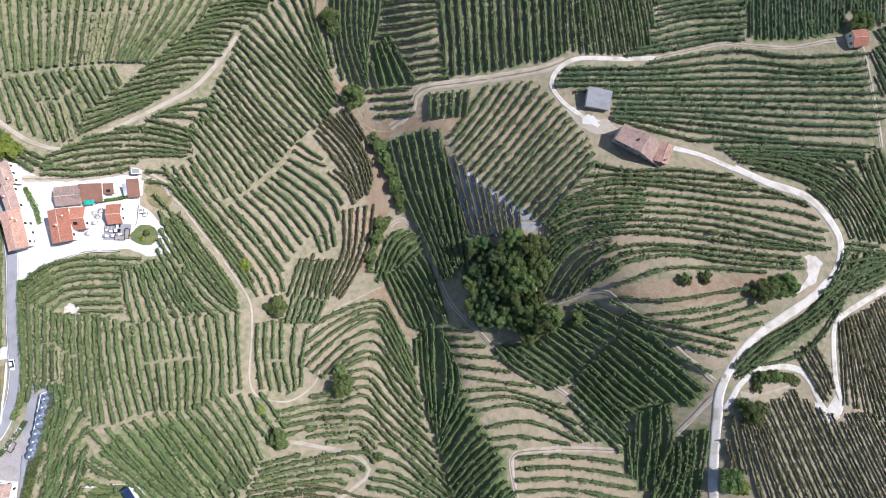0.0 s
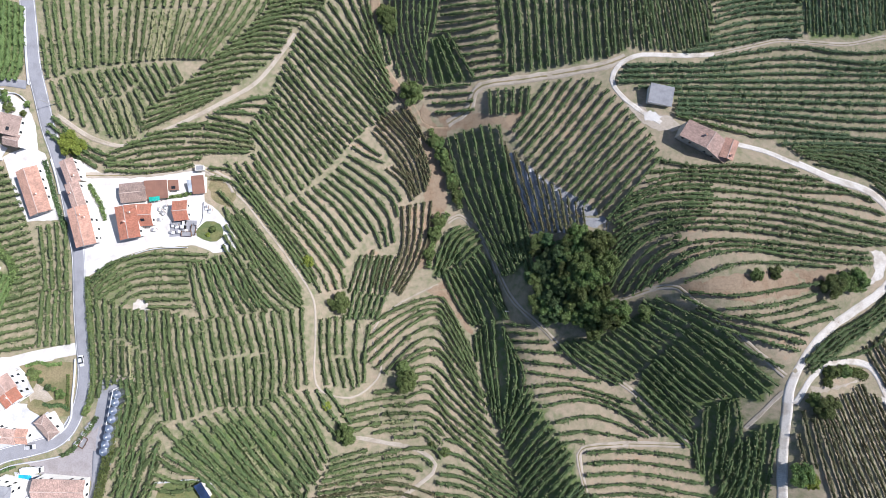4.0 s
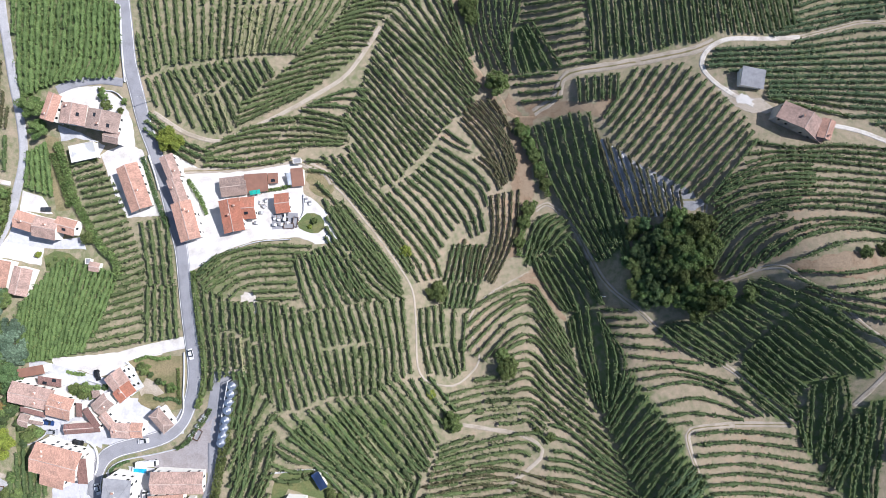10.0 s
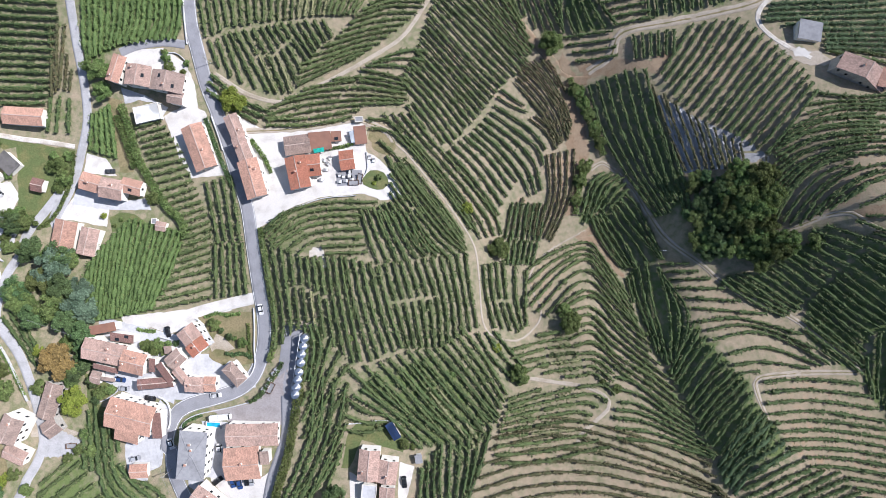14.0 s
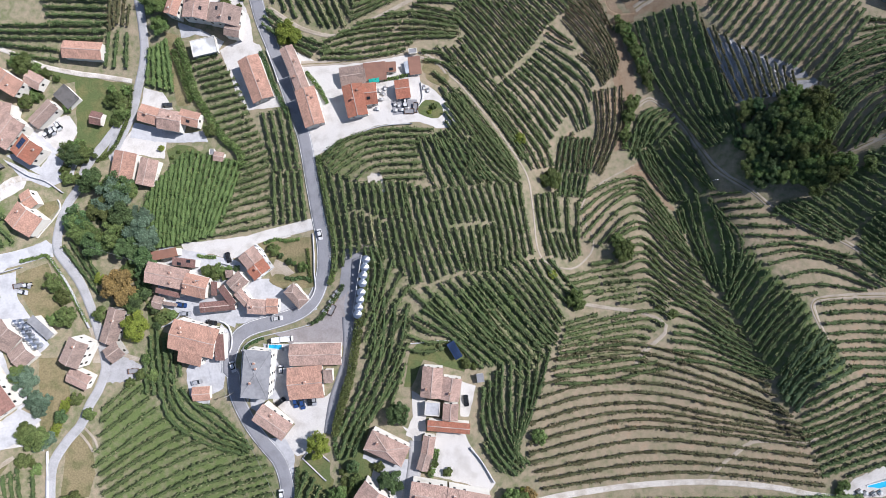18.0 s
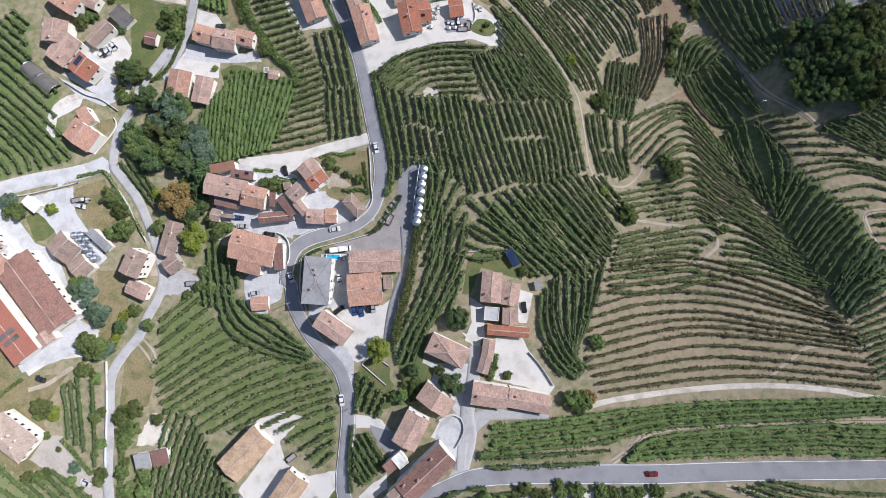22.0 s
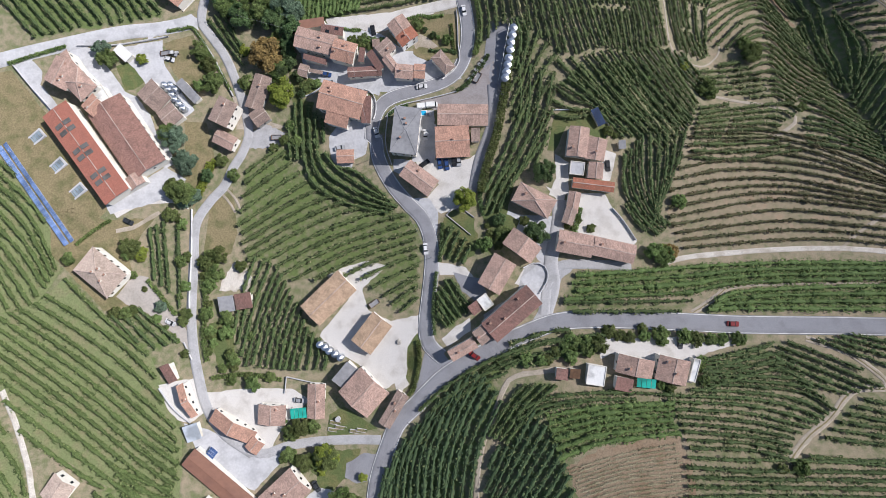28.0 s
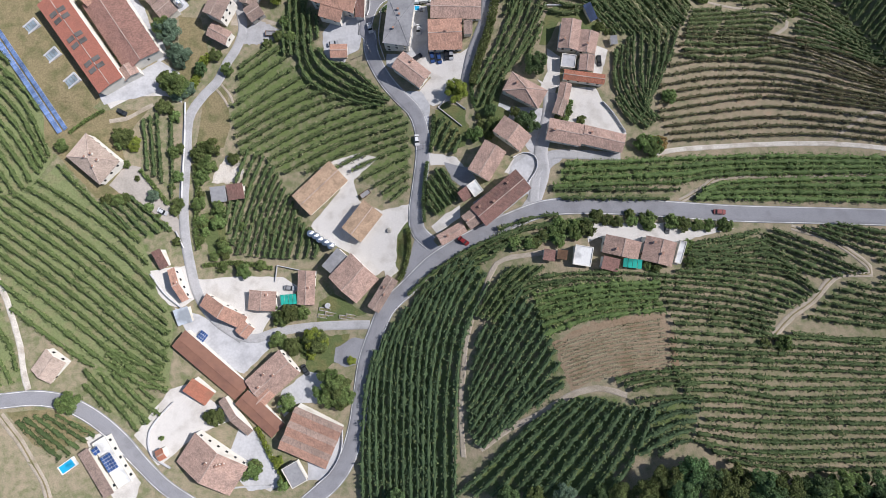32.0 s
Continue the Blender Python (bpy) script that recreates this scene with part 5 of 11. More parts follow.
vineyard("brown", "vine", [1, 1, 5, 1], [[(-17.9, -184.8), (-9, -185.7), (-1, -186.2), (7, -186.7), (21.9, -187.6)], [(-20, -186.9), (-8.1, -188), (3.3, -188.7), (21.8, -189.8)], [(-30.6, -186.9), (-16.3, -189.6), (21.6, -192.1)], [(-46.9, -197.8), (-34.3, -199.4), (-18.3, -201.1), (19.2, -203.6)], [(-54.1, -202.9), (-36, -204.6), (-19.4, -204.5), (18.7, -204.3)]])
vineyard("brown", "vine", [1, 1, 3, 1], [[(-17.2, -182.1), (-10.2, -183.1), (-3.6, -183.6), (2.9, -184), (9.5, -184.4), (23, -185.5)], [(-19.2, -179.1), (-10, -180.4), (-1.3, -181.1), (7.5, -181.6), (23.2, -182.6)], [(-41.1, -168.3), (-27, -173.7), (-15, -177.4), (23.4, -180.4)], [(-29.1, -166.8), (-9, -170.6), (29.9, -173.6)], [(13.7, -170), (19.2, -170.4), (24.6, -170.8), (30.1, -171.2)]])
vineyard("green", "vine_bright", [3], [[(-122.3, -146.2), (-102, -145.1), (-70.8, -143.1), (-39.9, -142.2), (-0.4, -142.9), (30.3, -143.2)], [(-126.7, -154.6), (-102.8, -153.3), (-82.5, -152.4), (-63.5, -149.2), (-1.4, -147.6), (29.3, -146.6)]])
vineyard("green", "vine_bright", [3], [[(-74.9, -156.1), (-61.9, -152.1), (-8.3, -150.3), (-2.2, -150.9), (27.4, -153.1)], [(-77.2, -158.2), (-63, -158), (-10.2, -158.6), (-4.1, -159.2), (24.9, -161.3)]])
vineyard("green", "vine", [1], [[(-127.2, -155.6), (-80.9, -155.2)], [(-124.9, -158.6), (-85.4, -158.7)]])
vineyard("mix", "vine", [2], [[(-155.4, -179), (-142.8, -172.1), (-123.5, -167.1), (-111.9, -166.2)], [(-141.9, -177), (-131.4, -174), (-114.1, -170)]])
vineyard("green", "vine", [1, 1, 1], [[(-170.2, -138.5), (-165.4, -127.9)], [(-167.5, -140.0), (-162.9, -130.0)], [(-164.9, -141.0), (-160.7, -132.6)], [(-162.2, -141.9), (-159.1, -135.5)]])
vineyard("green", "vine", [2, 2, 1], [[(-171.7, -158.2), (-170.1, -161.7), (-167.8, -164.6)], [(-171.5, -152.4), (-168, -157.8), (-164.5, -162.4)], [(-168.7, -148), (-163.9, -155.5), (-160.8, -159.7)], [(-166.6, -147.4), (-161.4, -154.8), (-159.1, -157.4)]])
vineyard("mix", "vine", [3, 1], [[(-153.8, -115.7), (-144.8, -97.7), (-140, -83.3), (-140.3, -64.3)], [(-148.9, -121.8), (-136.6, -100.1), (-130.7, -85.8), (-127.9, -71.2)], [(-142.3, -111.1), (-132.3, -97.2)]])
vineyard("dark", "vine", [1, 1, 3], [[(-229.9, -85.7), (-228.8, -101.3)], [(-227.5, -78.9), (-226.0, -102.0)], [(-224.8, -77.1), (-223.3, -100.7)], [(-216.2, -85.7), (-215.3, -94.5)]])
vineyard("tan", "vine", [2], [[(-178.3, 46.9), (-169.4, 40.7), (-156.5, 34.8)], [(-177.9, 39.3), (-166.3, 33.1)]])
vineyard("tan", "vine", [2], [[(-182.8, 52.3), (-170.7, 41.6), (-161.5, 36.6)], [(-184.5, 45.8), (-172.9, 36.9), (-163.6, 31.2)]])
vineyard("tan", "vine", [2], [[(-114.6, 58.3), (-103, 62.4), (-93.8, 62.5)], [(-120, 55.1), (-108.9, 55.4), (-96.7, 53.4)]])
vineyard("mix", "vine", [2], [[(-78.6, -56.2), (-73.4, -65.7), (-66.6, -73.5)], [(-71.7, -56.1), (-65.3, -64.6), (-61.1, -70.1)]])
vineyard("mix", "vine", [3, 4, 4, 3], [[(-241.3, -139), (-245.9, -153.5), (-248.2, -168.9)], [(-232.2, -142.4), (-237.9, -157.9), (-243, -180.2)], [(-226, -153.5), (-230.3, -166.6), (-232.4, -180.9)], [(-219.8, -165.5), (-221.5, -173), (-223.1, -181.3)], [(-213.7, -171.2), (-212.1, -177.1), (-213.3, -180.5)]])
vineyard("dark", "vine", [1, 1], [[(-177.7, -193.2), (-166.2, -183.1), (-152.5, -175.1), (-137, -169.1)], [(-173.1, -192.7), (-162.2, -184), (-148.6, -176.6), (-135.2, -172.2)], [(-165.2, -189), (-156.4, -183), (-146.7, -178.6)]])
vineyard("dark", "vine", [3], [[(-154.1, -199.6), (-146.9, -188.1), (-141.1, -182)], [(-148.5, -201.2), (-139.5, -189.9), (-131.4, -182.2)]])
vineyard("mix", "vine", [2, 1], [[(-111.5, -216.9), (-103, -214.6), (-91.9, -213.5)], [(-106.8, -219.5), (-98.4, -217.6), (-86.6, -217.4)], [(-106.4, -223), (-98.9, -221.4), (-87.2, -220.8)]])
vineyard("tan", "vine", [1], [[(69.1, 52.1), (83, 48.3), (100.4, 43.6)], [(71.7, 53.9), (83.5, 51.6), (101.6, 47.6)]])
vineyard("tan", "vine", [3], [[(113.1, 38.7), (138.6, 38.5), (170.5, 37.3)], [(116.9, 34.5), (136.6, 31.7), (154.3, 24.6)]])
vineyard("mix", "vine", [1, 4, 1, 1, 1, 1], [[(155.9, 2.2), (160.7, 1.8), (165.1, 1.4), (169.5, 1)], [(154.1, 0.2), (165.3, -0.9), (190.6, -2.9)], [(135.9, -21.5), (152.4, -12.6), (170.5, -6.4), (193.5, -2.5)], [(161.9, -10.6), (169, -8.5), (174.9, -7.1), (180.8, -6.1), (193.7, -4.3)], [(160.4, -12.7), (168.3, -10.4), (172.9, -9.2), (177.5, -8.2), (182.2, -7.5), (187.4, -6.8)], [(158.4, -14.8), (164.2, -13.3), (167.5, -12.3), (170.8, -11.4), (174.2, -10.5), (177.6, -9.8), (181, -9.3)], [(157.8, -16.4), (162.7, -15.4), (164.2, -15), (165.7, -14.5), (167.2, -14.1), (168.7, -13.6), (170.2, -13.2)]])
vineyard("mix", "vine_deep", [1, 2, 1, 1, 1, 1, 1, 1], [[(185.3, 74.4), (187.6, 64.8)], [(185.8, 85.7), (191.5, 62.2)], [(190.2, 88.5), (201.1, 63)], [(190.3, 96.1), (204, 64.2)], [(193.2, 97.3), (206.9, 65.4)], [(196.1, 98.5), (209.8, 66.6)], [(199, 99.7), (212.7, 67.8)], [(201.9, 100.9), (215.6, 69)], [(204.8, 102.1), (218.5, 70.2)]])
vineyard("tan", "vine", [5], [[(-115.2, -7.1), (-112, -17), (-109.3, -23.6)], [(-102.4, -8.5), (-97.2, -18.6), (-92.3, -24.3)]])
vineyard("green", "vine", [1], [[(-158.8, -12.1), (-152.2, -6.9), (-145.6, -4.5)], [(-159.3, -13.6), (-155.3, -12.3)]])
vineyard("green", "vine_wide", [2], [[(-285.7, -211.7), (-273.8, -217.6), (-264.1, -220.7)], [(-281.2, -217.5), (-271, -225.3), (-261.4, -227.4)]])
vineyard("green", "vine_wide", [2], [[(-273, -202.1), (-263.6, -208.1)], [(-275, -208), (-262.5, -217.8)]])
vineyard("mix", "vine", [2], [[(-143.0, -48.9), (-141.9, -57.1), (-143.0, -69.2)], [(-138.9, -48.7), (-136.7, -57.3), (-139.8, -69.3)]])
vineyard("mix", "vine", [3], [[(-83, -174.9), (-70.8, -172.5), (-58.5, -170.3)], [(-83.9, -183.5), (-70.6, -180), (-56.3, -177.1)]])
vineyard("mix", "vine", [1], [[(-146.6, -169.9), (-135, -166), (-125.4, -164.4)], [(-145.7, -172.1), (-135.1, -168.8), (-124.7, -167.4)]])
vineyard("dark", "vine", [3, 2, 2, 2, 2, 1, 1], [[(20.6, -39.5), (29.3, -47.4), (43.3, -55.1)], [(28.2, -37.2), (40.2, -45.6), (49.6, -52.4)], [(37.4, -35.5), (46.2, -42.2), (52.3, -47.3)], [(42.2, -31.6), (50.1, -37.3), (55.9, -41.8)], [(45.2, -28.1), (53, -33.6), (58.8, -37.3)], [(51.3, -25.6), (56.4, -28.3), (63, -32.2)], [(49.6, -21.3), (56.2, -24.7), (59.6, -26.6), (63, -28.6)], [(53.2, -19.8), (56.3, -21.3), (58.5, -22.5), (60.7, -23.7), (62.8, -24.9)]])
vineyard("dark", "vine", [1, 3, 3, 3, 2, 2, 1], [[(54.4, -67.8), (56.3, -69.6), (58.3, -71.3), (60.2, -73.1)], [(49.7, -59.8), (59.7, -69), (68.5, -77.2)], [(51.8, -50.1), (62.3, -60.5), (69.9, -68.7)], [(55.5, -43.9), (65.1, -53.2), (73.4, -59.2)], [(59.7, -37.8), (71.1, -48), (80.4, -56.1)], [(63.9, -33.3), (77, -44.1), (90.3, -56.7)], [(64.2, -28.4), (77.4, -37.4), (94, -50.6)], [(63.1, -24.5), (72.3, -29.4), (78.2, -33.5)]])
vineyard("dark", "vine", [1, 1, 1, 1], [[(70.3, -70.8), (70.6, -80.3), (70.8, -86.3)], [(73.5, -60.7), (73.5, -75.9), (72.6, -86.9)], [(76.7, -58.8), (77.5, -70.9), (75.5, -91.8)], [(79.8, -57.3), (80, -70.6), (78.5, -88.7)], [(82.4, -56.6), (84.1, -70), (79, -86.8)]])
vineyard("dark", "vine", [1, 1, 2, 1], [[(82.3, -79.9), (81.5, -83.5), (80.5, -87), (79.1, -90.5), (77.7, -93.8), (76.2, -97.2)], [(84.5, -73), (84.6, -79.6), (83.2, -86), (80.9, -92.1), (78.3, -98.1)], [(86.6, -70.8), (87, -78.3), (85.3, -87), (79.8, -100.4)], [(91.1, -64.8), (91.1, -77.8), (88.1, -105.2)], [(95.1, -64.3), (94.5, -75.2), (90.9, -104.7)]])
vineyard("dark", "vine", [1, 2, 2], [[(-28.9, -9.9), (-26.5, -2.6), (-23.4, 4.5), (-17.4, 9.1)], [(-28, -14), (-21.7, 3), (-14.2, 8.4)], [(-22.9, -9.1), (-15.6, 2.5), (-9.5, 5.8)], [(-17.1, -7.4), (-8.6, 0.4)]])
vineyard("dark", "vine", [3, 2, 2], [[(-25.1, -11.3), (-19.7, -24.2), (-12.8, -34.3)], [(-19.3, -8.9), (-11.1, -23), (-7.2, -34.5)], [(-14.3, -6.1), (0.8, -31.1)], [(-11, -0.8), (-5.5, -9.4), (1.8, -31.2)]])
vineyard("dark", "vine", [1, 2, 1, 2], [[(-11.7, -38.2), (-11.5, -40.9), (-11.3, -43.5), (-11.1, -46.1), (-10.8, -48.8)], [(-9.7, -35.7), (-8.2, -51.8), (-5.9, -63.4), (-5.5, -69.4)], [(-4.1, -31.7), (-3.7, -49.2), (-2.2, -73.6)], [(-0.3, -34), (1.2, -50.7), (-1.4, -71.7)], [(1.7, -39.1), (6.8, -52), (2.7, -66)]])
vineyard("dark", "vine", [2, 2, 2, 3, 2, 4], [[(-2.2, -75.9), (2.7, -66), (8.6, -55.2)], [(-1.2, -79.9), (5.2, -70.2), (10.9, -60.8)], [(1.6, -85.5), (9.5, -74.2), (15.3, -66.7)], [(2.7, -90.4), (10.8, -79.8), (17.9, -72.8)], [(4.9, -97.8), (13.8, -86), (22.7, -77)], [(8.9, -102.9), (19.1, -88.4), (23.8, -84.8)], [(21.4, -100.6), (29, -93.2)]])
vineyard("dark", "vine", [1, 1, 1], [[(-4.3, 25.3), (0.8, 6), (4, -6.2)], [(-0.2, 25), (3.8, 6), (6.1, -6.2)], [(3.4, 24.8), (7.6, 2.1), (8.5, -12.5)], [(6.4, 18), (9.6, 2.5), (10.6, -14)]])
vineyard("net", "vine_dry", [3, 4, 2], [[(0.6, 43.3), (5.6, 23.7), (10.9, 4.7)], [(12.3, 30.7), (15.1, 18.4), (17.6, 5)], [(24.4, 19.2), (25.7, 4.8)], [(30, 15.1), (30.6, 6.5)]])
vineyard("tan", "vine", [3, 3], [[(-64.3, -19.4), (-61.9, -11.1), (-60, -4)], [(-56.5, -20.8), (-54.8, -11.3), (-52.8, -4.1)], [(-49.3, -21), (-46.8, -11.5), (-45, -4.2)]])
vineyard("hay", "swath", [6, 5], [[(-128.6, -207.7), (-115.3, -203.1), (-104.7, -200.6), (-95.3, -199.2)], [(-126.3, -214.1), (-112.5, -209.2), (-93.3, -206.6)], [(-123.6, -219.6), (-111.3, -215.3), (-93.2, -212.1)]])
vineyard("brown", "vine", [2, 2, 3, 3, 1], [[(15.8, -110.1), (25.1, -104.2), (36.4, -100.9)], [(11.9, -117.1), (26.9, -111), (39.8, -108.2)], [(10, -122.4), (26.3, -118), (51.7, -109.7)], [(14.8, -129), (31.5, -124), (57.2, -116.7)], [(14.8, -136.4), (33.5, -131.8), (48.1, -128.8)], [(23.7, -137), (29.7, -135.5), (35.7, -134.1), (48.6, -131.5)]])
vineyard("dark", "vine_deep", [2, 2], [[(7.8, -107.3), (16.5, -94.5), (25.9, -88.1)], [(8.3, -111.9), (18.5, -100.2), (30, -94.1)], [(10, -115.4), (20, -106), (32, -101.5)]])
vineyard("tan", "vine_dry", [2], [[(129.1, -37.2), (137.9, -50.1), (142.3, -56.5)], [(135.3, -33.9), (142.9, -46.2), (144.8, -52.1)]])
vineyard("pale", "vine_pale", [1], [[(-160.4, 30.3), (-147.5, 29.6), (-133.8, 30.8), (-125.2, 32.8)], [(-161, 33.5), (-147.6, 32.3), (-133.9, 33.8), (-122, 35.9)]])

vineyard("mix", "vine", [1, 1, 1, 1], [[(-290.5, 48.6), (-249.3, 48.3)], [(-290.6, 46.2), (-250, 45.3)], [(-290.8, 43.5), (-251.1, 42.4)], [(-290.9, 40.9), (-267.8, 38.2)], [(-286.1, 37), (-268.1, 34.2)]])
vineyard("mix", "vine", [1, 1], [[(-247.3, 44.8), (-249.8, 31.1)], [(-243.7, 45.5), (-246.4, 30.5)], [(-239.9, 44.4), (-241.4, 29.9)]])
vineyard("tan", "vine_pale", [1], [[(-111.7, 15.2), (-107.5, 8.3), (-102.7, 0.1), (-97.7, -8.9)], [(-114.6, 21.8), (-108.2, 15.2), (-101.5, 6.0), (-95.0, -5.0)]])
vineyard("tan", "vine_pale", [1], [[(-119.2, 31.4), (-110.9, 30.4), (-105.0, 25.6)], [(-117.9, 27.6), (-110.3, 25.8), (-105.3, 21.5)]])
vineyard("dark", "vine", [1, 1], [[(-144.7, -105.9), (-149.6, -113.4), (-153.4, -122.2)], [(-142.0, -105.6), (-146.9, -113.5), (-151.8, -124.2)], [(-141.1, -108.1), (-144.9, -114.4), (-148.9, -123.5)]])

ground_sheet()

# ---- roads, tracks, yards and lawns ----
strip("road", [(-191.9, 100.4), (-190.9, 86.8), (-190.1, 73.2), (-187.5, 59.6), (-185, 48), (-181.2, 37.4), (-176.4, 23.1), (-171.8, 8.8), (-167.2, -4), (-163.7, -22.6), (-161.6, -34.7), (-159.3, -48.2), (-159.8, -59.1), (-162.9, -67.4), (-168.4, -72.0), (-177.4, -74.9), (-186.4, -77.1), (-192.0, -79.9), (-195.4, -85.4), (-196.9, -92.5), (-195.1, -93.2), (-193.8, -101.9), (-188.7, -111.7), (-182.6, -119.1), (-176.7, -125.4), (-173.8, -133.5), (-173.4, -143.3), (-174.6, -154.9), (-175.6, -164.4), (-174.4, -170.9), (-169.8, -174.9)], 5.6, M["asphalt"], 0.14, "grey asphalt village road with pale edges", category="road", edges=True)
strip("road", [(47.2, -165.8), (22.9, -165.3), (3.2, -164.9), (-10.8, -164.6), (-33.6, -164.1), (-63.4, -163.6), (-83.5, -162.6), (-103.3, -161.6), (-119, -161.4), (-130.7, -162.6), (-142.6, -167.1), (-152.4, -171.7), (-162.3, -177.3), (-170.2, -182.8), (-178.2, -191), (-185.3, -198.1), (-189.2, -207.2), (-192.4, -217.1), (-193.7, -226.8), (-194.9, -238.2), (-197.8, -249.3), (-202.8, -257.5), (-209.8, -264.2), (-220.8, -274.2)], 6.2, M["asphalt"], 0.14, "grey asphalt road that bends round the vineyard hill", category="road", edges=True)
strip("lane", [(-191.4, -204.3), (-202.9, -204.9), (-215.6, -206), (-226, -207.8), (-234.1, -210.3), (-241.3, -208.7)], 3.2, M["lane"], 0.13, "narrow grey asphalt lane", category="lane")
strip("lane", [(-238.2, -210.3), (-248.9, -203.3), (-255.9, -194.2), (-259.8, -183.9), (-262.8, -173.3), (-264.8, -160.3), (-265.3, -142.5), (-265.2, -126.8), (-260.2, -117.6), (-254.9, -111.5), (-251.7, -104), (-248.5, -98.7), (-246.0, -90.0), (-248.6, -78.7), (-252.2, -68.4), (-257.1, -57.9), (-263.2, -49.5), (-267.2, -43.5), (-266.9, -34), (-264.5, -25.6), (-260.4, -18.3), (-258.5, -10.4), (-251.8, -1.2), (-244.9, 7.2), (-249.6, -7.6), (-243.8, 3.7), (-239.9, 12.9), (-237.4, 22), (-234.4, 33.4), (-233.8, 42.5), (-234.4, 53.8), (-235.5, 64.9), (-236.1, 75.8), (-236.7, 86.7), (-237.2, 97.5)], 3.6, M["lane"], 0.13, "narrow grey lane between the houses", category="lane")
strip("lane", [(-372.1, -72.9), (-355.3, -67.6), (-339.6, -62.9), (-328.1, -58.9), (-299.6, -50), (-283.4, -47.1), (-270, -43.4)], 6, M["concrete"], 0.12, "wide pale concrete lane", category="lane")
strip("road", [(-326.6, -230.3), (-315.9, -230.1), (-305.3, -229.3), (-296.1, -230.8), (-286.6, -235.3), (-276.6, -243), (-268.6, -251.5), (-261.2, -259.6), (-252.8, -265.9), (-244.3, -271.1)], 5.2, M["asphalt"], 0.14, "grey asphalt road below the green vineyard", category="road", edges=True)
strip("lane", [(-163.1, -38.8), (-171.9, -40.5), (-183.4, -42.9), (-190.1, -44.8)], 4.5, M["gravel"], 0.10, "white gravel drive with a low wall", category="lane")
strip("lane", [(-192.7, 64.6), (-201.3, 65.6), (-211.3, 64.2), (-218.3, 61.7)], 3.4, M["asphalt"], 0.14, "grey drive to the long house", category="lane")
strip("lane", [(-150.2, -74.3), (-150, -87), (-152.4, -95.2), (-155.5, -103.4), (-157.2, -111.6), (-157.8, -115.7)], 4, M["asphalt"], 0.14, "grey service lane beside the hedge", category="lane")
strip("lane", [(-126.3, -118.9), (-127.1, -126.8), (-128.8, -134.5), (-130.7, -142), (-130.2, -149.5), (-133.8, -160.2)], 5, M["lane"], 0.13, "pale concrete lane between the houses", category="lane")
strip("lane", [(-133.8, -160.2), (-132.1, -149.4), (-127.8, -143.1), (-117.8, -142.5), (-101.9, -143.3)], 3.4, M["lane"], 0.13, "pale lane along the row of houses", category="lane")
strip("track", [(114, 31.6), (126, 25.4), (139.1, 21), (146.7, 13.7), (151.9, 3.5), (148.5, -7.9), (137, -17.5), (124.6, -24.5), (110.1, -33.1), (101.9, -41.7), (98.1, -49.8), (97.9, -62.5), (97.8, -77.5), (97.9, -90.3), (97.6, -106)], 3.3, M["track"], 0.09, "white gravel farm road round the hill", category="track", wobble=0.08)
strip("track", [(180.7, 42.1), (182.5, 83.4), (179.5, 90.2), (169.2, 91), (151.2, 87.4), (136.5, 88.1), (121.6, 89), (105.9, 85.3), (90.1, 81)], 1.9, M["dirt"], 0.085, "pale worn farm track along the ridge", category="track", wobble=0.15)
strip("track", [(90.1, 81), (74.9, 79.6), (60.1, 79.4), (52.9, 78), (46.9, 73.8), (44.5, 67.7), (47.7, 61.6), (54.2, 55.3), (62.7, 49.1)], 2, M["track"], 0.09, "white gravel farm road along the ridge", category="track", wobble=0.1)
strip("track", [(91, 40.1), (101.8, 37), (113.8, 31.1)], 2.3, M["track"], 0.09, "white gravel road beside the barn", category="track", wobble=0.1)
strip("track", [(190.2, -8.9), (173.3, -15.3), (158.6, -21.3), (147.2, -27.3), (145.7, -37.7), (146.9, -50.4), (149.2, -57.9), (145.3, -62.9), (140.5, -58.4), (134.5, -47.7), (128.5, -43.7), (114.6, -42.7), (105.2, -47.8), (99.9, -57)], 2.3, M["track"], 0.09, "white gravel track with a hairpin bend", category="track", wobble=0.08)
strip("track", [(-181.5, 52.8), (-168.3, 43.8), (-154.8, 40.4), (-146.4, 44.1), (-131.5, 51.5), (-114.6, 61.8), (-104.2, 69.9), (-96.3, 82.1), (-90.2, 93.2)], 1.8, M["dirt"], 0.07, "pale dirt track along the slope", category="track", wobble=0.12)
strip("track", [(-121.7, 29.3), (-114.6, 26.2), (-109.0, 21.4), (-103.3, 15.6), (-94.4, 4.1), (-87.9, -4.9), (-80.2, -16.9), (-77.3, -24.6), (-76.5, -35.9), (-75.1, -55.2), (-63.9, -61), (-56, -58.3), (-50.8, -50.8), (-54.7, -39.5), (-53.1, -32.9), (-44.4, -25.1), (-27.6, -17)], 0.7, M["dirt"], 0.07, "pale dirt track down through the vines", category="track", wobble=0.12)
strip("track", [(-55, 121.1), (-57.3, 92.3), (-51.8, 79), (-41.1, 63), (-33.7, 51.8), (-23.4, 50)], 4.5, M["soil"], 0.06, "brown earth track on the crest", category="track", wobble=0.2)
strip("track", [(-23.3, 53.6), (-14.4, 58.7), (-9.4, 67.9), (10.9, 70.3), (38.9, 74), (50.6, 78)], 3.6, M["dirt"], 0.07, "pale dirt track between the plots", category="track", wobble=0.15)
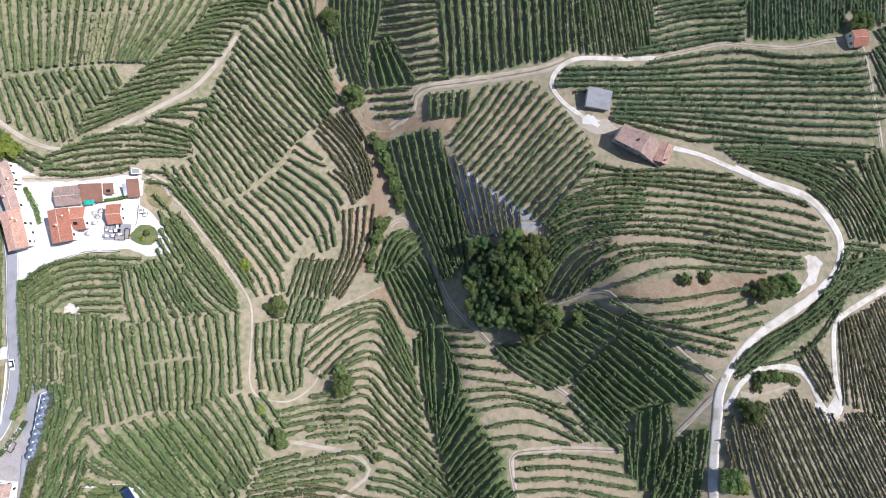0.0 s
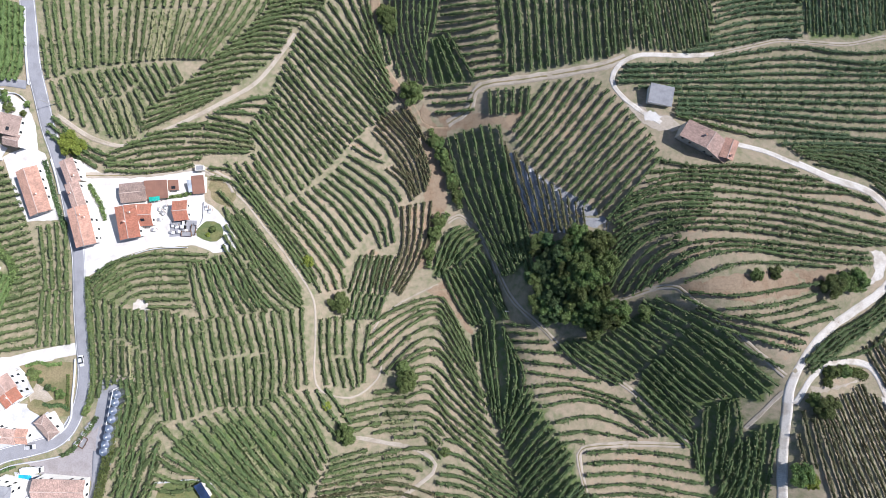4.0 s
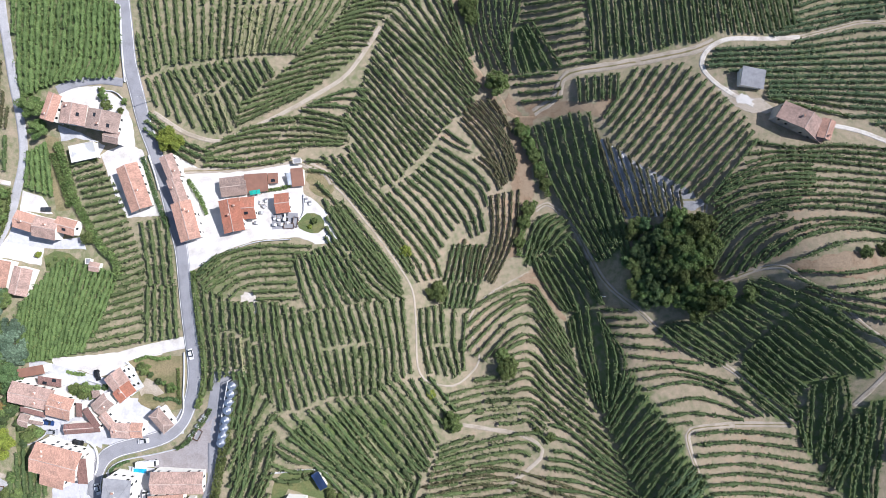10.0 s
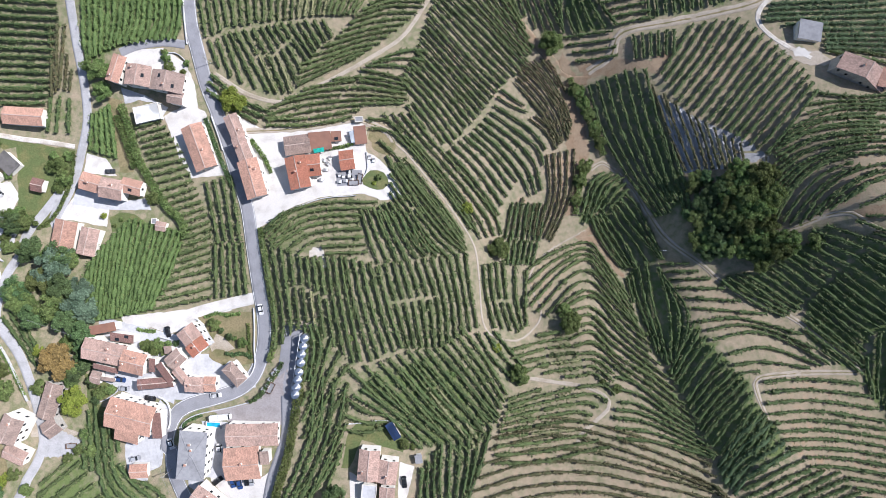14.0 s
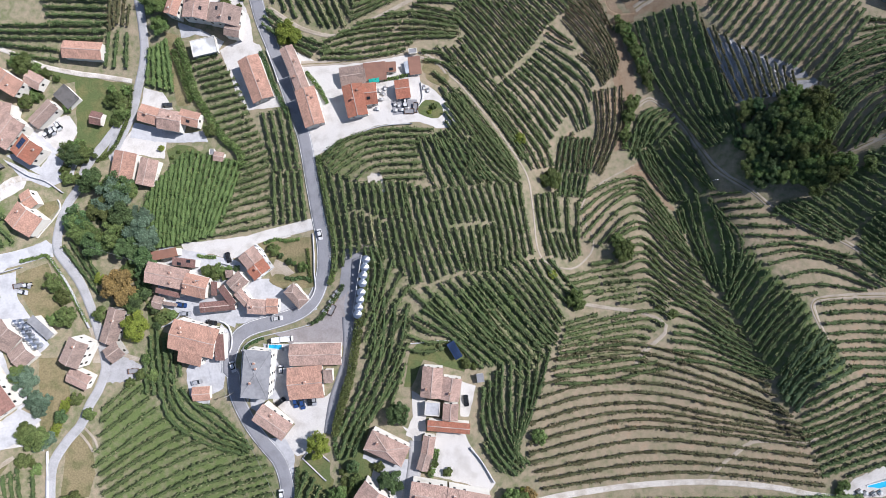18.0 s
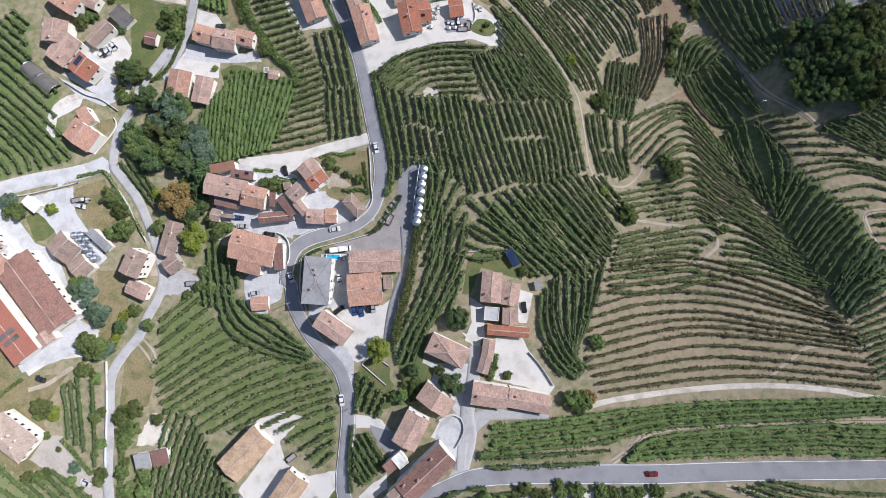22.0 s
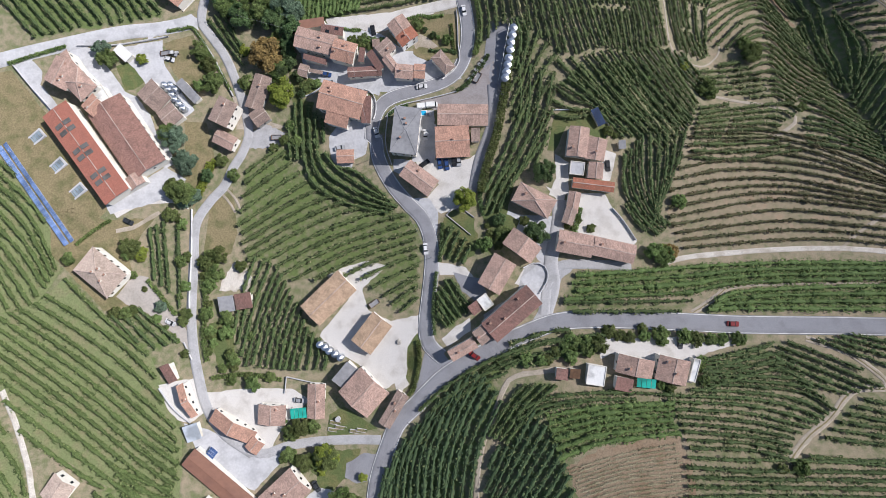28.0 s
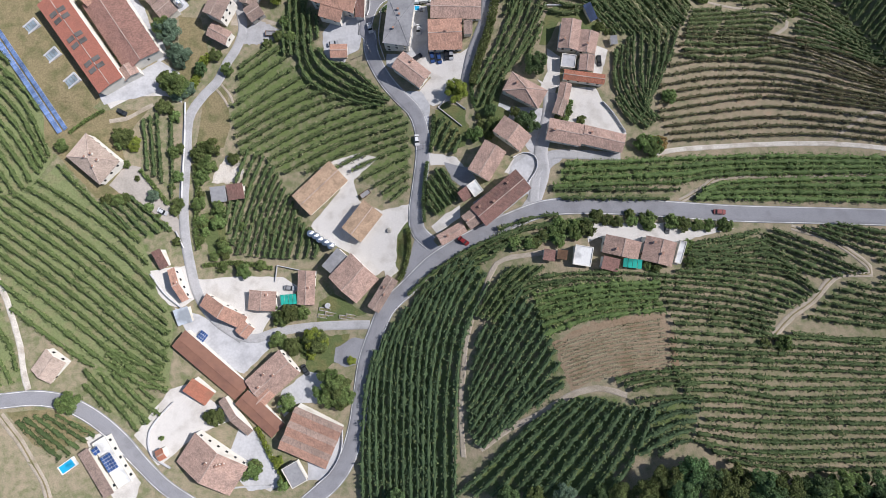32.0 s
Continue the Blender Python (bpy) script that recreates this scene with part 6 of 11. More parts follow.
strip("track", [(-23.4, 10.2), (-17.2, 12.7), (-8.3, 2.7), (-2.1, -11.7), (3.7, -23.1), (15, -33.9), (26, -44.5), (45.5, -55), (57.9, -66.1), (70.2, -76.3)], 1.9, M["dirt"], 0.07, "dirt track up the valley", category="track", wobble=0.15)
strip("track", [(38.9, 9.1), (37.6, -2), (36.5, -21.8), (57.1, -15.3), (63.8, -20), (73.1, -26.8), (83.2, -35.8), (96, -46.7)], 2, M["dirt"], 0.07, "dirt track on the hillside", category="track", wobble=0.2)
strip("track", [(-64.7, -74), (-49.1, -77.2), (-36, -79.6), (-28.2, -85.6), (-40.4, -94.6), (-43, -98.2)], 1.4, M["dirt"], 0.07, "pale dirt path on the spur", category="track", wobble=0.2)
strip("track", [(-89.6, -142), (-81.2, -140.2), (-64.6, -138.6), (-42, -137.3), (-20.3, -137.5), (-1.1, -139.7), (11.7, -142.5), (27.7, -144.8), (41.7, -146.2)], 1.9, M["track"], 0.09, "pale dirt track above the road", category="track", wobble=0.1)
strip("track", [(-82.3, -159.5), (-73.5, -154.7), (-66.7, -150.6), (-50.5, -149.5), (-22.9, -149.2), (9.6, -149.9), (39.8, -151.3)], 2, M["dirt"], 0.07, "pale dirt path through the green plot", category="track", wobble=0.15)
strip("track", [(-44.3, -168.3), (-31.7, -172.7), (-22.2, -180.4), (-21.3, -184.1), (-32.9, -184.8), (-42.7, -192.6), (-51.9, -197.9), (-60.5, -204.7)], 2.2, M["dirt"], 0.07, "pale dirt track between vine rows", category="track", wobble=0.15)
strip("track", [(-123.9, -177.4), (-135.2, -178.5), (-144.8, -180.5), (-148.6, -184.4), (-151.6, -192.1), (-156.3, -203.6), (-158.2, -216.6), (-159.1, -229.3), (-158.1, -244.8)], 1.8, M["dirt"], 0.07, "narrow dirt path along the dark vineyard", category="track", wobble=0.2)
strip("track", [(-152.7, -241.6), (-143.9, -234.5), (-133.4, -228.3), (-124.8, -222.6), (-116.4, -220), (-108.3, -221.5)], 1.8, M["dirt"], 0.07, "narrow dirt path across the slope", category="track", wobble=0.2)
strip("track", [(-326, -186.2), (-319.3, -198.1), (-313.1, -211.6), (-310, -221), (-307.6, -226.6)], 2, M["track"], 0.09, "white gravel farm lane", category="track", wobble=0.1)
strip("track", [(-315, -234.6), (-306.2, -244.5), (-299.2, -255.7), (-296.6, -265.4)], 2.4, M["dirt"], 0.07, "pale dirt drive", category="track", wobble=0.1)
strip("track", [(27, -91), (25.4, -81.7), (27.8, -76.7), (46.4, -76.1), (66.9, -76.8)], 2, M["dirt"], 0.07, "pale dirt path by the tan plot", category="track", wobble=0.2)
strip("track", [(-273.7, -15.2), (-280.1, -14.2), (-285.4, -15.2), (-289.8, -18.6), (-291.7, -24.1), (-290.3, -30.1)], 2.6, M["track"], 0.09, "white gravel drive round the villa", category="track", wobble=0.1)
strip("ground_cloth", [(2.7, 38.7), (11, 5.2)], 1.45, M["concrete"], 0.12, "pale weed cloth strip between young vine rows", category="ground cloth")
strip("ground_cloth", [(6.3, 35.3), (13.3, 5.1)], 1.45, M["concrete"], 0.12, "pale weed cloth strip between young vine rows", category="ground cloth")
strip("ground_cloth", [(9.8, 32), (15.8, 5.1)], 1.45, M["concrete"], 0.12, "pale weed cloth strip between young vine rows", category="ground cloth")
strip("ground_cloth", [(13.3, 28.7), (18.2, 5)], 1.45, M["concrete"], 0.12, "pale weed cloth strip between young vine rows", category="ground cloth")
strip("ground_cloth", [(16.7, 25.4), (20.8, 4.9)], 1.45, M["concrete"], 0.12, "pale weed cloth strip between young vine rows", category="ground cloth")
strip("ground_cloth", [(20.1, 22.2), (23.2, 4.9)], 1.45, M["concrete"], 0.12, "pale weed cloth strip between young vine rows", category="ground cloth")
strip("ground_cloth", [(23.5, 19.1), (25.9, 4.9)], 1.45, M["concrete"], 0.12, "pale weed cloth strip between young vine rows", category="ground cloth")
strip("ground_cloth", [(27, 16), (28.4, 4.8)], 1.45, M["concrete"], 0.12, "pale weed cloth strip between young vine rows", category="ground cloth")
strip("track", [(-25.8, -138.1), (-18.9, -132.4), (-9.2, -126.3), (-4.1, -124.8), (7.3, -125.6), (17.6, -125.1)], 1.2, M["dirt"], 0.07, "pale trodden path down the slope", category="track", wobble=0.25)
strip("track", [(86.1, -68), (91.2, -60.1), (96, -52.4)], 1.6, M["dirt"], 0.07, "pale dirt path up to the farm road", category="track", wobble=0.2)
patch("yard", [(-171, 34), (-162.1, 28.5), (-143.2, 28.7), (-124.9, 31.6), (-121.4, 29.5), (-120.1, 17.3), (-115.6, 14.9), (-111.1, 10.1), (-107.2, 3.1), (-106.3, -2.5), (-114.3, -2.8), (-120.8, 0.1), (-124.1, -0.2), (-137.2, -0.7), (-150.5, -5.1), (-162.6, -12.6), (-164.2, -6.3), (-167.3, 5.1), (-174.3, 28.9)], M["gravel"], 0.09, "white gravel yard round the red-roofed houses", "yard")
patch("yard", [(-217.5, 62.6), (-201.5, 63.2), (-193, 57.3), (-189.4, 48.1), (-188.7, 37.6), (-193.7, 38.9), (-195.8, 44.7), (-206.4, 55.1), (-217.5, 57.7)], M["gravel"], 0.09, "white gravel forecourt", "yard")
patch("yard", [(-202.4, 35.7), (-193.6, 40), (-185.8, 37.5), (-179.8, 19.7), (-175.8, 10.2), (-191.3, 9.7), (-196.2, 18.1)], M["gravel"], 0.09, "white gravel yard beside the barn", "yard")
patch("yard", [(-239.9, 4.8), (-225.7, -0.6), (-226.3, -8.7), (-238.3, -5.8), (-247.6, -4.2)], M["gravel"], 0.09, "white concrete yard", "yard")
patch("yard", [(-235, 22), (-227, 19.4), (-222.9, 12.2), (-236.4, 13.9)], M["gravel"], 0.09, "white forecourt of the farmhouse", "yard")
patch("yard", [(-216.3, -43.9), (-196.9, -42.9), (-185.8, -42.1), (-172.5, -41.4), (-172.5, -43.2), (-183.6, -45.1), (-190.2, -49.7), (-195.6, -51.1), (-203.5, -48.6), (-212.6, -49.5)], M["gravel"], 0.09, "white gravel courtyard", "yard")
patch("yard", [(-184.7, -61.0), (-177.1, -66), (-179.3, -68.0), (-186.8, -63.0)], M["gravel"], 0.09, "white inner courtyard", "yard")
patch("yard", [(-194.8, -79.0), (-197.5, -88.8), (-198.8, -99.6), (-203.5, -101.6), (-204.6, -105.8), (-212.5, -103.4), (-213.9, -92.4), (-206.2, -83.9), (-199.1, -75.5)], M["concrete"], 0.11, "white concrete yard", "yard")
patch("yard", [(-219.5, -63.1), (-203.4, -67.4), (-203.5, -70.8), (-192.5, -72.6), (-193.7, -77.0), (-203.6, -73.4), (-213.8, -71.4), (-220.7, -66.4)], M["concrete"], 0.11, "pale concrete lane yard", "yard")
patch("yard", [(-178.5, -85.5), (-171.1, -90.2), (-171.9, -102.8), (-159.7, -103.3), (-154.3, -99.3), (-154.5, -105.5), (-157.9, -112.6), (-163.4, -121.6), (-169.8, -123.5), (-174, -120.4), (-175, -117.3), (-170.6, -112.2), (-179.1, -104.7)], M["gravel"], 0.09, "white gravel parking court", "yard")
patch("yard", [(-178.6, -79.4), (-171.2, -78.7), (-163.5, -76.9), (-159.1, -73.6), (-154.7, -69.0), (-149.7, -65.0), (-147.0, -69.4), (-147.0, -84.1), (-153.0, -84.9), (-172.6, -83.6), (-174.5, -81.9)], M["plaza"], 0.12, "worn brown-grey asphalt yard by the tanks", "yard")
# floor in the road's grey, darker than the concrete yards
patch("yard", [(-151.6, -49.0), (-143.9, -49.6), (-145, -78.8), (-150.3, -79.6), (-151.5, -69.9), (-153.7, -67.7)], M["asphalt"], 0.12, "dark grey terrace floor with an open pergola", "yard")
patch("yard", [(-118.9, -116.2), (-109.6, -116.7), (-106.9, -121.8), (-98.8, -134), (-101.2, -136.7), (-115, -132.2), (-121.9, -130.5), (-121.5, -125.1)], M["gravel"], 0.09, "white gravel courtyard behind the houses", "yard")
patch("yard", [(-131.1, -113.7), (-124.1, -117), (-126.6, -124.9), (-128, -120.8), (-127.3, -118.9)], M["gravel"], 0.09, "white gravel forecourt", "yard")
patch("yard", [(-109.4, -99.3), (-104.2, -101.6), (-107.1, -111.8), (-110.3, -111.6)], M["gravel"], 0.09, "pale paved strip", "yard")
patch("yard", [(-213.8, -146.5), (-207.1, -143.5), (-193.8, -141.8), (-199.3, -150.5), (-200.4, -157.4), (-188.5, -163), (-178.9, -160.8), (-176.8, -162.6), (-182.2, -172.2), (-182.2, -181.4), (-191.7, -188.4), (-200.3, -178.6), (-211.2, -173.2), (-214.5, -169.4), (-202.6, -155.5)], M["gravel"], 0.09, "white gravel winery yard", "yard")
patch("yard", [(-207.7, -143.6), (-197.8, -141), (-190.1, -142.9), (-199.7, -151.4), (-196, -162.3), (-185.2, -164.4), (-178.9, -161.3), (-182.9, -170.7), (-183.7, -179), (-181.5, -185), (-184.6, -187.1), (-193.3, -177), (-210.8, -175), (-215.5, -168.6), (-205, -155.7), (-202, -149.2)], M["gravel"], 0.09, "white gravel winery yard by the sheds", "yard")
patch("lawn", [(-363.4, -72.9), (-335.3, -66.8), (-330.9, -72.4), (-322, -83.4), (-297.4, -120.6), (-308.2, -134.6), (-336.4, -97.5), (-364.8, -61.6)], M["drygrass"], 0.04, "mown dry lawn with three sunken skylights", "lawn")
patch("yard", [(-297.9, -118.5), (-286.5, -112.9), (-270.5, -108.5), (-268.3, -120.4), (-274.4, -117.9), (-286.3, -119.3), (-293.9, -124)], M["gravel"], 0.09, "pale gravel drive", "yard")
patch("yard", [(-288, -148), (-284.5, -146), (-281.3, -146.7), (-279.8, -150.2), (-273.8, -157.9), (-269.5, -161.7), (-262.7, -171.2), (-262.8, -175.1), (-265.5, -172.9), (-273.2, -165.5), (-280.5, -160.1), (-288.1, -156.7), (-291.7, -153.9)], M["paver"], 0.11, "beige paved forecourt of the villa", "yard", ragged=0.1)
patch("yard", [(-256.5, -189.1), (-242.2, -187.9), (-225.2, -187.8), (-218.5, -191.8), (-228.4, -202.2), (-232.1, -209.3), (-240.4, -208.3), (-255.8, -195.2)], M["gravel"], 0.09, "white gravel courtyard", "yard")
patch("yard", [(-273.8, -186), (-261.2, -183.9), (-256.7, -196.2), (-261.3, -199.3), (-265.4, -198.3), (-269.8, -194.2)], M["gravel"], 0.09, "white forecourt", "yard")
patch("yard", [(-271.7, -242.2), (-261.9, -227.6), (-256.4, -225.8), (-237.9, -237.5), (-250.9, -242.9), (-259.5, -250), (-263.1, -252.7), (-266.7, -247.9)], M["gravel"], 0.09, "white gravel forecourt of the brown-roofed house", "yard")
patch("yard", [(-263.3, -199.3), (-253, -202.3), (-235.8, -214.3), (-239.4, -220.2), (-247.5, -218.2), (-258.3, -208.3)], M["concrete"], 0.11, "grey utility yard", "yard")
patch("yard", [(-235.9, -237.5), (-225.1, -248.6), (-219.9, -260.3), (-232.8, -262.4), (-240.6, -252.4)], M["concrete"], 0.11, "pale paved terrace", "yard")
patch("yard", [(-115.6, -167.6), (-84.3, -167.3), (-64.5, -169.1), (-82.3, -173.2), (-86.8, -181.8), (-112.2, -172.5), (-116.1, -174.4)], M["gravel"], 0.09, "pale gravel drive of the roadside house", "yard")
patch("yard", [(-287.3, -242.5), (-281.3, -241), (-268.5, -258.3), (-270.3, -263.5), (-277.4, -263)], M["gravel"], 0.09, "white terrace of the house with solar panels", "yard")
patch("yard", [(49.5, 57.5), (54, 58), (60, 53), (67.5, 52), (71, 48), (67, 45), (60, 46.5), (53.7, 50.8)], M["dirt"], 0.09, "pale trodden farmyard beside the barn", "yard", cell=1.2, ragged=0.6)
patch("yard", [(56, 54), (60, 54.5), (63.5, 51.8), (61, 49.5), (56.5, 50.5)], M["gravel"], 0.12, "white gravel heap in the farmyard", "yard", cell=1.0, ragged=0.5)
patch("yard", [(134.7, -2.9), (139.9, -2.3), (142, -6.1), (137.4, -12.4), (132.1, -15.4), (128.4, -16.3), (135.1, -10.2)], M["track"], 0.1, "pale gravel turning place", "yard", cell=1.2, ragged=0.7)
patch("lawn", [(-124.3, -85), (-111.6, -84.4), (-106.6, -91), (-108.1, -96.2), (-115.4, -93.8), (-122.6, -90.7), (-127.3, -100.5), (-130.4, -100.4), (-127.7, -88)], M["lawn"], 0.05, "green lawn round the house", "lawn")
patch("lawn", [(-165.5, -121.6), (-157.3, -125.8), (-158.6, -135.6), (-170.1, -139.4), (-169.9, -127.5)], M["lawn"], 0.05, "green garden lawn", "lawn")
patch("lawn", [(-185.8, -45.5), (-180.9, -44.2), (-174.2, -44.0), (-164.4, -43.8), (-163.7, -49.8), (-163.3, -58.7), (-162.9, -62.6), (-167.0, -63.2), (-171.1, -60.3), (-174.7, -63.6), (-180.5, -60.4), (-180.6, -57.7), (-178.3, -54.9), (-183.0, -48.2)], M["drygrass"], 0.16, "dry grass garden", "lawn")
patch("lawn", [(-262.9, 26.2), (-241.9, 23.4), (-242.2, 8.3), (-249.6, -7.6), (-262.4, -9.5)], M["lawn"], 0.05, "green garden with a shed", "lawn")
patch("lawn", [(-271.1, -85.6), (-262.7, -85.9), (-258.1, -103.7), (-266.3, -120.5), (-269.5, -111.8)], M["drygrass"], 0.04, "dry grass bank", "lawn")
patch("lawn", [(-260.1, -118.7), (-251.6, -112.7), (-249.4, -130), (-251.4, -138.3), (-261.9, -137.7)], M["drygrass"], 0.04, "dry grass patch", "lawn")
patch("lawn", [(-317, -117.3), (-297.7, -124.8), (-280.3, -123.9), (-289.4, -137.8), (-282.5, -156.4), (-295.4, -159.1), (-315.7, -137.7)], M["drygrass"], 0.04, "dry lawn of the villa", "lawn")
patch("lawn", [(-313.4, -233.7), (-299.3, -233.1), (-284.1, -240), (-295.5, -246.7), (-302.7, -244.6)], M["drygrass"], 0.04, "dry grass below the road", "lawn")
patch("lawn", [(-215.4, -210), (-198.6, -207.6), (-202.4, -217.6), (-210.7, -219.8), (-217.1, -216)], M["lawn"], 0.05, "green lawn by the lane", "lawn")
patch("field", [(-130.4, -206.8), (-116.5, -200.2), (-103.9, -197.6), (-94, -197.1), (-90.8, -204.8), (-92.2, -213), (-106, -215), (-116.2, -217.4), (-124.7, -220.9)], M["soil"], 0.05, "bare ploughed field on the hilltop", "field", ragged=0.8)
patch("field", [(-36.1, 35.4), (-29.9, 27.8), (-23.6, 24.1), (-23.5, 16.5), (-28.4, 12.7), (-30.8, 5.2), (-33.5, 22.8)], M["soil"], 0.05, "bare orange earth slope", "field", ragged=0.8)
patch("field", [(-29.6, 58.8), (-10.6, 57), (1.4, 53.5), (3.8, 58.3), (10.8, 55.7), (3.8, 47.4), (-3.3, 51.5), (-23.4, 50.5)], M["soil"], 0.05, "bare earth headland", "field", ragged=0.8)
patch("field", [(60.4, -15.1), (78.8, -9.8), (116, -9), (127.6, -10.2), (111.1, -16.1), (82.1, -20.5), (63.6, -17.9)], M["soil"], 0.05, "bare earth hilltop", "field", ragged=0.8)
patch("field", [(5.6, 36.6), (15.2, 27.9), (31.6, 17), (31.4, 8), (10.6, 4.9)], M["net"], 0.045, "pale bare soil under young vines", "field", ragged=0.5)
patch("yard", [(-316.7, -56.5), (-312.3, -55.3), (-306.5, -56.9), (-299.1, -66.5), (-294, -73.8), (-289.7, -76), (-284.4, -82.8), (-281.9, -89.1), (-276.3, -97), (-273.5, -102.6), (-277.6, -104.9), (-294.2, -82.6), (-301.5, -74.7), (-309.5, -65.1)], M["concrete"], 0.11, "pale concrete winery forecourt", "yard")
patch("yard", [(-298.3, -118.8), (-289.9, -112.8), (-277.6, -104), (-269.4, -108.8), (-275.5, -114.9), (-281.9, -118.7), (-292.4, -121), (-296.3, -122.7)], M["concrete"], 0.11, "pale concrete apron below the winery", "yard")
patch("yard", [(-296.8, -55.5), (-281.7, -52), (-280.6, -61.6), (-272.9, -73.9), (-267.5, -81), (-271, -83.9), (-276.9, -84.9), (-284.3, -75.4), (-287.2, -69.8), (-291.3, -64.3), (-297.2, -58.7)], M["concrete"], 0.11, "pale concrete parking yard by the tanks", "yard")
patch("yard", [(-334.6, -64.5), (-328.9, -62), (-324.2, -67.1), (-324.6, -72.1), (-315.7, -82.7), (-312.1, -86.7), (-316.7, -87.3), (-326.7, -74.9)], M["concrete"], 0.11, "pale paved walk behind the manor", "yard")
patch("lawn", [(-298.1, -63.7), (-292.5, -60.6), (-287.2, -69.8), (-291.1, -73.2), (-294, -73.3)], M["lawn"], 0.05, "small green lawn by the canopy", "lawn")
patch("lawn", [(-281, -52.9), (-270.2, -49), (-260.8, -72.5), (-265.8, -72.5), (-273.1, -70.4), (-278.4, -62.2)], M["drygrass"], 0.04, "dry grass paddock with low shrubs", "lawn")
patch("lawn", [(-121.4, 5.4), (-120.3, 7.7), (-118.1, 9.3), (-115.5, 9.7), (-113.1, 8.5), (-111.5, 6.1), (-111.5, 3.3), (-113.3, 1.5), (-115.9, 1.4), (-118.9, 2.6), (-120.9, 3.8)], M["lawn"], 0.15, "oval grass island in the gravel", "lawn")
patch("yard", [(-179.1, -84.4), (-171.5, -89.3), (-172.3, -104.1), (-181, -103.3), (-179.5, -96.2)], M["concrete"], 0.11, "pale concrete court of the grey house", "yard")
patch("yard", [(-184.8, -117), (-174.4, -117.7), (-170.8, -123.1), (-171.7, -135.5), (-173.6, -144.3), (-176.3, -131.5), (-180.1, -123.3)], M["concrete"], 0.11, "pale concrete forecourt on the road bend", "yard")
patch("yard", [(-187.8, -102.1), (-181, -102.5), (-185.1, -108.3), (-188, -106.5)], M["concrete"], 0.11, "pale paved corner by the road", "yard")
patch("yard", [(-225.8, -43.8), (-208.0, -47.9), (-193.4, -51.7), (-183.6, -58.8), (-178.2, -59.2), (-169.5, -63.2), (-161.9, -68.2), (-181.6, -75.8), (-208.2, -74.1), (-224.3, -67.4)], M["concrete"], 0.11, "pale paved lanes between the old houses", "yard")
patch("yard", [(-146.9, -122.1), (-140.8, -124.3), (-128.2, -124.8), (-129.3, -142.1), (-133.8, -160.2), (-141.9, -147.3), (-134.1, -141.9), (-143.1, -130.1), (-148.3, -131.9)], M["concrete"], 0.11, "pale paved lane between the hillside houses", "yard")
patch("lawn", [(-118.9, 29.6), (-112.1, 27.6), (-108.1, 20.5), (-109.6, 15.3), (-115.8, 16.8), (-119.0, 22.9)], M["drygrass"], 0.07, "terraced dry grass bank above the yard", "lawn", ragged=0.6)
patch("yard", [(-131.9, 9.6), (-121.7, 9.8), (-121.3, 3.8), (-131.2, 3.2)], M["asphalt"], 0.12, "grey concrete machine pad", "yard")
patch("yard", [(-296.4, 16.9), (-288.1, 12.9), (-275.4, 2.1), (-268.8, -4), (-272.6, -6.5), (-283.8, 1.7), (-296.3, 12.2)], M["concrete"], 0.11, "pale paved lane between the terraced houses", "yard")
patch("yard", [(-289.6, -6.2), (-280.1, -11.6), (-270.9, -15.3), (-266, -8.8), (-261.2, -5.3), (-263.6, -14.8), (-272.4, -18.6), (-283.5, -13.4)], M["concrete"], 0.11, "pale walled terrace below the terraced houses", "yard")
patch("yard", [(-222.6, -228.3), (-213.7, -221.1), (-206.3, -222.8), (-202.4, -227.3), (-210, -232.2), (-217.2, -232.4), (-221, -237), (-224.2, -233.7)], M["concrete"], 0.11, "pale paved yard beside the large house", "yard")
patch("yard", [(-244.2, -210.3), (-236.1, -210.7), (-229.9, -210.3), (-224.2, -208.6), (-227.7, -213), (-236.8, -222.6), (-241.8, -220.2)], M["concrete"], 0.11, "grey paved lane mouth by the hall", "yard")
patch("yard", [(-143.6, -149.2), (-140.5, -144.1), (-136.6, -142.5), (-132.9, -143.7), (-132.4, -147.2), (-135.4, -152.4), (-138.2, -151.2)], M["gravel"], 0.09, "white walled roof terrace on the slope", "yard")
patch("yard", [(-175.3, -160.5), (-172.5, -169), (-167.4, -175.8), (-160, -173.7), (-170.8, -181.4), (-177.5, -188.4), (-180.4, -190), (-177.3, -179.5), (-175.4, -171.9)], M["asphalt"], 0.12, "grey asphalt road junction", "road")
patch("yard", [(-132.6, -141.8), (-122.5, -140.7), (-121.4, -143.4), (-127.1, -147.4), (-129.6, -153.7), (-132.1, -160.6), (-136.1, -162.7), (-139.1, -163.7), (-133.6, -155), (-131.4, -149.5)], M["lane"], 0.115, "pale asphalt lane mouth between the houses", "lane")
patch("yard", [(-187.4, -169.4), (-180.6, -162.1), (-176.3, -159.3), (-177.7, -165.9), (-183.3, -172.5), (-184.5, -177.9), (-182.7, -185.7), (-185.3, -188.8), (-188.7, -179.9)], M["gravel"], 0.09, "white gravel forecourt by the road", "yard")
patch("lawn", [(-182.9, -173.6), (-179, -167.1), (-177.2, -167.6), (-177.6, -177.6), (-180.3, -185.9), (-181.9, -186.4), (-183.4, -178.8)], M["lawn"], 0.05, "green grass island by the road", "lawn")
patch("yard", [(-225.6, -56.0), (-203.3, -64.1), (-190.1, -68.4), (-177.2, -73.0), (-161.9, -68.2), (-162.0, -71.4), (-181.6, -76.2), (-208.2, -74.5), (-224.3, -67.4)], M["concrete"], 0.11, "pale concrete lane between the old houses", "yard")
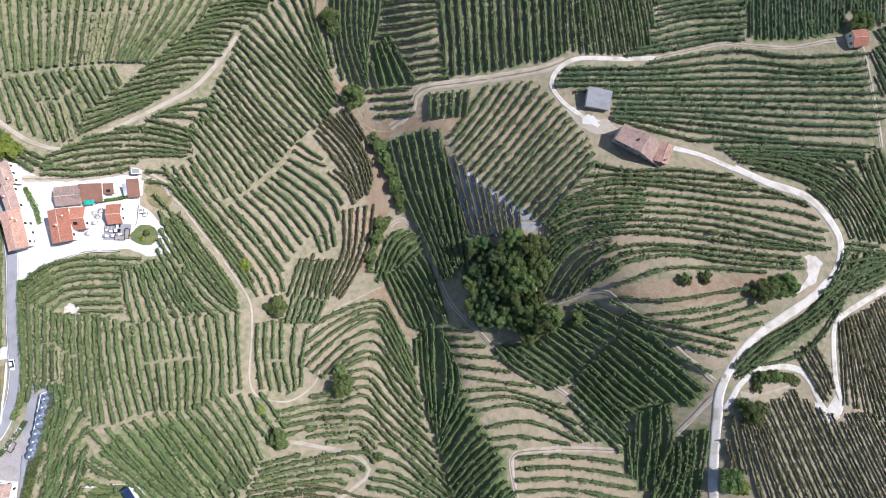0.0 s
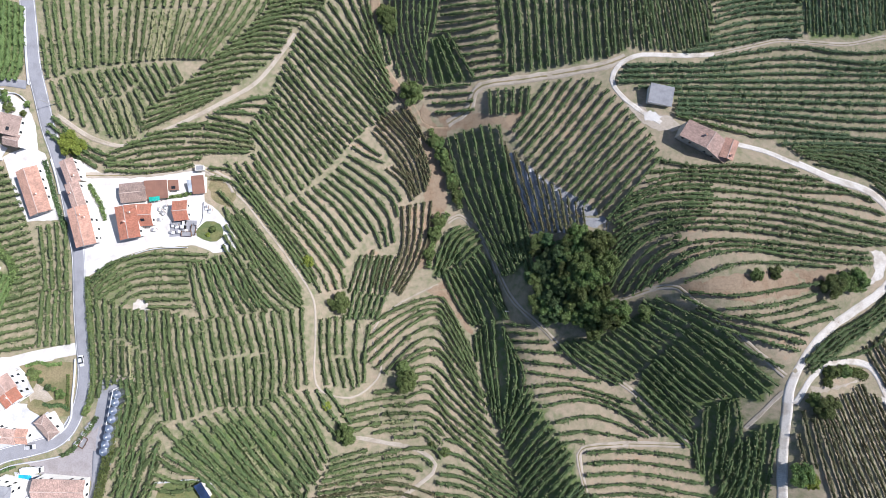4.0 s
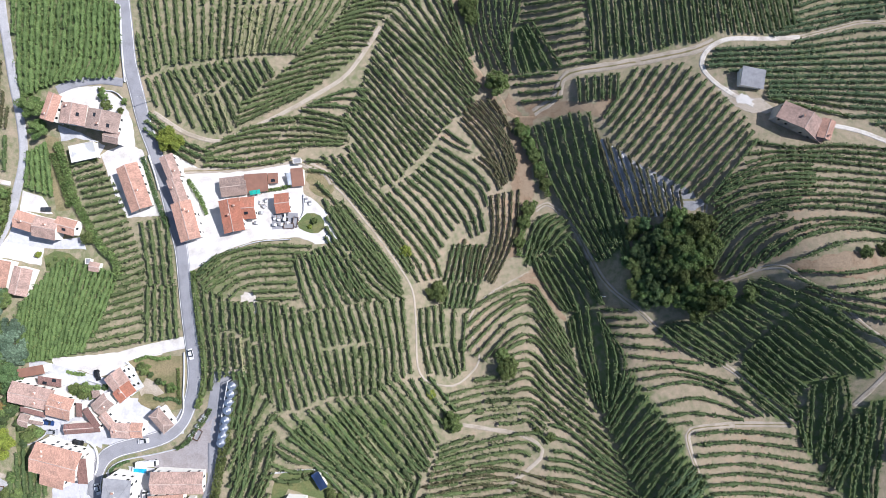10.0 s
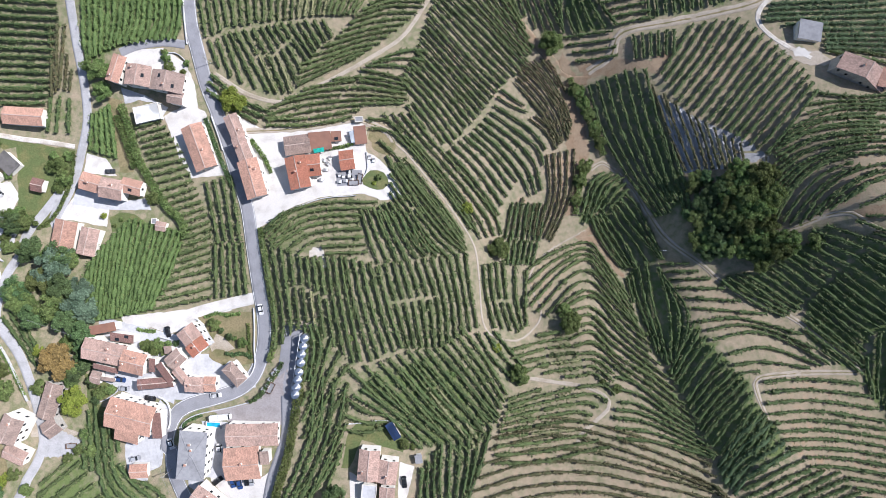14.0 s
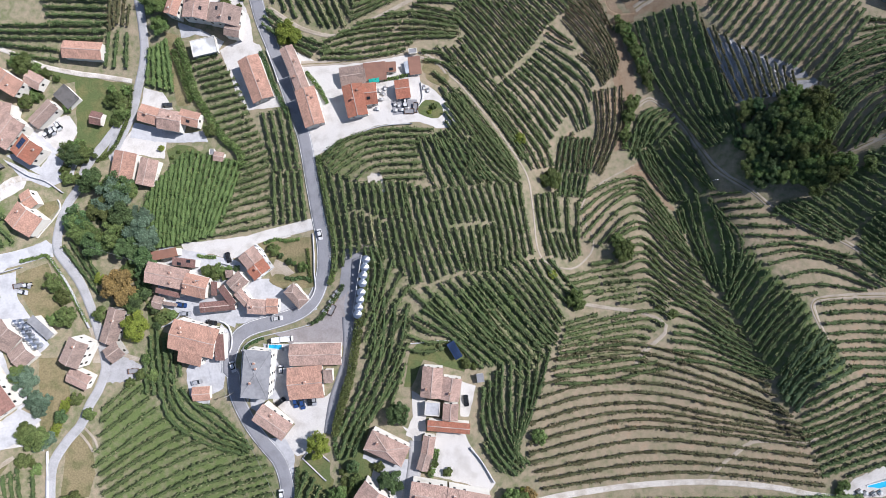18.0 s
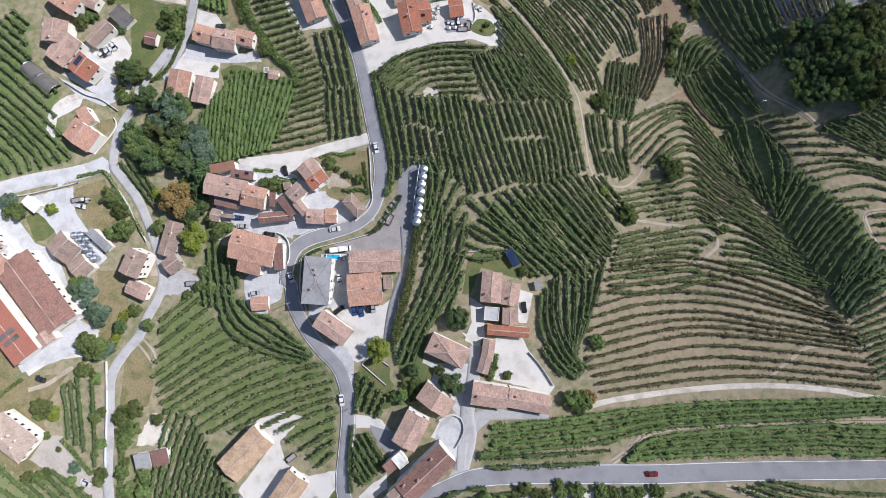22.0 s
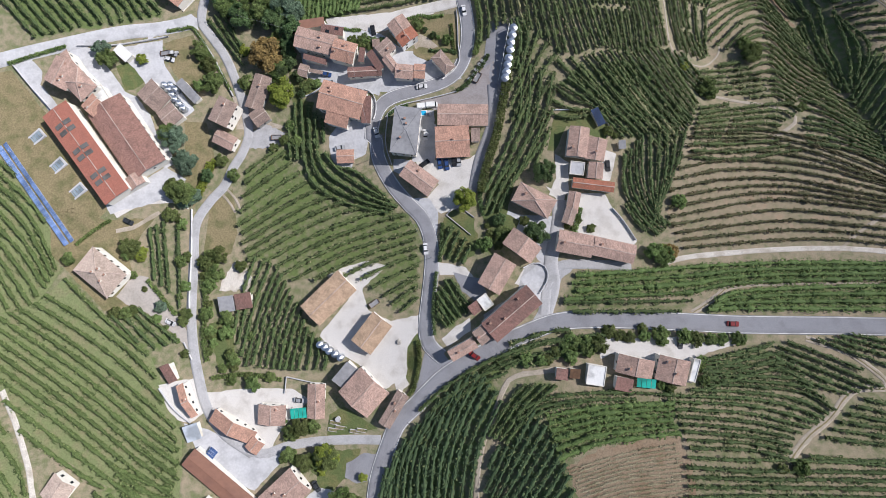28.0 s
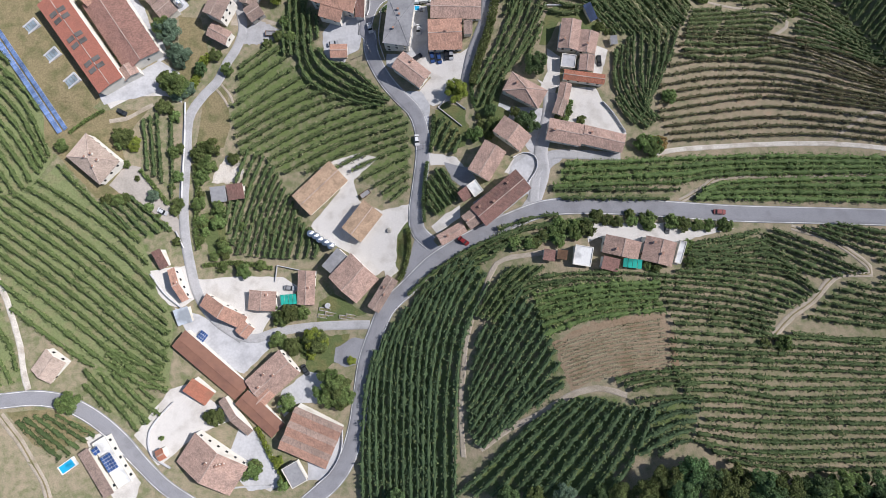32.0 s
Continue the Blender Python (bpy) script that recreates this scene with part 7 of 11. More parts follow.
patch("yard", [(-127.3, -101.6), (-122.3, -104.9), (-123, -116), (-126.3, -118.9), (-130.2, -116.7), (-127.4, -110.8)], M["gravel"], 0.09, "pale forecourt of the garden house", "yard")
patch("yard", [(-280.6, 8.1), (-266.6, 11.6), (-262.1, 4.3), (-267.5, -4), (-274, -2.7), (-278.4, 3.3)], M["gravel"], 0.09, "white gravel parking yard", "yard")
patch("yard", [(-292.7, -21.4), (-288, -15.6), (-279.9, -12.2), (-281.6, -18.6), (-289.5, -23.8), (-290, -31.9), (-293.2, -29.5)], M["gravel"], 0.09, "pale dirt drive of the villa", "yard")
patch("yard", [(-288.5, -5), (-277.8, -12.2), (-269.1, -16), (-267.3, -7.6), (-271.8, -4), (-275.8, -9.9), (-284.5, -3.8)], M["concrete"], 0.11, "concrete forecourt", "yard")
patch("yard", [(-171.2, -141.4), (-160.9, -143.3), (-157.9, -147.2), (-164.1, -146.2), (-170.3, -146.2)], M["gravel"], 0.09, "white forecourt by the lane", "yard")
patch("yard", [(-169.7, -168.8), (-164.5, -164.1), (-159.4, -161.2), (-159.5, -165.7), (-167.7, -171.5)], M["gravel"], 0.09, "white gravel yard of the corner house", "yard")
patch("lawn", [(-258.2, -164.6), (-248.9, -162.3), (-247.4, -177.4), (-253.5, -179.6)], M["lawn"], 0.05, "green kitchen garden", "lawn")
patch("lawn", [(-185, -170.7), (-177.7, -169.7), (-178, -182.9), (-181.4, -188), (-182.7, -178.9)], M["lawn"], 0.05, "green verge", "lawn")
patch("yard", [(-252.7, -243.8), (-241.8, -247.7), (-228.9, -254.5), (-220.9, -259.3), (-224.9, -262.4), (-234.8, -258.4), (-232.9, -251.5), (-244.8, -246.7)], M["gravel"], 0.09, "pale terrace round the house", "yard")
patch("yard", [(-209.8, -236.2), (-201.4, -239.5), (-200, -247.7), (-205.8, -257.7), (-211.9, -258), (-212.1, -248.3)], M["concrete"], 0.11, "pale concrete apron of the hall", "yard")
patch("yard", [(-255.2, -151.9), (-243.8, -152.4), (-243.4, -146.7), (-246.8, -141.4), (-249.6, -140.5), (-251.2, -143.1), (-253.7, -148.3)], M["track"], 0.09, "pale rubble yard behind the shed", "yard", cell=1.0, ragged=0.6)
patch("yard", [(-247.5, -91), (-239.5, -86.9), (-231.6, -90.5), (-233.9, -95.9), (-245.3, -96.6)], M["lane"], 0.09, "pale rubble yard", "yard", cell=1.0, ragged=0.6)
patch("field", [(31.6, 17), (39.9, 9), (33.5, 6.4), (30.4, 8)], M["net"], 0.045, "grey rubble patch", "field", ragged=0.6)
patch("field", [(-32.9, -19.4), (-23.3, -14.6), (-20.8, -19.6), (-11.9, -38.5), (-15.5, -36.2), (-23.1, -25.5), (-30.4, -21.8)], M["soil"], 0.05, "bare path of pale earth", "field", ragged=0.6)
patch("yard", [(-203.7, -212.7), (-197.5, -209.1), (-192.7, -209.3), (-193, -217.1), (-199.8, -219.4), (-204.5, -217.7)], M["asphalt"], 0.12, "grey asphalt car park", "yard")
patch("lawn", [(-214.2, -212), (-203.1, -212.1), (-204.1, -217.6), (-210, -224.1), (-214.8, -219.9)], M["lawn"], 0.05, "green lawn beside the car park", "lawn")
patch("lawn", [(-210.7, -196.8), (-205.6, -193.6), (-192.5, -200.6), (-202, -202.9), (-211.5, -203.9)], M["lawn"], 0.05, "green garden with raised beds", "lawn")
patch("yard", [(-209.5, -241.8), (-200.2, -239.8), (-199.8, -247.7), (-204.8, -256.1), (-210.5, -256.4)], M["gravel"], 0.09, "pale concrete apron of the ribbed hall", "yard")
patch("yard", [(136.9, -56.6), (142.2, -59.4), (146.8, -54.2), (149.2, -59), (147.7, -63.4), (143.5, -64.4), (139.3, -62.1)], M["track"], 0.1, "white gravel hairpin bend", "yard", cell=1.2, ragged=0.5)
patch("field", [(104.1, -49.7), (109.7, -51.5), (119.4, -50.7), (127.2, -49.8), (123.2, -51), (112.1, -52.8), (105.6, -53)], M["dirt"], 0.06, "bare pale earth bank", "field", ragged=0.5)
patch("yard", [(21.6, -141.5), (26.9, -138.3), (37.7, -134.9), (48.6, -133), (48, -141.5), (34.9, -144.3), (22.9, -144)], M["gravel"], 0.09, "white paved pool deck", "yard")
patch("field", [(-142.2, -21.8), (-140, -20.4), (-137, -20.6), (-135.8, -22.6), (-134.6, -25.5), (-134.2, -28), (-136, -28.2), (-136.6, -25), (-139, -23.6), (-141.5, -24)], M["track"], 0.09, "pale rubble heap among the vines", "field", cell=0.9, ragged=0.5)
patch("yard", [(-151.5, -48.2), (-137.6, -47.7), (-138.7, -50.5), (-148.8, -50.8), (-150.0, -57.1), (-152.4, -61.6), (-152.4, -51.0)], M["dirt"], 0.06, "pink-brown paved edge of the tank terrace", "yard")
patch("field", [(-34.2, 62.8), (-27.2, 51), (-24, 28.4), (-26.2, 8.1), (-31, -9.3), (-36.6, -10.7), (-34.1, 3.2), (-30.9, 23.3), (-34.2, 43.2), (-38.2, 57.4)], M["soil"], 0.05, "bare orange-brown earth along the crest", "field", ragged=1.0)
strip("lane", [(-291, 39.2), (-283.6, 36.3), (-275.3, 32.1), (-263.2, 29.1), (-252.6, 27.4), (-239.8, 25)], 2.0, M["track"], 0.10, "pale gravel lane with worn wheel ruts", category="lane", wobble=0.12)
patch("lawn", [(-225.3, 44.6), (-218.9, 42.5), (-220.4, 34.3), (-218.5, 24.9), (-215.6, 13.5), (-221.3, 13.4), (-223.3, 25.2), (-222.6, 31.7)], M["drygrass"], 0.05, "brown grass strip between the hedges", "lawn")
patch("lawn", [(-225.4, -5.0), (-221.2, -2.8), (-214.5, -4.0), (-210.5, -6.9), (-214.1, -9.7), (-223.5, -11.0)], M["lawn"], 0.05, "green kitchen garden beside the vines", "lawn")
patch("yard", [(-275.6, 3.6), (-270.6, 9.2), (-265.4, 11.5), (-262.4, 6.2), (-263.6, 0.6), (-268.2, -4.5), (-274.5, -2.9)], M["gravel"], 0.09, "white gravel parking yard beside the low house", "yard")
patch("yard", [(-252.8, -75.6), (-247.5, -74.1), (-238.4, -85.2), (-231.2, -87.5), (-233.0, -88.8), (-250.7, -88.1)], M["dirt"], 0.07, "pale trodden earth beside the old stone house", "yard", ragged=0.6)
patch("lawn", [(-276.2, -25.3), (-269.2, -24.1), (-267.7, -27.4), (-271.6, -31.2), (-273.9, -28.6)], M["drygrass"], 0.06, "dry grass court of the villa", "lawn")
patch("yard", [(-287.9, -45.5), (-278.4, -43.3), (-271.7, -40), (-269.1, -41.9), (-268.3, -46.8), (-275.7, -46.5), (-282.9, -48.4), (-287.3, -52.6)], M["concrete"], 0.125, "pale concrete junction of the lanes", "lane")
patch("lawn", [(-169.1, -125), (-162.5, -124.6), (-156.1, -131.3), (-157.7, -138.9), (-165.6, -142), (-169, -137.6)], M["lawn"], 0.06, "green terraced lawn of the hillside garden", "lawn")
patch("yard", [(-165.5, -145.3), (-156.1, -147.5), (-153.1, -152.8), (-157.2, -156), (-162.4, -151.7)], M["asphalt"], 0.1, "grey paved court between the hillside houses", "yard")
patch("yard", [(-155.1, -160.1), (-142.9, -152.3), (-140.1, -143.3), (-134.4, -141.2), (-130.3, -142.2), (-130.6, -150.7), (-135.9, -157), (-148.1, -167.3), (-153.2, -167.3)], M["lane"], 0.1, "pale lane between the brown-roofed house and the terrace", "lane")


# ---- houses ----
HOUSES = [0]


def slope(name, corners, thick, mat, parent):
    """A roof plane: a slab with its own eaves edge; corners run eave, eave, ridge, ridge."""
    a = [Vector(c) for c in corners]
    nrm = (a[1] - a[0]).cross(a[3] - a[0]).normalized()
    if nrm.z < 0:
        nrm.negate()
    low = [p - nrm * thick for p in a]
    n = len(a)
    v = a + low
    faces = [tuple(range(n)), tuple(range(2 * n - 1, n - 1, -1))] + [(k, k + n, (k + 1) % n + n, (k + 1) % n) for k in range(n)]
    if (a[1] - a[0]).cross(a[2] - a[0]).z < 0:
        faces = [f[::-1] for f in faces]
    e = (a[1] - a[0]).normalized()
    g = nrm.cross(e)
    uv = []
    for f in faces:
        uv += [((v[k] - a[0]).dot(e), (v[k] - a[0]).dot(g)) for k in f]
    ob = new(name, mesh_of(name, [tuple(p) for p in v], faces, mat, uv))
    return attach(ob, parent)


def house(name, at, L, W, turn, eave, kind, roof, wall, pitch, label, category, win, chimneys, sky=0, solar=0, groups=0):
    HOUSES[0] += 1
    rnd = random.Random(HOUSES[0])
    ca, sa = math.cos(radians(turn)), math.sin(radians(turn))
    g = [float(land(at[0] + ca * u - sa * w, at[1] + sa * u + ca * w)) for u in (-L / 2, L / 2) for w in (-W / 2, W / 2)]
    z0 = float(land(*at))
    top = z0 + eave
    ob = thing(name, label, category, (at[0], at[1], z0), group="houses of the village" if name == "house" else "")
    ob.rotation_euler[2] = radians(turn)
    low = min(g) - z0 - 0.8
    o = 0.35
    l, w = L / 2 - o, W / 2 - o
    rise = pitch * W / 2
    bm = bmesh.new()
    h = eave - 0.12
    ring = [(-l, -w), (l, -w), (l, w), (-l, w)]
    bot = [bm.verts.new((x, y, low)) for x, y in ring]
    up = [bm.verts.new((x, y, h)) for x, y in ring]
    for k in range(4):
        bm.faces.new((bot[k], bot[(k + 1) % 4], up[(k + 1) % 4], up[k]))
    if kind == "gable":
        r0, r1 = bm.verts.new((-l, 0, h + rise * w / (W / 2))), bm.verts.new((l, 0, h + rise * w / (W / 2)))
        bm.faces.new((up[0], r0, up[3]))
        bm.faces.new((up[1], up[2], r1))
    else:
        bm.faces.new(up)
    part("wall", bm, M[wall], ob)
    X, Y = L / 2, W / 2
    mat = M[roof]
    if kind == "saw":
        step = W / 3
        rise = pitch * step
        for k in range(3):
            y0 = -Y + step * k
            slope("roof", [(-X, y0, eave), (X, y0, eave), (X, y0 + step * 0.68, eave + rise), (-X, y0 + step * 0.68, eave + rise)], 0.16, mat, ob)
            slope("roof", [(X, y0 + step, eave), (-X, y0 + step, eave), (-X, y0 + step * 0.68, eave + rise), (X, y0 + step * 0.68, eave + rise)], 0.16, M["tile_grey"], ob)
            for sx in (-1, 1):
                gable = bmesh.new()
                gable.faces.new([gable.verts.new((sx * l, yy, zz)) for yy, zz in ((y0, h), (y0 + step, h), (y0 + step * 0.68, h + rise))])
                part("gable", gable, M[wall], ob)
    elif kind == "gable":
        slope("roof", [(-X, -Y, eave), (X, -Y, eave), (X, 0, eave + rise), (-X, 0, eave + rise)], 0.16, mat, ob)
        slope("roof", [(X, Y, eave), (-X, Y, eave), (-X, 0, eave + rise), (X, 0, eave + rise)], 0.16, mat, ob)
        bm = bmesh.new()
        box(bm, -X, -0.16, eave + rise - 0.03, X, 0.16, eave + rise + 0.1, 0.05)
        part("ridge", bm, M["ridge"] if roof.startswith("tile") else mat, ob)
    elif kind == "hip":
        r = max(X - Y, 0.2)
        rise = pitch * Y
        slope("roof", [(-X, -Y, eave), (X, -Y, eave), (r, 0, eave + rise), (-r, 0, eave + rise)], 0.16, mat, ob)
        slope("roof", [(X, Y, eave), (-X, Y, eave), (-r, 0, eave + rise), (r, 0, eave + rise)], 0.16, mat, ob)
        slope("roof", [(X, -Y, eave), (X, Y, eave), (r, 0.01, eave + rise), (r, -0.01, eave + rise)], 0.16, mat, ob)
        slope("roof", [(-X, Y, eave), (-X, -Y, eave), (-r, -0.01, eave + rise), (-r, 0.01, eave + rise)], 0.16, mat, ob)
        for sx in (-1, 1):
            for sy in (-1, 1):
                a, b = Vector((sx * X, sy * Y, eave)), Vector((sx * r, 0, eave + rise))
                d = b - a
                bm = bmesh.new()
                bmesh.ops.create_cone(bm, cap_ends=True, segments=6, radius1=0.16, radius2=0.16, depth=d.length, matrix=Matrix.Translation((a + b) / 2) @ d.to_track_quat("Z", "Y").to_matrix().to_4x4())
                part("hip_ridge", bm, M["ridge"] if roof.startswith("tile") else mat, ob)
    elif kind == "shed":
        slope("roof", [(-X, -Y, eave), (X, -Y, eave), (X, Y, eave + pitch * W), (-X, Y, eave + pitch * W)], 0.14, mat, ob)
        rise = pitch * W
    else:
        bm = bmesh.new()
        box(bm, -X, -Y, eave - 0.1, X, Y, eave + 0.1)
        part("roof", bm, mat, ob)
        bm = bmesh.new()
        for q in ((-X, -Y, X, -Y + 0.25), (-X, Y - 0.25, X, Y), (-X, -Y + 0.25, -X + 0.25, Y - 0.25), (X - 0.25, -Y + 0.25, X, Y - 0.25)):
            box(bm, q[0], q[1], eave + 0.1, q[2], q[3], eave + 0.35)
        part("parapet", bm, M[wall] if wall != "stone" else M["concrete"], ob)

    def roof_z(y):
        if kind in ("gable", "hip"):
            return eave + rise * (1 - abs(y) / Y)
        return eave + (pitch * (y + Y) if kind == "shed" else 0.1)

    for _ in range(chimneys):
        x, y = rnd.uniform(-0.38, 0.38) * L, rnd.uniform(-0.3, 0.3) * W
        if kind == "hip":
            x *= 0.5
        c = bmesh.new()
        zz = roof_z(y)
        box(c, x - 0.3, y - 0.25, zz - 0.6, x + 0.3, y + 0.25, zz + 0.9)
        ch = part("chimney", c, M["wall"], ob)
        c = bmesh.new()
        box(c, x - 0.42, y - 0.36, zz + 0.9, x + 0.42, y + 0.36, zz + 1.05, 0.03)
        part("chimney_cap", c, M["tile_orange"], ch)
    for k in range(sky):
        x, y = (-0.5 + (k + 0.5) / sky) * L * 0.8, (0.25 if k % 2 else -0.25) * W * (1 if sky > 2 else 0.9)
        c = bmesh.new()
        s = rise / Y if kind in ("gable", "hip") else 0
        bmesh.ops.create_cube(c, size=1, matrix=Matrix.Translation((x, y, roof_z(y) + 0.08)) @ Matrix.Rotation(math.atan(s) * (-1 if y > 0 else 1), 4, "X") @ Matrix.Diagonal((1.5, 1.1, 0.12, 1)))
        part("skylight", c, M["glass"], ob, "dark roof window")
    for k in range(groups * 4):
        x = (-0.5 + (k // 4 + 0.75) / (groups + 0.6)) * L + (1.5 if k % 2 else -1.5)
        y = 0.13 * W if k % 4 < 2 else -0.2 * W
        c = bmesh.new()
        bmesh.ops.create_cube(c, size=1, matrix=Matrix.Translation((x, y, roof_z(y) + 0.12)) @ Matrix.Rotation(math.atan(rise / Y) * (-1 if y > 0 else 1), 4, "X") @ Matrix.Diagonal((1.7, 2.9, 0.3, 1)))
        part("skylight", c, M["tunnel"], ob, "dark smoked roof light")
    if solar:
        for i in range(4):
            for j in range(2):
                y = 0.24 * W + 1.3 * j - 0.6
                c = bmesh.new()
                bmesh.ops.create_cube(c, size=1, matrix=Matrix.Translation((-0.1 * L + 1.1 * i, y, roof_z(y) + 0.14)) @ Matrix.Rotation(-math.atan(rise / Y), 4, "X") @ Matrix.Diagonal((1.0, 1.25, 0.06, 1)))
                part("solar_panel", c, M["solar"], ob, "dark blue solar panel")
    if win:
        storeys = max(1, int(eave // 2.9))
        for face, (length, depth) in enumerate(((L, w), (L, w), (W, l), (W, l))):
            n = max(1, int(length / 3.2))
            for s in range(storeys):
                for k in range(n):
                    u = (k + 0.5) / n * (length - 2 * o) - (length / 2 - o)
                    zc = eave - 1.5 - 2.9 * s
                    sgn = -1 if face % 2 == 0 else 1
                    if rnd.random() < 0.22:
                        continue
                    window = bmesh.new()
                    if face < 2:
                        box(window, u - 0.45, sgn * depth - 0.04, zc - 0.65, u + 0.45, sgn * depth + 0.04, zc + 0.65)
                    else:
                        box(window, sgn * depth - 0.04, u - 0.45, zc - 0.65, sgn * depth + 0.04, u + 0.45, zc + 0.65)
                    part("window", window, M["glass"], ob)
    return ob


house("house", (-217.4, 53.6), 11, 5.6, 69.8, 6.2, "gable", "tile_orange", "wall", 0.35, "tall plastered house with orange clay tiles", "house", 1, 1)
house("house", (-209.2, 50.8), 8.4, 10.2, 79.6, 5.7, "gable", "tile", "wall", 0.35, "terraced house with clay tiles and a skylight", "house", 1, 1, sky=1)
house("house", (-197.9, 48), 8.1, 13.3, 77.4, 5.7, "gable", "tile_grey", "wall", 0.35, "terraced house with brown tiles and two skylights", "house", 1, 1, sky=2)
house("house", (-195.2, 41.7), 6.3, 5.1, -13.6, 5.3, "gable", "tile_grey", "wall", 0.35, "low wing with brown tiles", "house", 1, 0)
house("barn", (-186.4, 21.5), 18.5, 8.9, -71.9, 4.4, "gable", "tile_orange", "wall", 0.35, "long barn with an orange clay-tile roof", "barn", 1, 1)
house("house", (-172, 29.2), 9.8, 5.7, -69.5, 5.3, "gable", "tile", "wall", 0.35, "terraced roadside house with clay tiles", "house", 1, 1)
house("house", (-168.3, 19.5), 10.6, 5.7, -71.1, 5.7, "gable", "tile", "wall", 0.35, "terraced roadside house with mottled clay tiles", "house", 1, 1)
house("house", (-163.6, 7.3), 15.2, 8.1, -76, 6.2, "gable", "tile_orange", "wall", 0.35, "tall roadside house with orange clay tiles", "house", 1, 2)
house("house", (-145.7, 8.9), 12.7, 8.1, -80.4, 5.7, "gable", "tile_red", "wall", 0.35, "plastered house with a bright red tiled roof", "house", 1, 2)
house("house", (-140.5, 11.7), 6.9, 8.6, 3.4, 4.8, "gable", "tile_red", "wall", 0.35, "red-tiled wing with a dark skylight", "house", 1, 0, sky=1)
house("house", (-127.1, 13.5), 5.8, 7.7, 5.3, 3.5, "gable", "tile_red", "wall", 0.35, "small annex with a red tiled roof", "house", 1, 0)
house("shed", (-147.1, 20.9), 10.4, 7.6, 5.5, 3.1, "gable", "tile_grey", "wall", 0.2, "low shed with a grey-brown roof", "shed", 0, 0)
house("shed", (-138, 22), 9, 7.2, 2.4, 3.2, "shed", "metal_brown", "wall", 0.08, "long shed with a dark brown metal roof", "shed", 0, 0)
house("shed", (-122, 24), 4.9, 7.2, 4.3, 3, "shed", "metal_brown", "wall", 0.08, "dark brown shed beside the yard", "shed", 0, 0)
house("hut", (-122.7, 31), 3.4, 2.2, 2.8, 2.4, "flat", "flat_grey", "wall", 0.35, "small grey hut among the village houses", "hut", 0, 0)
house("house", (-230.6, 9.2), 8.2, 7.1, -18.2, 5.3, "gable", "tile_orange", "wall", 0.35, "farmhouse wing with clay tiles", "house", 1, 2)
house("house", (-221.7, 6.2), 9.5, 8.2, -13.2, 5.7, "gable", "tile", "wall", 0.35, "farmhouse with mottled clay tiles", "house", 1, 1)
house("house", (-214, 6.8), 8.3, 6.2, -16.6, 4.8, "gable", "tile_orange", "wall", 0.35, "farmhouse wing with a skylight", "house", 1, 0, sky=1)
house("outbuilding", (-241.5, -12.7), 14.4, 9.2, -103.1, 4, "gable", "tile_orange", "wall", 0.35, "long outbuilding with clay tiles", "outbuilding", 0, 0)
house("outbuilding", (-231.0, -14.5), 11, 7.5, -104.4, 4, "gable", "tile", "wall", 0.35, "second bay of the outbuilding, clay tiles", "outbuilding", 0, 0)
house("garden_shed", (-202.0, -9.6), 4.2, 3.8, -11.4, 2.6, "gable", "tile", "wall", 0.35, "small garden shed with clay tiles", "shed", 0, 0)
house("hut", (-205.1, -7.3), 2.2, 2.3, -2.2, 2.2, "flat", "flat_grey", "wall", 0.35, "small pale hut among the village houses", "hut", 0, 0)
house("garden_shed", (-253.3, 9.3), 4.9, 5.4, -14.9, 3, "gable", "tile_brown", "wall", 0.35, "red-brown garden shed among the village houses", "shed", 0, 0)
house("barn", (-257.1, 37.0), 16.2, 7.2, -6.1, 4, "gable", "tile_orange", "wall", 0.35, "long shed with clay tiles", "barn", 0, 0)
house("garage", (-207.7, 36.4), 10.3, 6.8, 10.7, 3.2, "flat", "white", "wall", 0.35, "flat white garage roof", "garage", 0, 0)
house("shed", (62.8, 60.6), 7.9, 10.1, 79.8, 3.5, "shed", "flat_grey", "wall", 0.1, "farm shed with a grey corrugated roof", "shed", 0, 0)
house("barn", (77, 40), 7.3, 20.7, 57.1, 5, "gable", "tile", "stone", 0.35, "long stone barn with old clay tiles", "barn", 1, 1)
house("barn", (84.8, 36.8), 7.9, 5.6, 70.4, 5.3, "gable", "tile_orange", "stone", 0.35, "small wing of the barn with a chimney", "barn", 1, 1)
house("house", (179.1, 90.7), 6.5, 7.3, 5, 4, "gable", "tile_red", "wall", 0.35, "small house with a red tiled roof", "house", 1, 0)
house("shed", (-131.6, 23.8), 4.1, 4.1, 1.4, 3, "shed", "metal_brown", "wall", 0.08, "dark brown shed bay with a white hatch", "shed", 0, 0, sky=1)
house("lean_to", (-124.9, 23.5), 2.5, 4.8, 9.6, 2.6, "shed", "flat_light", "wall", 0.06, "pale lean-to beside the brown shed", "lean-to", 0, 0)
house("house", (-182.7, -92.9), 9.9, 17.3, -6.8, 8.8, "hip", "flat_grey", "wall", 0.08, "tall house with a grey low-pitched roof", "house", 1, 3)
house("house", (-161.6, -86.9), 18.8, 8, -1.2, 4.2, "gable", "tile", "wall", 0.35, "long building with mottled clay tiles", "house", 1, 0)
house("house", (-165.5, -96.9), 12.7, 11.7, 2, 3.9, "gable", "tile_orange", "wall", 0.35, "house with a red-orange tiled roof", "house", 1, 1)
house("lean_to", (-157, -94.7), 3.3, 4.9, 0.9, 4.2, "shed", "tile_grey", "wall", 0.15, "small lean-to with open frames", "lean-to", 0, 0)
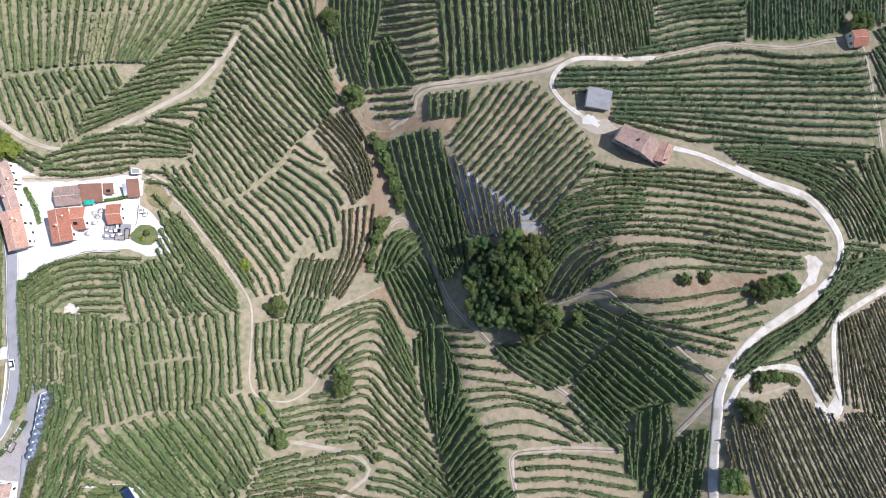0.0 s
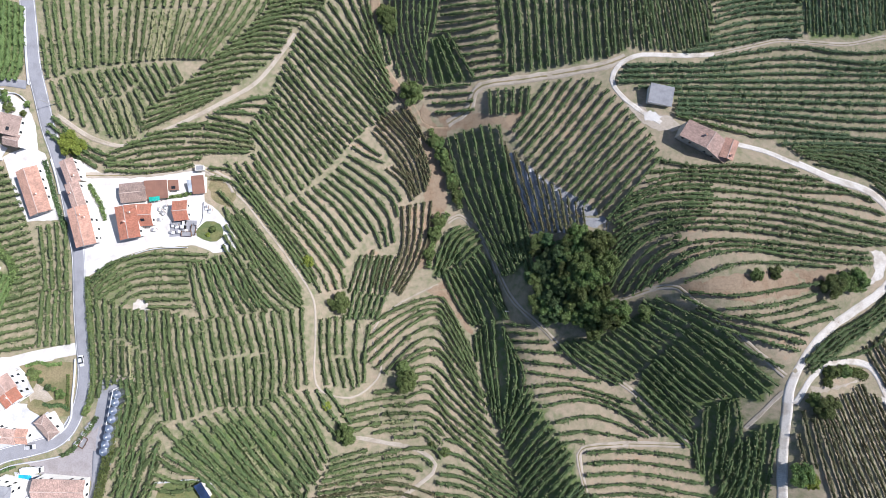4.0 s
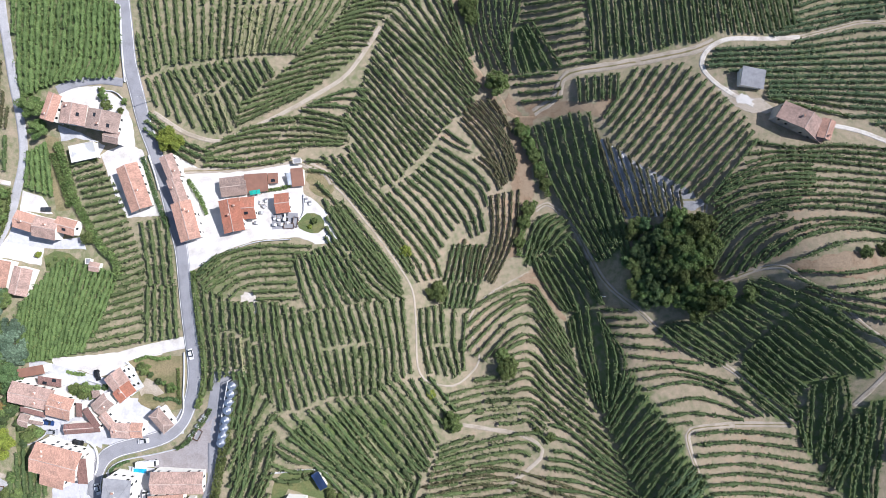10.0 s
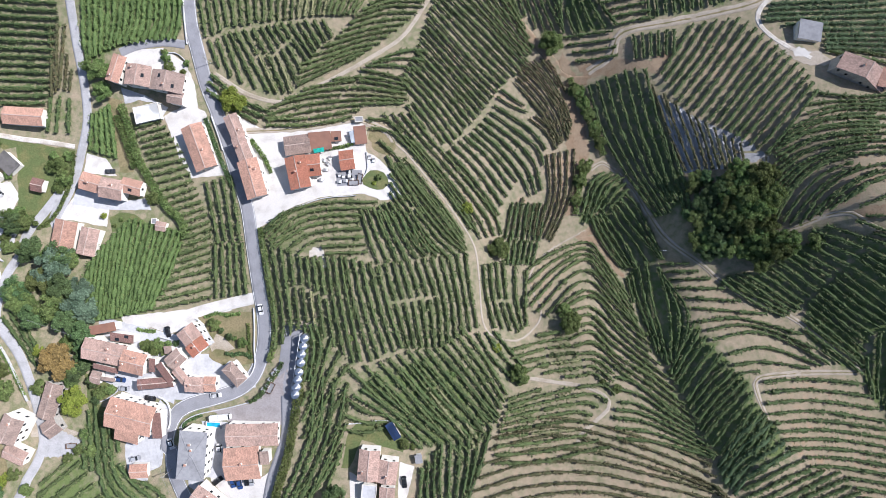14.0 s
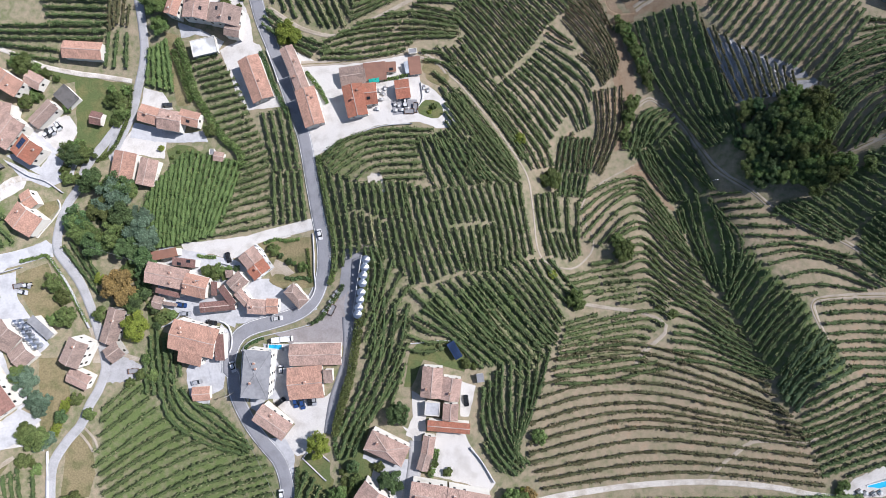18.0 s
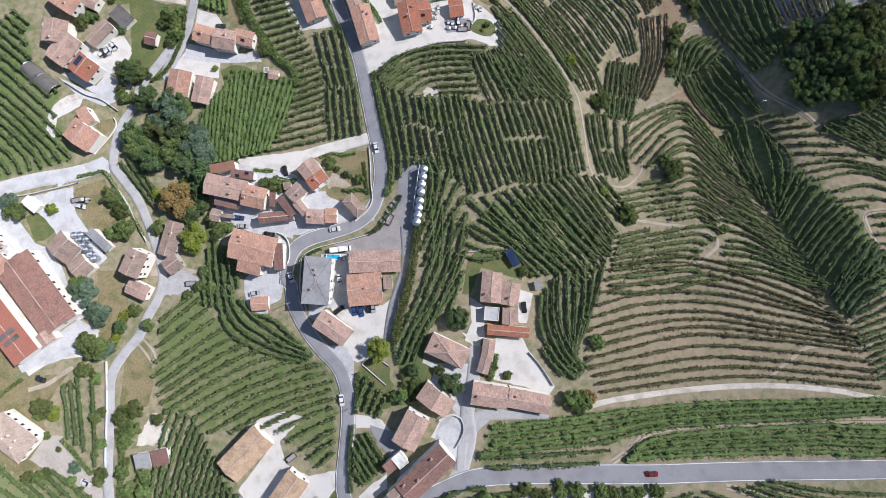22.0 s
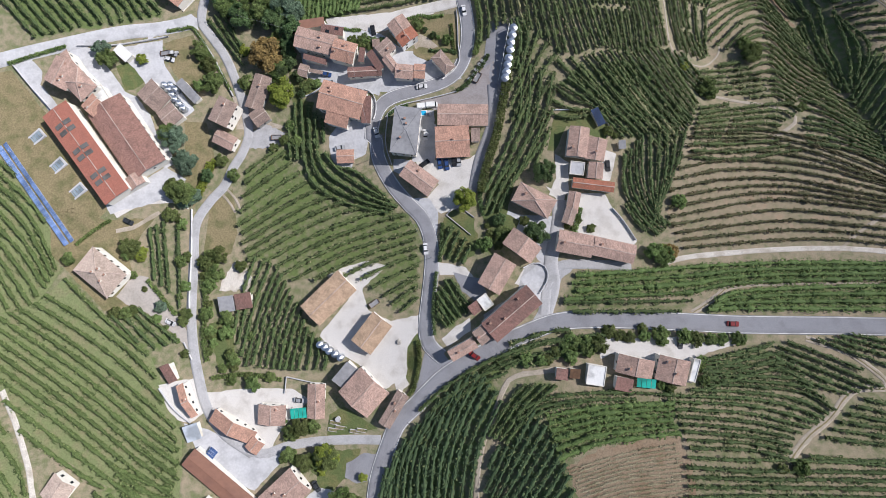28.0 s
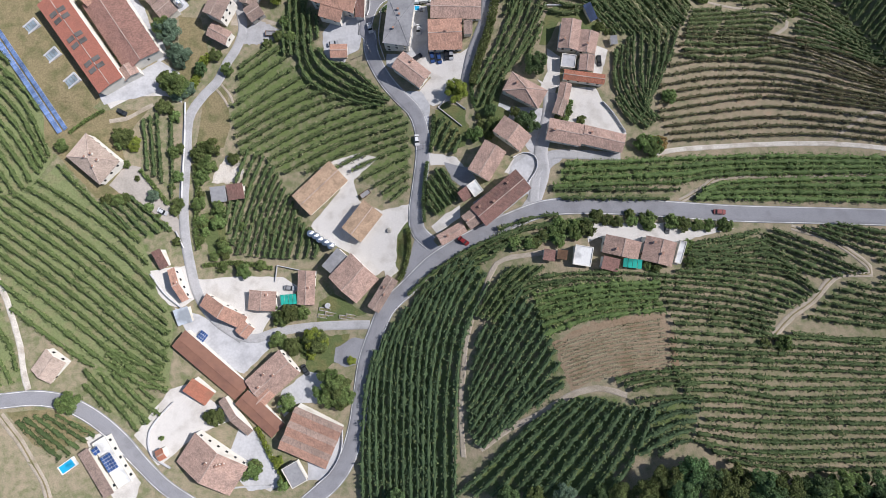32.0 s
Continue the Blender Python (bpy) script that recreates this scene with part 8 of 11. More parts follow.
house("house", (-177.9, -110.4), 13.2, 7.3, -37.1, 5.1, "gable", "tile", "wall", 0.35, "house on the road bend with clay tiles", "house", 1, 1)
house("house", (-217.8, -56.3), 16.1, 8.0, -14.4, 7.2, "gable", "tile", "wall", 0.3, "large house with pale pinkish clay tiles", "house", 1, 2)
house("annex", (-220.1, -47.9), 9.8, 3.4, 8.5, 5.4, "shed", "metal_brown", "wall", 0.1, "flat dark-red roof among the village houses", "annex", 0, 0)
house("annex", (-211.8, -51.5), 8.8, 3.2, -9.8, 5.4, "shed", "tile_brown", "wall", 0.2, "brown-tiled wing with skylights", "annex", 0, 0, sky=2)
house("house", (-206.9, -60.5), 9.1, 8.2, -15.9, 5.6, "gable", "tile_orange", "wall", 0.35, "house with orange clay tiles", "house", 1, 2)
house("outbuilding", (-218.5, -62.7), 9.5, 2.0, -15.6, 4.6, "shed", "tile_brown", "wall", 0.25, "row of low brown-tiled roofs", "outbuilding", 0, 0)
house("shed", (-223.6, -66.3), 4.0, 4.9, -17.3, 3, "gable", "tile_grey", "wall", 0.35, "small grey-tiled shed among the village houses", "shed", 0, 0)
house("carport", (-218.5, -67.0), 5.4, 1.4, -10.7, 3, "shed", "tile_grey", "wall", 0.15, "grey-tiled carport among the village houses", "carport", 0, 0)
house("lean_to", (-200.1, -61.8), 2.3, 5.2, -7.6, 4, "shed", "tile_brown", "wall", 0.2, "small brown-tiled stair roof between two houses", "lean-to", 0, 0)
house("outbuilding", (-198.9, -68.4), 13.2, 3.9, 2.6, 4, "gable", "tile_brown", "wall", 0.35, "low roadside building with brown tiles", "outbuilding", 1, 0)
house("house", (-185.4, -51.2), 6.7, 7.5, -53.6, 6.6, "gable", "tile", "white", 0.3, "courtyard house with pinkish tiles and a white front", "house", 1, 0)
house("house", (-182.6, -55.4), 4.7, 7.7, -53.3, 6.4, "gable", "tile_red", "white", 0.3, "red-tiled end of the courtyard house", "house", 1, 1)
house("house", (-190.8, -59.7), 6.4, 5.7, 41.2, 5.6, "gable", "tile_grey", "wall", 0.35, "courtyard house with old mottled clay tiles", "house", 1, 1)
house("house", (-194.8, -64.6), 8.4, 2.9, -56.4, 4.9, "shed", "tile_brown", "wall", 0.25, "narrow tiled wing among the village houses", "house", 1, 0)
house("house", (-188.7, -65.8), 6.8, 3.6, -51.9, 5.0, "gable", "tile", "wall", 0.35, "curved tiled wing by the courtyard", "house", 1, 0)
house("house", (-183.6, -69.1), 6.9, 5.6, -5.8, 4.9, "gable", "tile", "wall", 0.35, "roadside wing with clay tiles", "house", 1, 1)
house("house", (-177.8, -69.1), 4.4, 5.6, -3.3, 4.7, "gable", "tile_orange", "wall", 0.35, "roadside wing with orange tiles", "house", 1, 0)
house("house", (-168.8, -65.8), 8.6, 5.1, -49.9, 4.7, "hip", "tile_grey", "wall", 0.4, "house on the bend with a hipped grey-brown roof", "house", 1, 0)
house("shed", (-194.8, -56.6), 2.9, 2.9, 1.0, 3, "shed", "tile_grey", "wall", 0.2, "small stone-tiled shed in the courtyard garden", "shed", 0, 0)
house("house", (-207.3, -79.8), 17.3, 11.2, -16.1, 7.0, "gable", "tile_orange", "wall", 0.34, "large house with orange clay tiles", "house", 1, 2)
house("house", (-209.4, -87.1), 9.0, 4.6, -16.8, 5.6, "shed", "tile_orange", "wall", 0.3, "low wing with orange clay tiles", "house", 1, 0)
house("lean_to", (-198.1, -83.5), 3.6, 10.0, -3.2, 4.2, "shed", "tile_brown", "wall", 0.2, "dark brown lean-to roof", "lean-to", 0, 0)
house("garage", (-206.5, -100.8), 6.7, 5.3, 1.3, 2.8, "gable", "tile_orange", "wall", 0.35, "garage with orange tiles", "garage", 0, 0)
house("house", (-119.8, -98), 11, 7.4, 82.5, 5.5, "gable", "tile", "wall", 0.35, "house with a pale clay-tile roof", "house", 1, 1)
house("house", (-113.2, -100.7), 8.2, 6.9, 79.1, 5.5, "gable", "tile", "wall", 0.35, "wing with a pale clay-tile roof", "house", 1, 1)
house("terrace", (-120.1, -107.5), 5.3, 4.9, -7, 3.4, "flat", "concrete", "wall", 0.35, "flat grey roof terrace", "terrace", 0, 0)
house("house", (-113.7, -108.6), 6, 5.5, 84.2, 5.1, "gable", "tile", "wall", 0.35, "narrow house with brown tiles", "house", 1, 0)
house("house", (-114.6, -113.8), 15.1, 3.8, -7.3, 4.2, "gable", "tile_red", "wall", 0.35, "low house with a faded red and white roof", "house", 1, 0)
house("outbuilding", (-122.1, -120.1), 7.7, 4.4, 78.9, 3.8, "gable", "tile", "wall", 0.35, "long low building with clay tiles", "outbuilding", 1, 0)
house("outbuilding", (-123.7, -125.1), 6.1, 4.1, 71.1, 3.4, "gable", "tile_grey", "wall", 0.35, "low building with weathered tiles", "outbuilding", 0, 0)
house("house", (-122.5, -135.1), 12.7, 7.9, -11.1, 5.1, "gable", "tile", "wall", 0.35, "terraced house with clay tiles", "house", 1, 1)
house("house", (-109, -137.5), 14.9, 6.8, -12.9, 5.1, "gable", "tile", "wall", 0.35, "terraced house with dark-patched clay tiles", "house", 1, 1)
house("house", (-136.4, -119.5), 7.6, 14.6, 62.6, 5.1, "hip", "tile", "wall", 0.35, "house with a hipped roof of pale clay tiles", "house", 1, 1)
house("house", (-141.2, -135.7), 7, 12.3, 53.1, 5.1, "gable", "tile", "wall", 0.35, "village house with clay tiles", "house", 1, 0)
house("house", (-150.2, -145.6), 12.2, 8.8, 60, 5.1, "gable", "tile", "wall", 0.35, "village house with red-brown clay tiles", "house", 1, 0)
house("house", (-145.6, -159.1), 20.5, 8.6, 40.5, 5.5, "gable", "tile_brown", "wall", 0.3, "long roadside house with dark brown tiles", "house", 1, 3)
house("house", (-155.2, -166.1), 6, 5.8, 37.4, 4.7, "gable", "tile_grey", "wall", 0.35, "small roadside house with grey-brown tiles", "house", 1, 1)
house("house", (-162.4, -171.5), 10.1, 4.2, 29.4, 4.2, "gable", "tile", "wall", 0.35, "low roadside house with mottled clay tiles", "house", 1, 1)
house("shed", (-157.9, -157.5), 4, 4, 36.7, 3.4, "shed", "tile_brown", "wall", 0.2, "small brown-roofed shed among the village houses", "shed", 0, 0)
house("annex", (-154.4, -155.4), 4, 5, 36.5, 3.8, "flat", "white", "wall", 0.35, "flat white roof among the village houses", "annex", 0, 0)
house("barn", (-211.7, -154.6), 19.2, 10.3, 43.7, 3.9, "gable", "tile_tan", "wall", 0.3, "long winery shed with a tan clay-tile roof", "barn", 0, 0)
house("house", (-195.1, -167), 13, 8.9, 52.5, 3.6, "gable", "tile_tan", "wall", 0.3, "winery house with tan clay tiles", "house", 1, 0)
house("pavilion", (-111.2, -87.8), 3, 6.7, 27.5, 2.6, "shed", "solar", "wall", 0.12, "garden pavilion with a blue-grey roof", "pavilion", 0, 0)
house("hut", (-102.4, -98.2), 2.6, 3.2, 6.6, 2.6, "shed", "flat_grey", "wall", 0.1, "small grey-roofed hut among the village houses", "hut", 0, 0)
house("house", (-241.5, -74.6), 13.9, 6.9, -108.3, 3.8, "gable", "tile_grey", "stone", 0.35, "old stone house with grey-brown tiles", "house", 1, 1)
house("house", (-240.7, -84.4), 6.2, 6.5, 34.5, 3.8, "gable", "tile_grey", "stone", 0.35, "old stone wing with grey-brown tiles", "house", 1, 0)
house("house", (-253.5, -83.4), 10.1, 8, -116.2, 8, "gable", "tile_grey", "wall", 0.35, "tall white house with many small windows", "house", 1, 1)
house("house", (-253.7, -93.7), 8.7, 5.8, -27.6, 4.2, "gable", "tile", "wall", 0.35, "white house with pinkish clay tiles", "house", 1, 0)
house("house", (-277.2, -31.7), 8.9, 12.1, 51.8, 5.1, "gable", "tile_orange", "wall", 0.35, "villa with pale clay tiles", "house", 1, 1)
house("house", (-276.7, -23.7), 4.7, 7.2, 30.4, 4.2, "gable", "tile_orange", "wall", 0.35, "villa wing with pale clay tiles", "house", 1, 0)
house("house", (-277.7, -3.5), 8.2, 10.5, 50, 5.5, "gable", "tile_red", "wall", 0.35, "house with orange-red tiles and solar panels", "house", 1, 1, solar=1)
house("house", (-285.3, 4.2), 12.6, 9.8, 50, 5.5, "gable", "tile", "wall", 0.35, "terraced house with clay tiles", "house", 1, 1)
house("house", (-285.4, 24.2), 7.1, 12.5, 54, 5.5, "gable", "tile_orange", "wall", 0.35, "terraced house with orange tiles", "house", 1, 1)
house("house", (-288.5, 11.4), 9.4, 10.1, 78.5, 5.5, "gable", "tile", "wall", 0.35, "terraced house with old clay tiles", "house", 1, 1)
house("house", (-272.8, 11.2), 11.7, 6, 43.9, 4.2, "gable", "tile_grey", "wall", 0.35, "low house with grey-brown tiles", "house", 1, 0)
house("shed", (-264.7, 18.5), 6.4, 8.3, 43.1, 2.8, "shed", "tunnel", "wall", 0.1, "dark grey-green sheet roof over a garden store", "shed", 0, 0)
house("shed", (-281.4, -76.3), 8.3, 10.9, 45.8, 3.8, "gable", "tile_grey", "wall", 0.35, "tank shed with brown tiles", "shed", 0, 0)
house("shed", (-275.1, -83.9), 7.3, 8, 40.3, 3.7, "gable", "tile_grey", "wall", 0.35, "tank shed wing with brown tiles", "shed", 0, 0)
house("canopy", (-294.4, -58.9), 4.1, 6.4, 46.1, 3, "shed", "white", "wall", 0.1, "open white canopy on thin posts", "canopy", 0, 0)
house("canopy", (-269, -73.9), 3.5, 10.4, 42.7, 3, "shed", "flat_grey", "wall", 0.1, "grey metal canopy on thin posts", "canopy", 0, 0)
house("winery", (-303, -99.8), 40.9, 10.9, -54.3, 6, "gable", "tile_new", "wall", 0.12, "long modern winery hall with a smooth terracotta roof", "winery", 0, 0, groups=3)
house("winery", (-289.6, -93.4), 31, 15.2, -55.6, 5.0, "gable", "tile_winery", "wall", 0.3, "long winery building with red-brown clay tiles", "winery", 1, 0)
house("winery", (-286.1, -110), 5.1, 6.5, -56.9, 4.2, "gable", "tile", "wall", 0.35, "low end wing of the winery, clay tiles", "winery", 0, 0)
house("house", (-313.1, -69.3), 10.5, 9.8, 61.4, 7.2, "gable", "tile", "wall", 0.35, "winery manor with a clay-tile roof", "house", 1, 2)
house("house", (-310.1, -65.5), 3.4, 11.6, 35.1, 6.8, "gable", "tile", "wall", 0.35, "narrow north wing of the manor, clay tiles", "house", 1, 1)
house("house", (-306.2, -73.5), 8.5, 10.8, 43.5, 7.6, "hip", "tile", "wall", 0.35, "winery manor with a hipped clay-tile roof", "house", 1, 1)
house("house", (-301.8, -81.3), 6.4, 6.5, 46.4, 6, "gable", "tile_orange", "wall", 0.35, "winery wing with clay tiles", "house", 1, 1)
house("terrace", (-300.7, -76.6), 5.2, 6.2, 33.3, 4.2, "flat", "white", "wall", 0.35, "white roof terrace of the winery manor", "terrace", 0, 0)
house("annex", (-295.6, -83.2), 5.6, 5.9, 38.8, 3.4, "flat", "concrete", "wall", 0.35, "flat concrete roof of a winery annex", "annex", 0, 0)
house("hall", (-247.9, -219.1), 29.9, 7.5, -40, 2.6, "gable", "metal_brown", "wall", 0.12, "long hall with a brown metal roof", "hall", 0, 0)
house("hall", (-229.4, -235.5), 17.7, 6.7, -42.1, 2.6, "gable", "metal_brown", "wall", 0.12, "rear bay of the brown metal-roofed hall", "hall", 0, 0)
house("hall", (-210.6, -242.6), 18.1, 15.9, -22.8, 3.6, "saw", "tile_orange", "wall", 0.3, "winery hall with three ribbed clay-tile roof bands", "hall", 0, 1)
house("house", (-281.2, -253.2), 17.4, 4.5, -58.2, 2.6, "shed", "tile_grey", "wall", 0.2, "house with weathered brown tiles beside a white terrace roof", "house", 1, 0)
house("house", (-276.5, -249.9), 17.8, 5.3, -58.4, 2.4, "flat", "white", "wall", 0.35, "white flat-roofed house carrying two solar arrays", "house", 1, 0)
house("canopy", (-259.3, -202.0), 5.5, 6, 18.8, 2.3, "shed", "flat_light", "wall", 0.06, "pale blue-grey sheet roof over a yard", "canopy", 0, 0)
house("house", (-295.7, -144.6), 11.5, 16.5, 50.4, 4.7, "hip", "tile_pale", "wall", 0.35, "detached villa with a hipped pale clay-tile roof", "house", 1, 4)
house("shed", (-251, -156.9), 5.9, 6, 7.1, 3, "shed", "flat_grey", "wall", 0.1, "shed with a pale metal roof", "shed", 0, 0)
house("shed", (-244.7, -155.8), 6.3, 6, 8.5, 3, "shed", "tile_brown", "wall", 0.1, "shed bay with a rusty brown roof", "shed", 0, 0)
house("house", (-300.9, -218.5), 9, 8.6, 54.8, 2.6, "gable", "tile_pale", "wall", 0.35, "small house with pale mottled tiles", "house", 1, 0)
house("shed", (-269.2, -181.5), 3.5, 7, 25.3, 3, "shed", "tile_brown", "wall", 0.15, "shed with a brown roof", "shed", 0, 0)
house("house", (-261.4, -190.7), 2.8, 12.8, 25.6, 4.4, "gable", "tile_orange", "wall", 0.35, "white house with orange tiles and small windows", "house", 1, 1)
house("house", (-245.0, -200.2), 5.1, 17.3, 60.6, 2.9, "gable", "tile_orange", "wall", 0.35, "long house with orange clay tiles", "house", 1, 0)
house("house", (-236.9, -206.7), 5, 5.2, 52.2, 2.6, "gable", "tile_orange", "wall", 0.35, "low wing with orange tiles", "house", 1, 0)
house("house", (-231.3, -196.3), 7.3, 10, 86.8, 2.9, "gable", "tile", "wall", 0.35, "square house with brown clay tiles and a roof terrace", "house", 1, 1)
house("house", (-215.3, -191.5), 12.6, 6.4, 88.7, 2.6, "gable", "tile", "wall", 0.35, "narrow house with mottled clay tiles", "house", 1, 1)
house("house", (-225.5, -222.8), 16.6, 11.1, 42.7, 3.6, "gable", "tile", "wall", 0.35, "large house with pale clay tiles", "house", 1, 3)
house("house", (-228.3, -229.6), 6.6, 5.2, 46, 3.1, "gable", "tile_orange", "wall", 0.35, "house wing with clay tiles", "house", 1, 0)
house("outbuilding", (-250.8, -227.9), 5.7, 9.1, 51.9, 2.3, "shed", "tile_red", "wall", 0.2, "low building with an orange-red roof", "outbuilding", 0, 0)
house("outbuilding", (-237.6, -236.2), 2.8, 15.7, 40.9, 2.6, "gable", "tile_grey", "wall", 0.35, "narrow building with grey-brown tiles", "outbuilding", 0, 0)
house("house", (-244.0, -251.5), 11.9, 21.7, 57.9, 3.4, "gable", "tile", "wall", 0.35, "large house with red-brown clay tiles", "house", 1, 4)
house("hut", (-261.2, -248), 2.9, 3.8, 27.7, 3, "gable", "tile_red", "wall", 0.35, "small red-tiled hut among the village houses", "hut", 0, 0)
house("annex", (-215.9, -255.1), 6.1, 7.8, 30.1, 3, "flat", "flat_grey", "wall", 0.35, "flat grey roof among the village houses", "annex", 0, 0)
house("annex", (-202.3, -183.7), 8.7, 11.1, 49.5, 2.6, "shed", "flat_grey", "wall", 0.15, "annex with a grey roof", "annex", 0, 0)
house("house", (-197.6, -187.7), 12, 13.9, 47.6, 3.4, "gable", "tile", "wall", 0.35, "large winery house with clay tiles", "house", 1, 0)
house("house", (-186.7, -193.0), 13.3, 4.7, 59, 2.9, "gable", "tile_grey", "wall", 0.35, "narrow roadside house with grey-brown tiles", "house", 1, 2)
house("house", (-105.9, -175.9), 6.2, 12.2, 77.5, 3.6, "gable", "tile", "wall", 0.35, "roadside house with mottled clay tiles", "house", 1, 1)
house("house", (-93.8, -177.1), 8.3, 10.5, 76.9, 3.6, "gable", "tile", "wall", 0.35, "roadside house with mottled clay tiles and a chimney", "house", 1, 2)
house("annex", (-110.1, -181.4), 4.4, 5.8, 77.3, 3.2, "shed", "tile_brown", "wall", 0.12, "low annex with a red-brown roof", "annex", 0, 0)
house("garage", (-118.7, -178.8), 6.7, 6.1, 81.2, 3, "flat", "white", "wall", 0.35, "flat white garage roof", "garage", 0, 0)
house("annex", (-86.3, -177.3), 7.8, 2.3, 74.6, 2.8, "flat", "white", "wall", 0.35, "narrow white terrace roof", "annex", 0, 0)
house("shed", (-129.6, -178.7), 3.8, 4.2, 81.9, 3, "shed", "tile_brown", "wall", 0.1, "rusty brown shed roof", "shed", 0, 0)
house("shed", (-125.4, -178.5), 3.2, 3.5, 83.5, 2.8, "shed", "wood", "wall", 0.1, "old brown shed among the village houses", "shed", 0, 0)
house("house", (-276.6, 25.2), 7.2, 6.0, -30, 3.6, "gable", "tile", "wall", 0.35, "small house with pinkish clay tiles by the garden", "house", 1, 0)


# ---- trees ----
TREES = {}
LEAVES = {"blue": "leaf_blue", "leaf": "leaf", "dark": "leaf_dark", "lime": "leaf_lime", "rust": "leaf_rust"}
TREE_WORDS = {"blue": "blue-green tree with a feathery crown", "leaf": "leafy green tree with an uneven crown", "dark": "dark green broadleaved tree in a dense grove", "lime": "yellow-green leafy tree with an open crown", "rust": "tree with rust-coloured autumn leaves"}


def tree_model(kind, variant, fine):
    """A tree of crown radius 1: trunk, limbs and a crown of small leaf clumps round several boughs."""
    rnd = np.random.RandomState(variant * 7 + len(kind))
    bm = bmesh.new()
    drum(bm, 0, 0, -0.25, 0.75, 0.09, 0.055, 8)
    boughs = []
    for k in range(24):
        a, r = k * 2.4 + rnd.uniform(-0.4, 0.4), 0.92 * math.sqrt((k + rnd.uniform(0, 0.8)) / 24) if k else 0.0
        boughs.append((r * math.cos(a), r * math.sin(a), rnd.uniform(0.7, 1.4) - 0.45 * r, rnd.uniform(0.15, 0.34)))
    for x, y, z, _ in boughs:
        m = Vector((x, y, z - 0.35))
        q = m.to_track_quat("Z", "Y").to_matrix().to_4x4()
        bmesh.ops.create_cone(bm, segments=5, radius1=0.035, radius2=0.012, depth=m.length, matrix=Matrix.Translation(Vector((0, 0, 0.35)) + m / 2) @ q)
    wood = bpy.data.meshes.new("trunk")
    bm.to_mesh(wood)
    bm.free()
    wood.materials.append(M["bark"])
    pts = []
    for x, y, z, r in boughs:
        m = 300 if fine else 120
        d = rnd.normal(size=(m, 3))
        d /= np.linalg.norm(d, axis=1)[:, None]
        d[:, 2] = np.where(d[:, 2] < -0.45, -d[:, 2], d[:, 2])
        pts.append(np.array([x, y, z]) + d * r * rnd.uniform(0.55, 1.28, (m, 1)) * [1, 1, 0.85])
    p = np.vstack(pts)
    m = len(p)
    nrm = (p - [0, 0, 0.75]) * 0.7 + [0.1, 0, 0.55] + rnd.normal(0, 0.3, (m, 3))
    nrm /= np.linalg.norm(nrm, axis=1)[:, None]
    u = np.cross(nrm, rnd.normal(size=(m, 3)))
    u /= np.linalg.norm(u, axis=1)[:, None]
    w = np.cross(nrm, u)
    size = rnd.uniform(0.055, 0.125, (m, 1)) * (0.58 if fine else 1.0)
    v = np.stack([p - u * size, p - w * size * 0.7 + nrm * 0.02, p + u * size, p + w * size * 0.7 - nrm * 0.02], 1).reshape(-1, 3)
    crown = mesh_of("crown", v, np.arange(4 * m).reshape(-1, 4), M[LEAVES[kind]])
    # a dense core keeps the sky from showing through
    return wood, crown


def tree(kind, x, y, r, tall=1.0):
    variant = len(TREES) % 4
    n = sum(1 for k in TREES if k[0] == kind)
    key = (kind, n % 4, r > 3.2)
    if ("model",) + key not in TREES:
        TREES[("model",) + key] = tree_model(kind, n % 4 + 1, r > 3.2)
    wood, crown = TREES[("model",) + key]
    TREES[(kind, n, x, y)] = True
    z = float(land(x, y))
    bush = r < 2.3
    t = thing("shrub" if bush else "tree", TREE_WORDS[kind].replace("tree", "shrub") if bush else TREE_WORDS[kind], "shrub" if bush else "tree", (x, y, z), group="shrubs" if bush else "trees")
    rs = random.Random(int(x * 13 + y * 7))
    t.rotation_euler[2] = rs.uniform(0, 6.28)
    k = max(r, 0.8)
    t.scale = (k, k, k * tall * (rs.uniform(1.15, 1.5) if kind == "dark" else rs.uniform(0.95, 1.25)))
    attach(new("trunk", wood), t)
    attach(new("crown", crown), t)


# the grove on the bank: tall trees on its upper edge, lower ones towards the hollow
GROVE = [(12.5, 3.7), (27, 5.3), (36.6, 2.7), (37.9, -3.3), (35.2, -13.4), (36.4, -21.9), (40.5, -24.5), (40.5, -29.5), (31.5, -33.6), (22.5, -31.6), (14.7, -29.6), (9.5, -16.6), (10.5, -3.3)]
grown = random.Random(11)
placed = []
while len(placed) < 58:
    spot = (grown.uniform(9, 43), grown.uniform(-35.5, 5))
    if inside(*spot, GROVE) and all(math.hypot(spot[0] - q[0], spot[1] - q[1]) > 3.4 - 0.02 * len(placed) for q in placed):
        placed.append(spot)
        # the darker leaves west of x = 24 put the grove's own shade into colour
        tree(grown.choice(["leaf"] if spot[0] > 24 else ["dark", "leaf"]), *spot, 2.2 + 0.056 * (spot[0] - 9) + grown.uniform(0, 1.3), 0.62 + 0.033 * (spot[0] - 9))
tree("leaf", 50.5, -25.8, 3.2)
tree("leaf", -39.5, 66.9, 5.2)
tree("leaf", -50.7, 103.5, 4.5)
tree("leaf", 84.6, -10.6, 2.3)
tree("leaf", 92.9, -10.1, 2.3)
tree("leaf", 122.9, -13, 4.3)
tree("leaf", 113.8, -14.9, 4.2)
tree("leaf", 118.3, -13.5, 3.7)
tree("leaf", -28.8, 46.2, 3.1)
tree("leaf", -25.8, 40, 3)
tree("leaf", -23.3, 34.9, 3)
tree("leaf", -20.8, 27.5, 3)
tree("leaf", -19.5, 21.3, 2.5)
tree("leaf", -26.9, 11.3, 3)
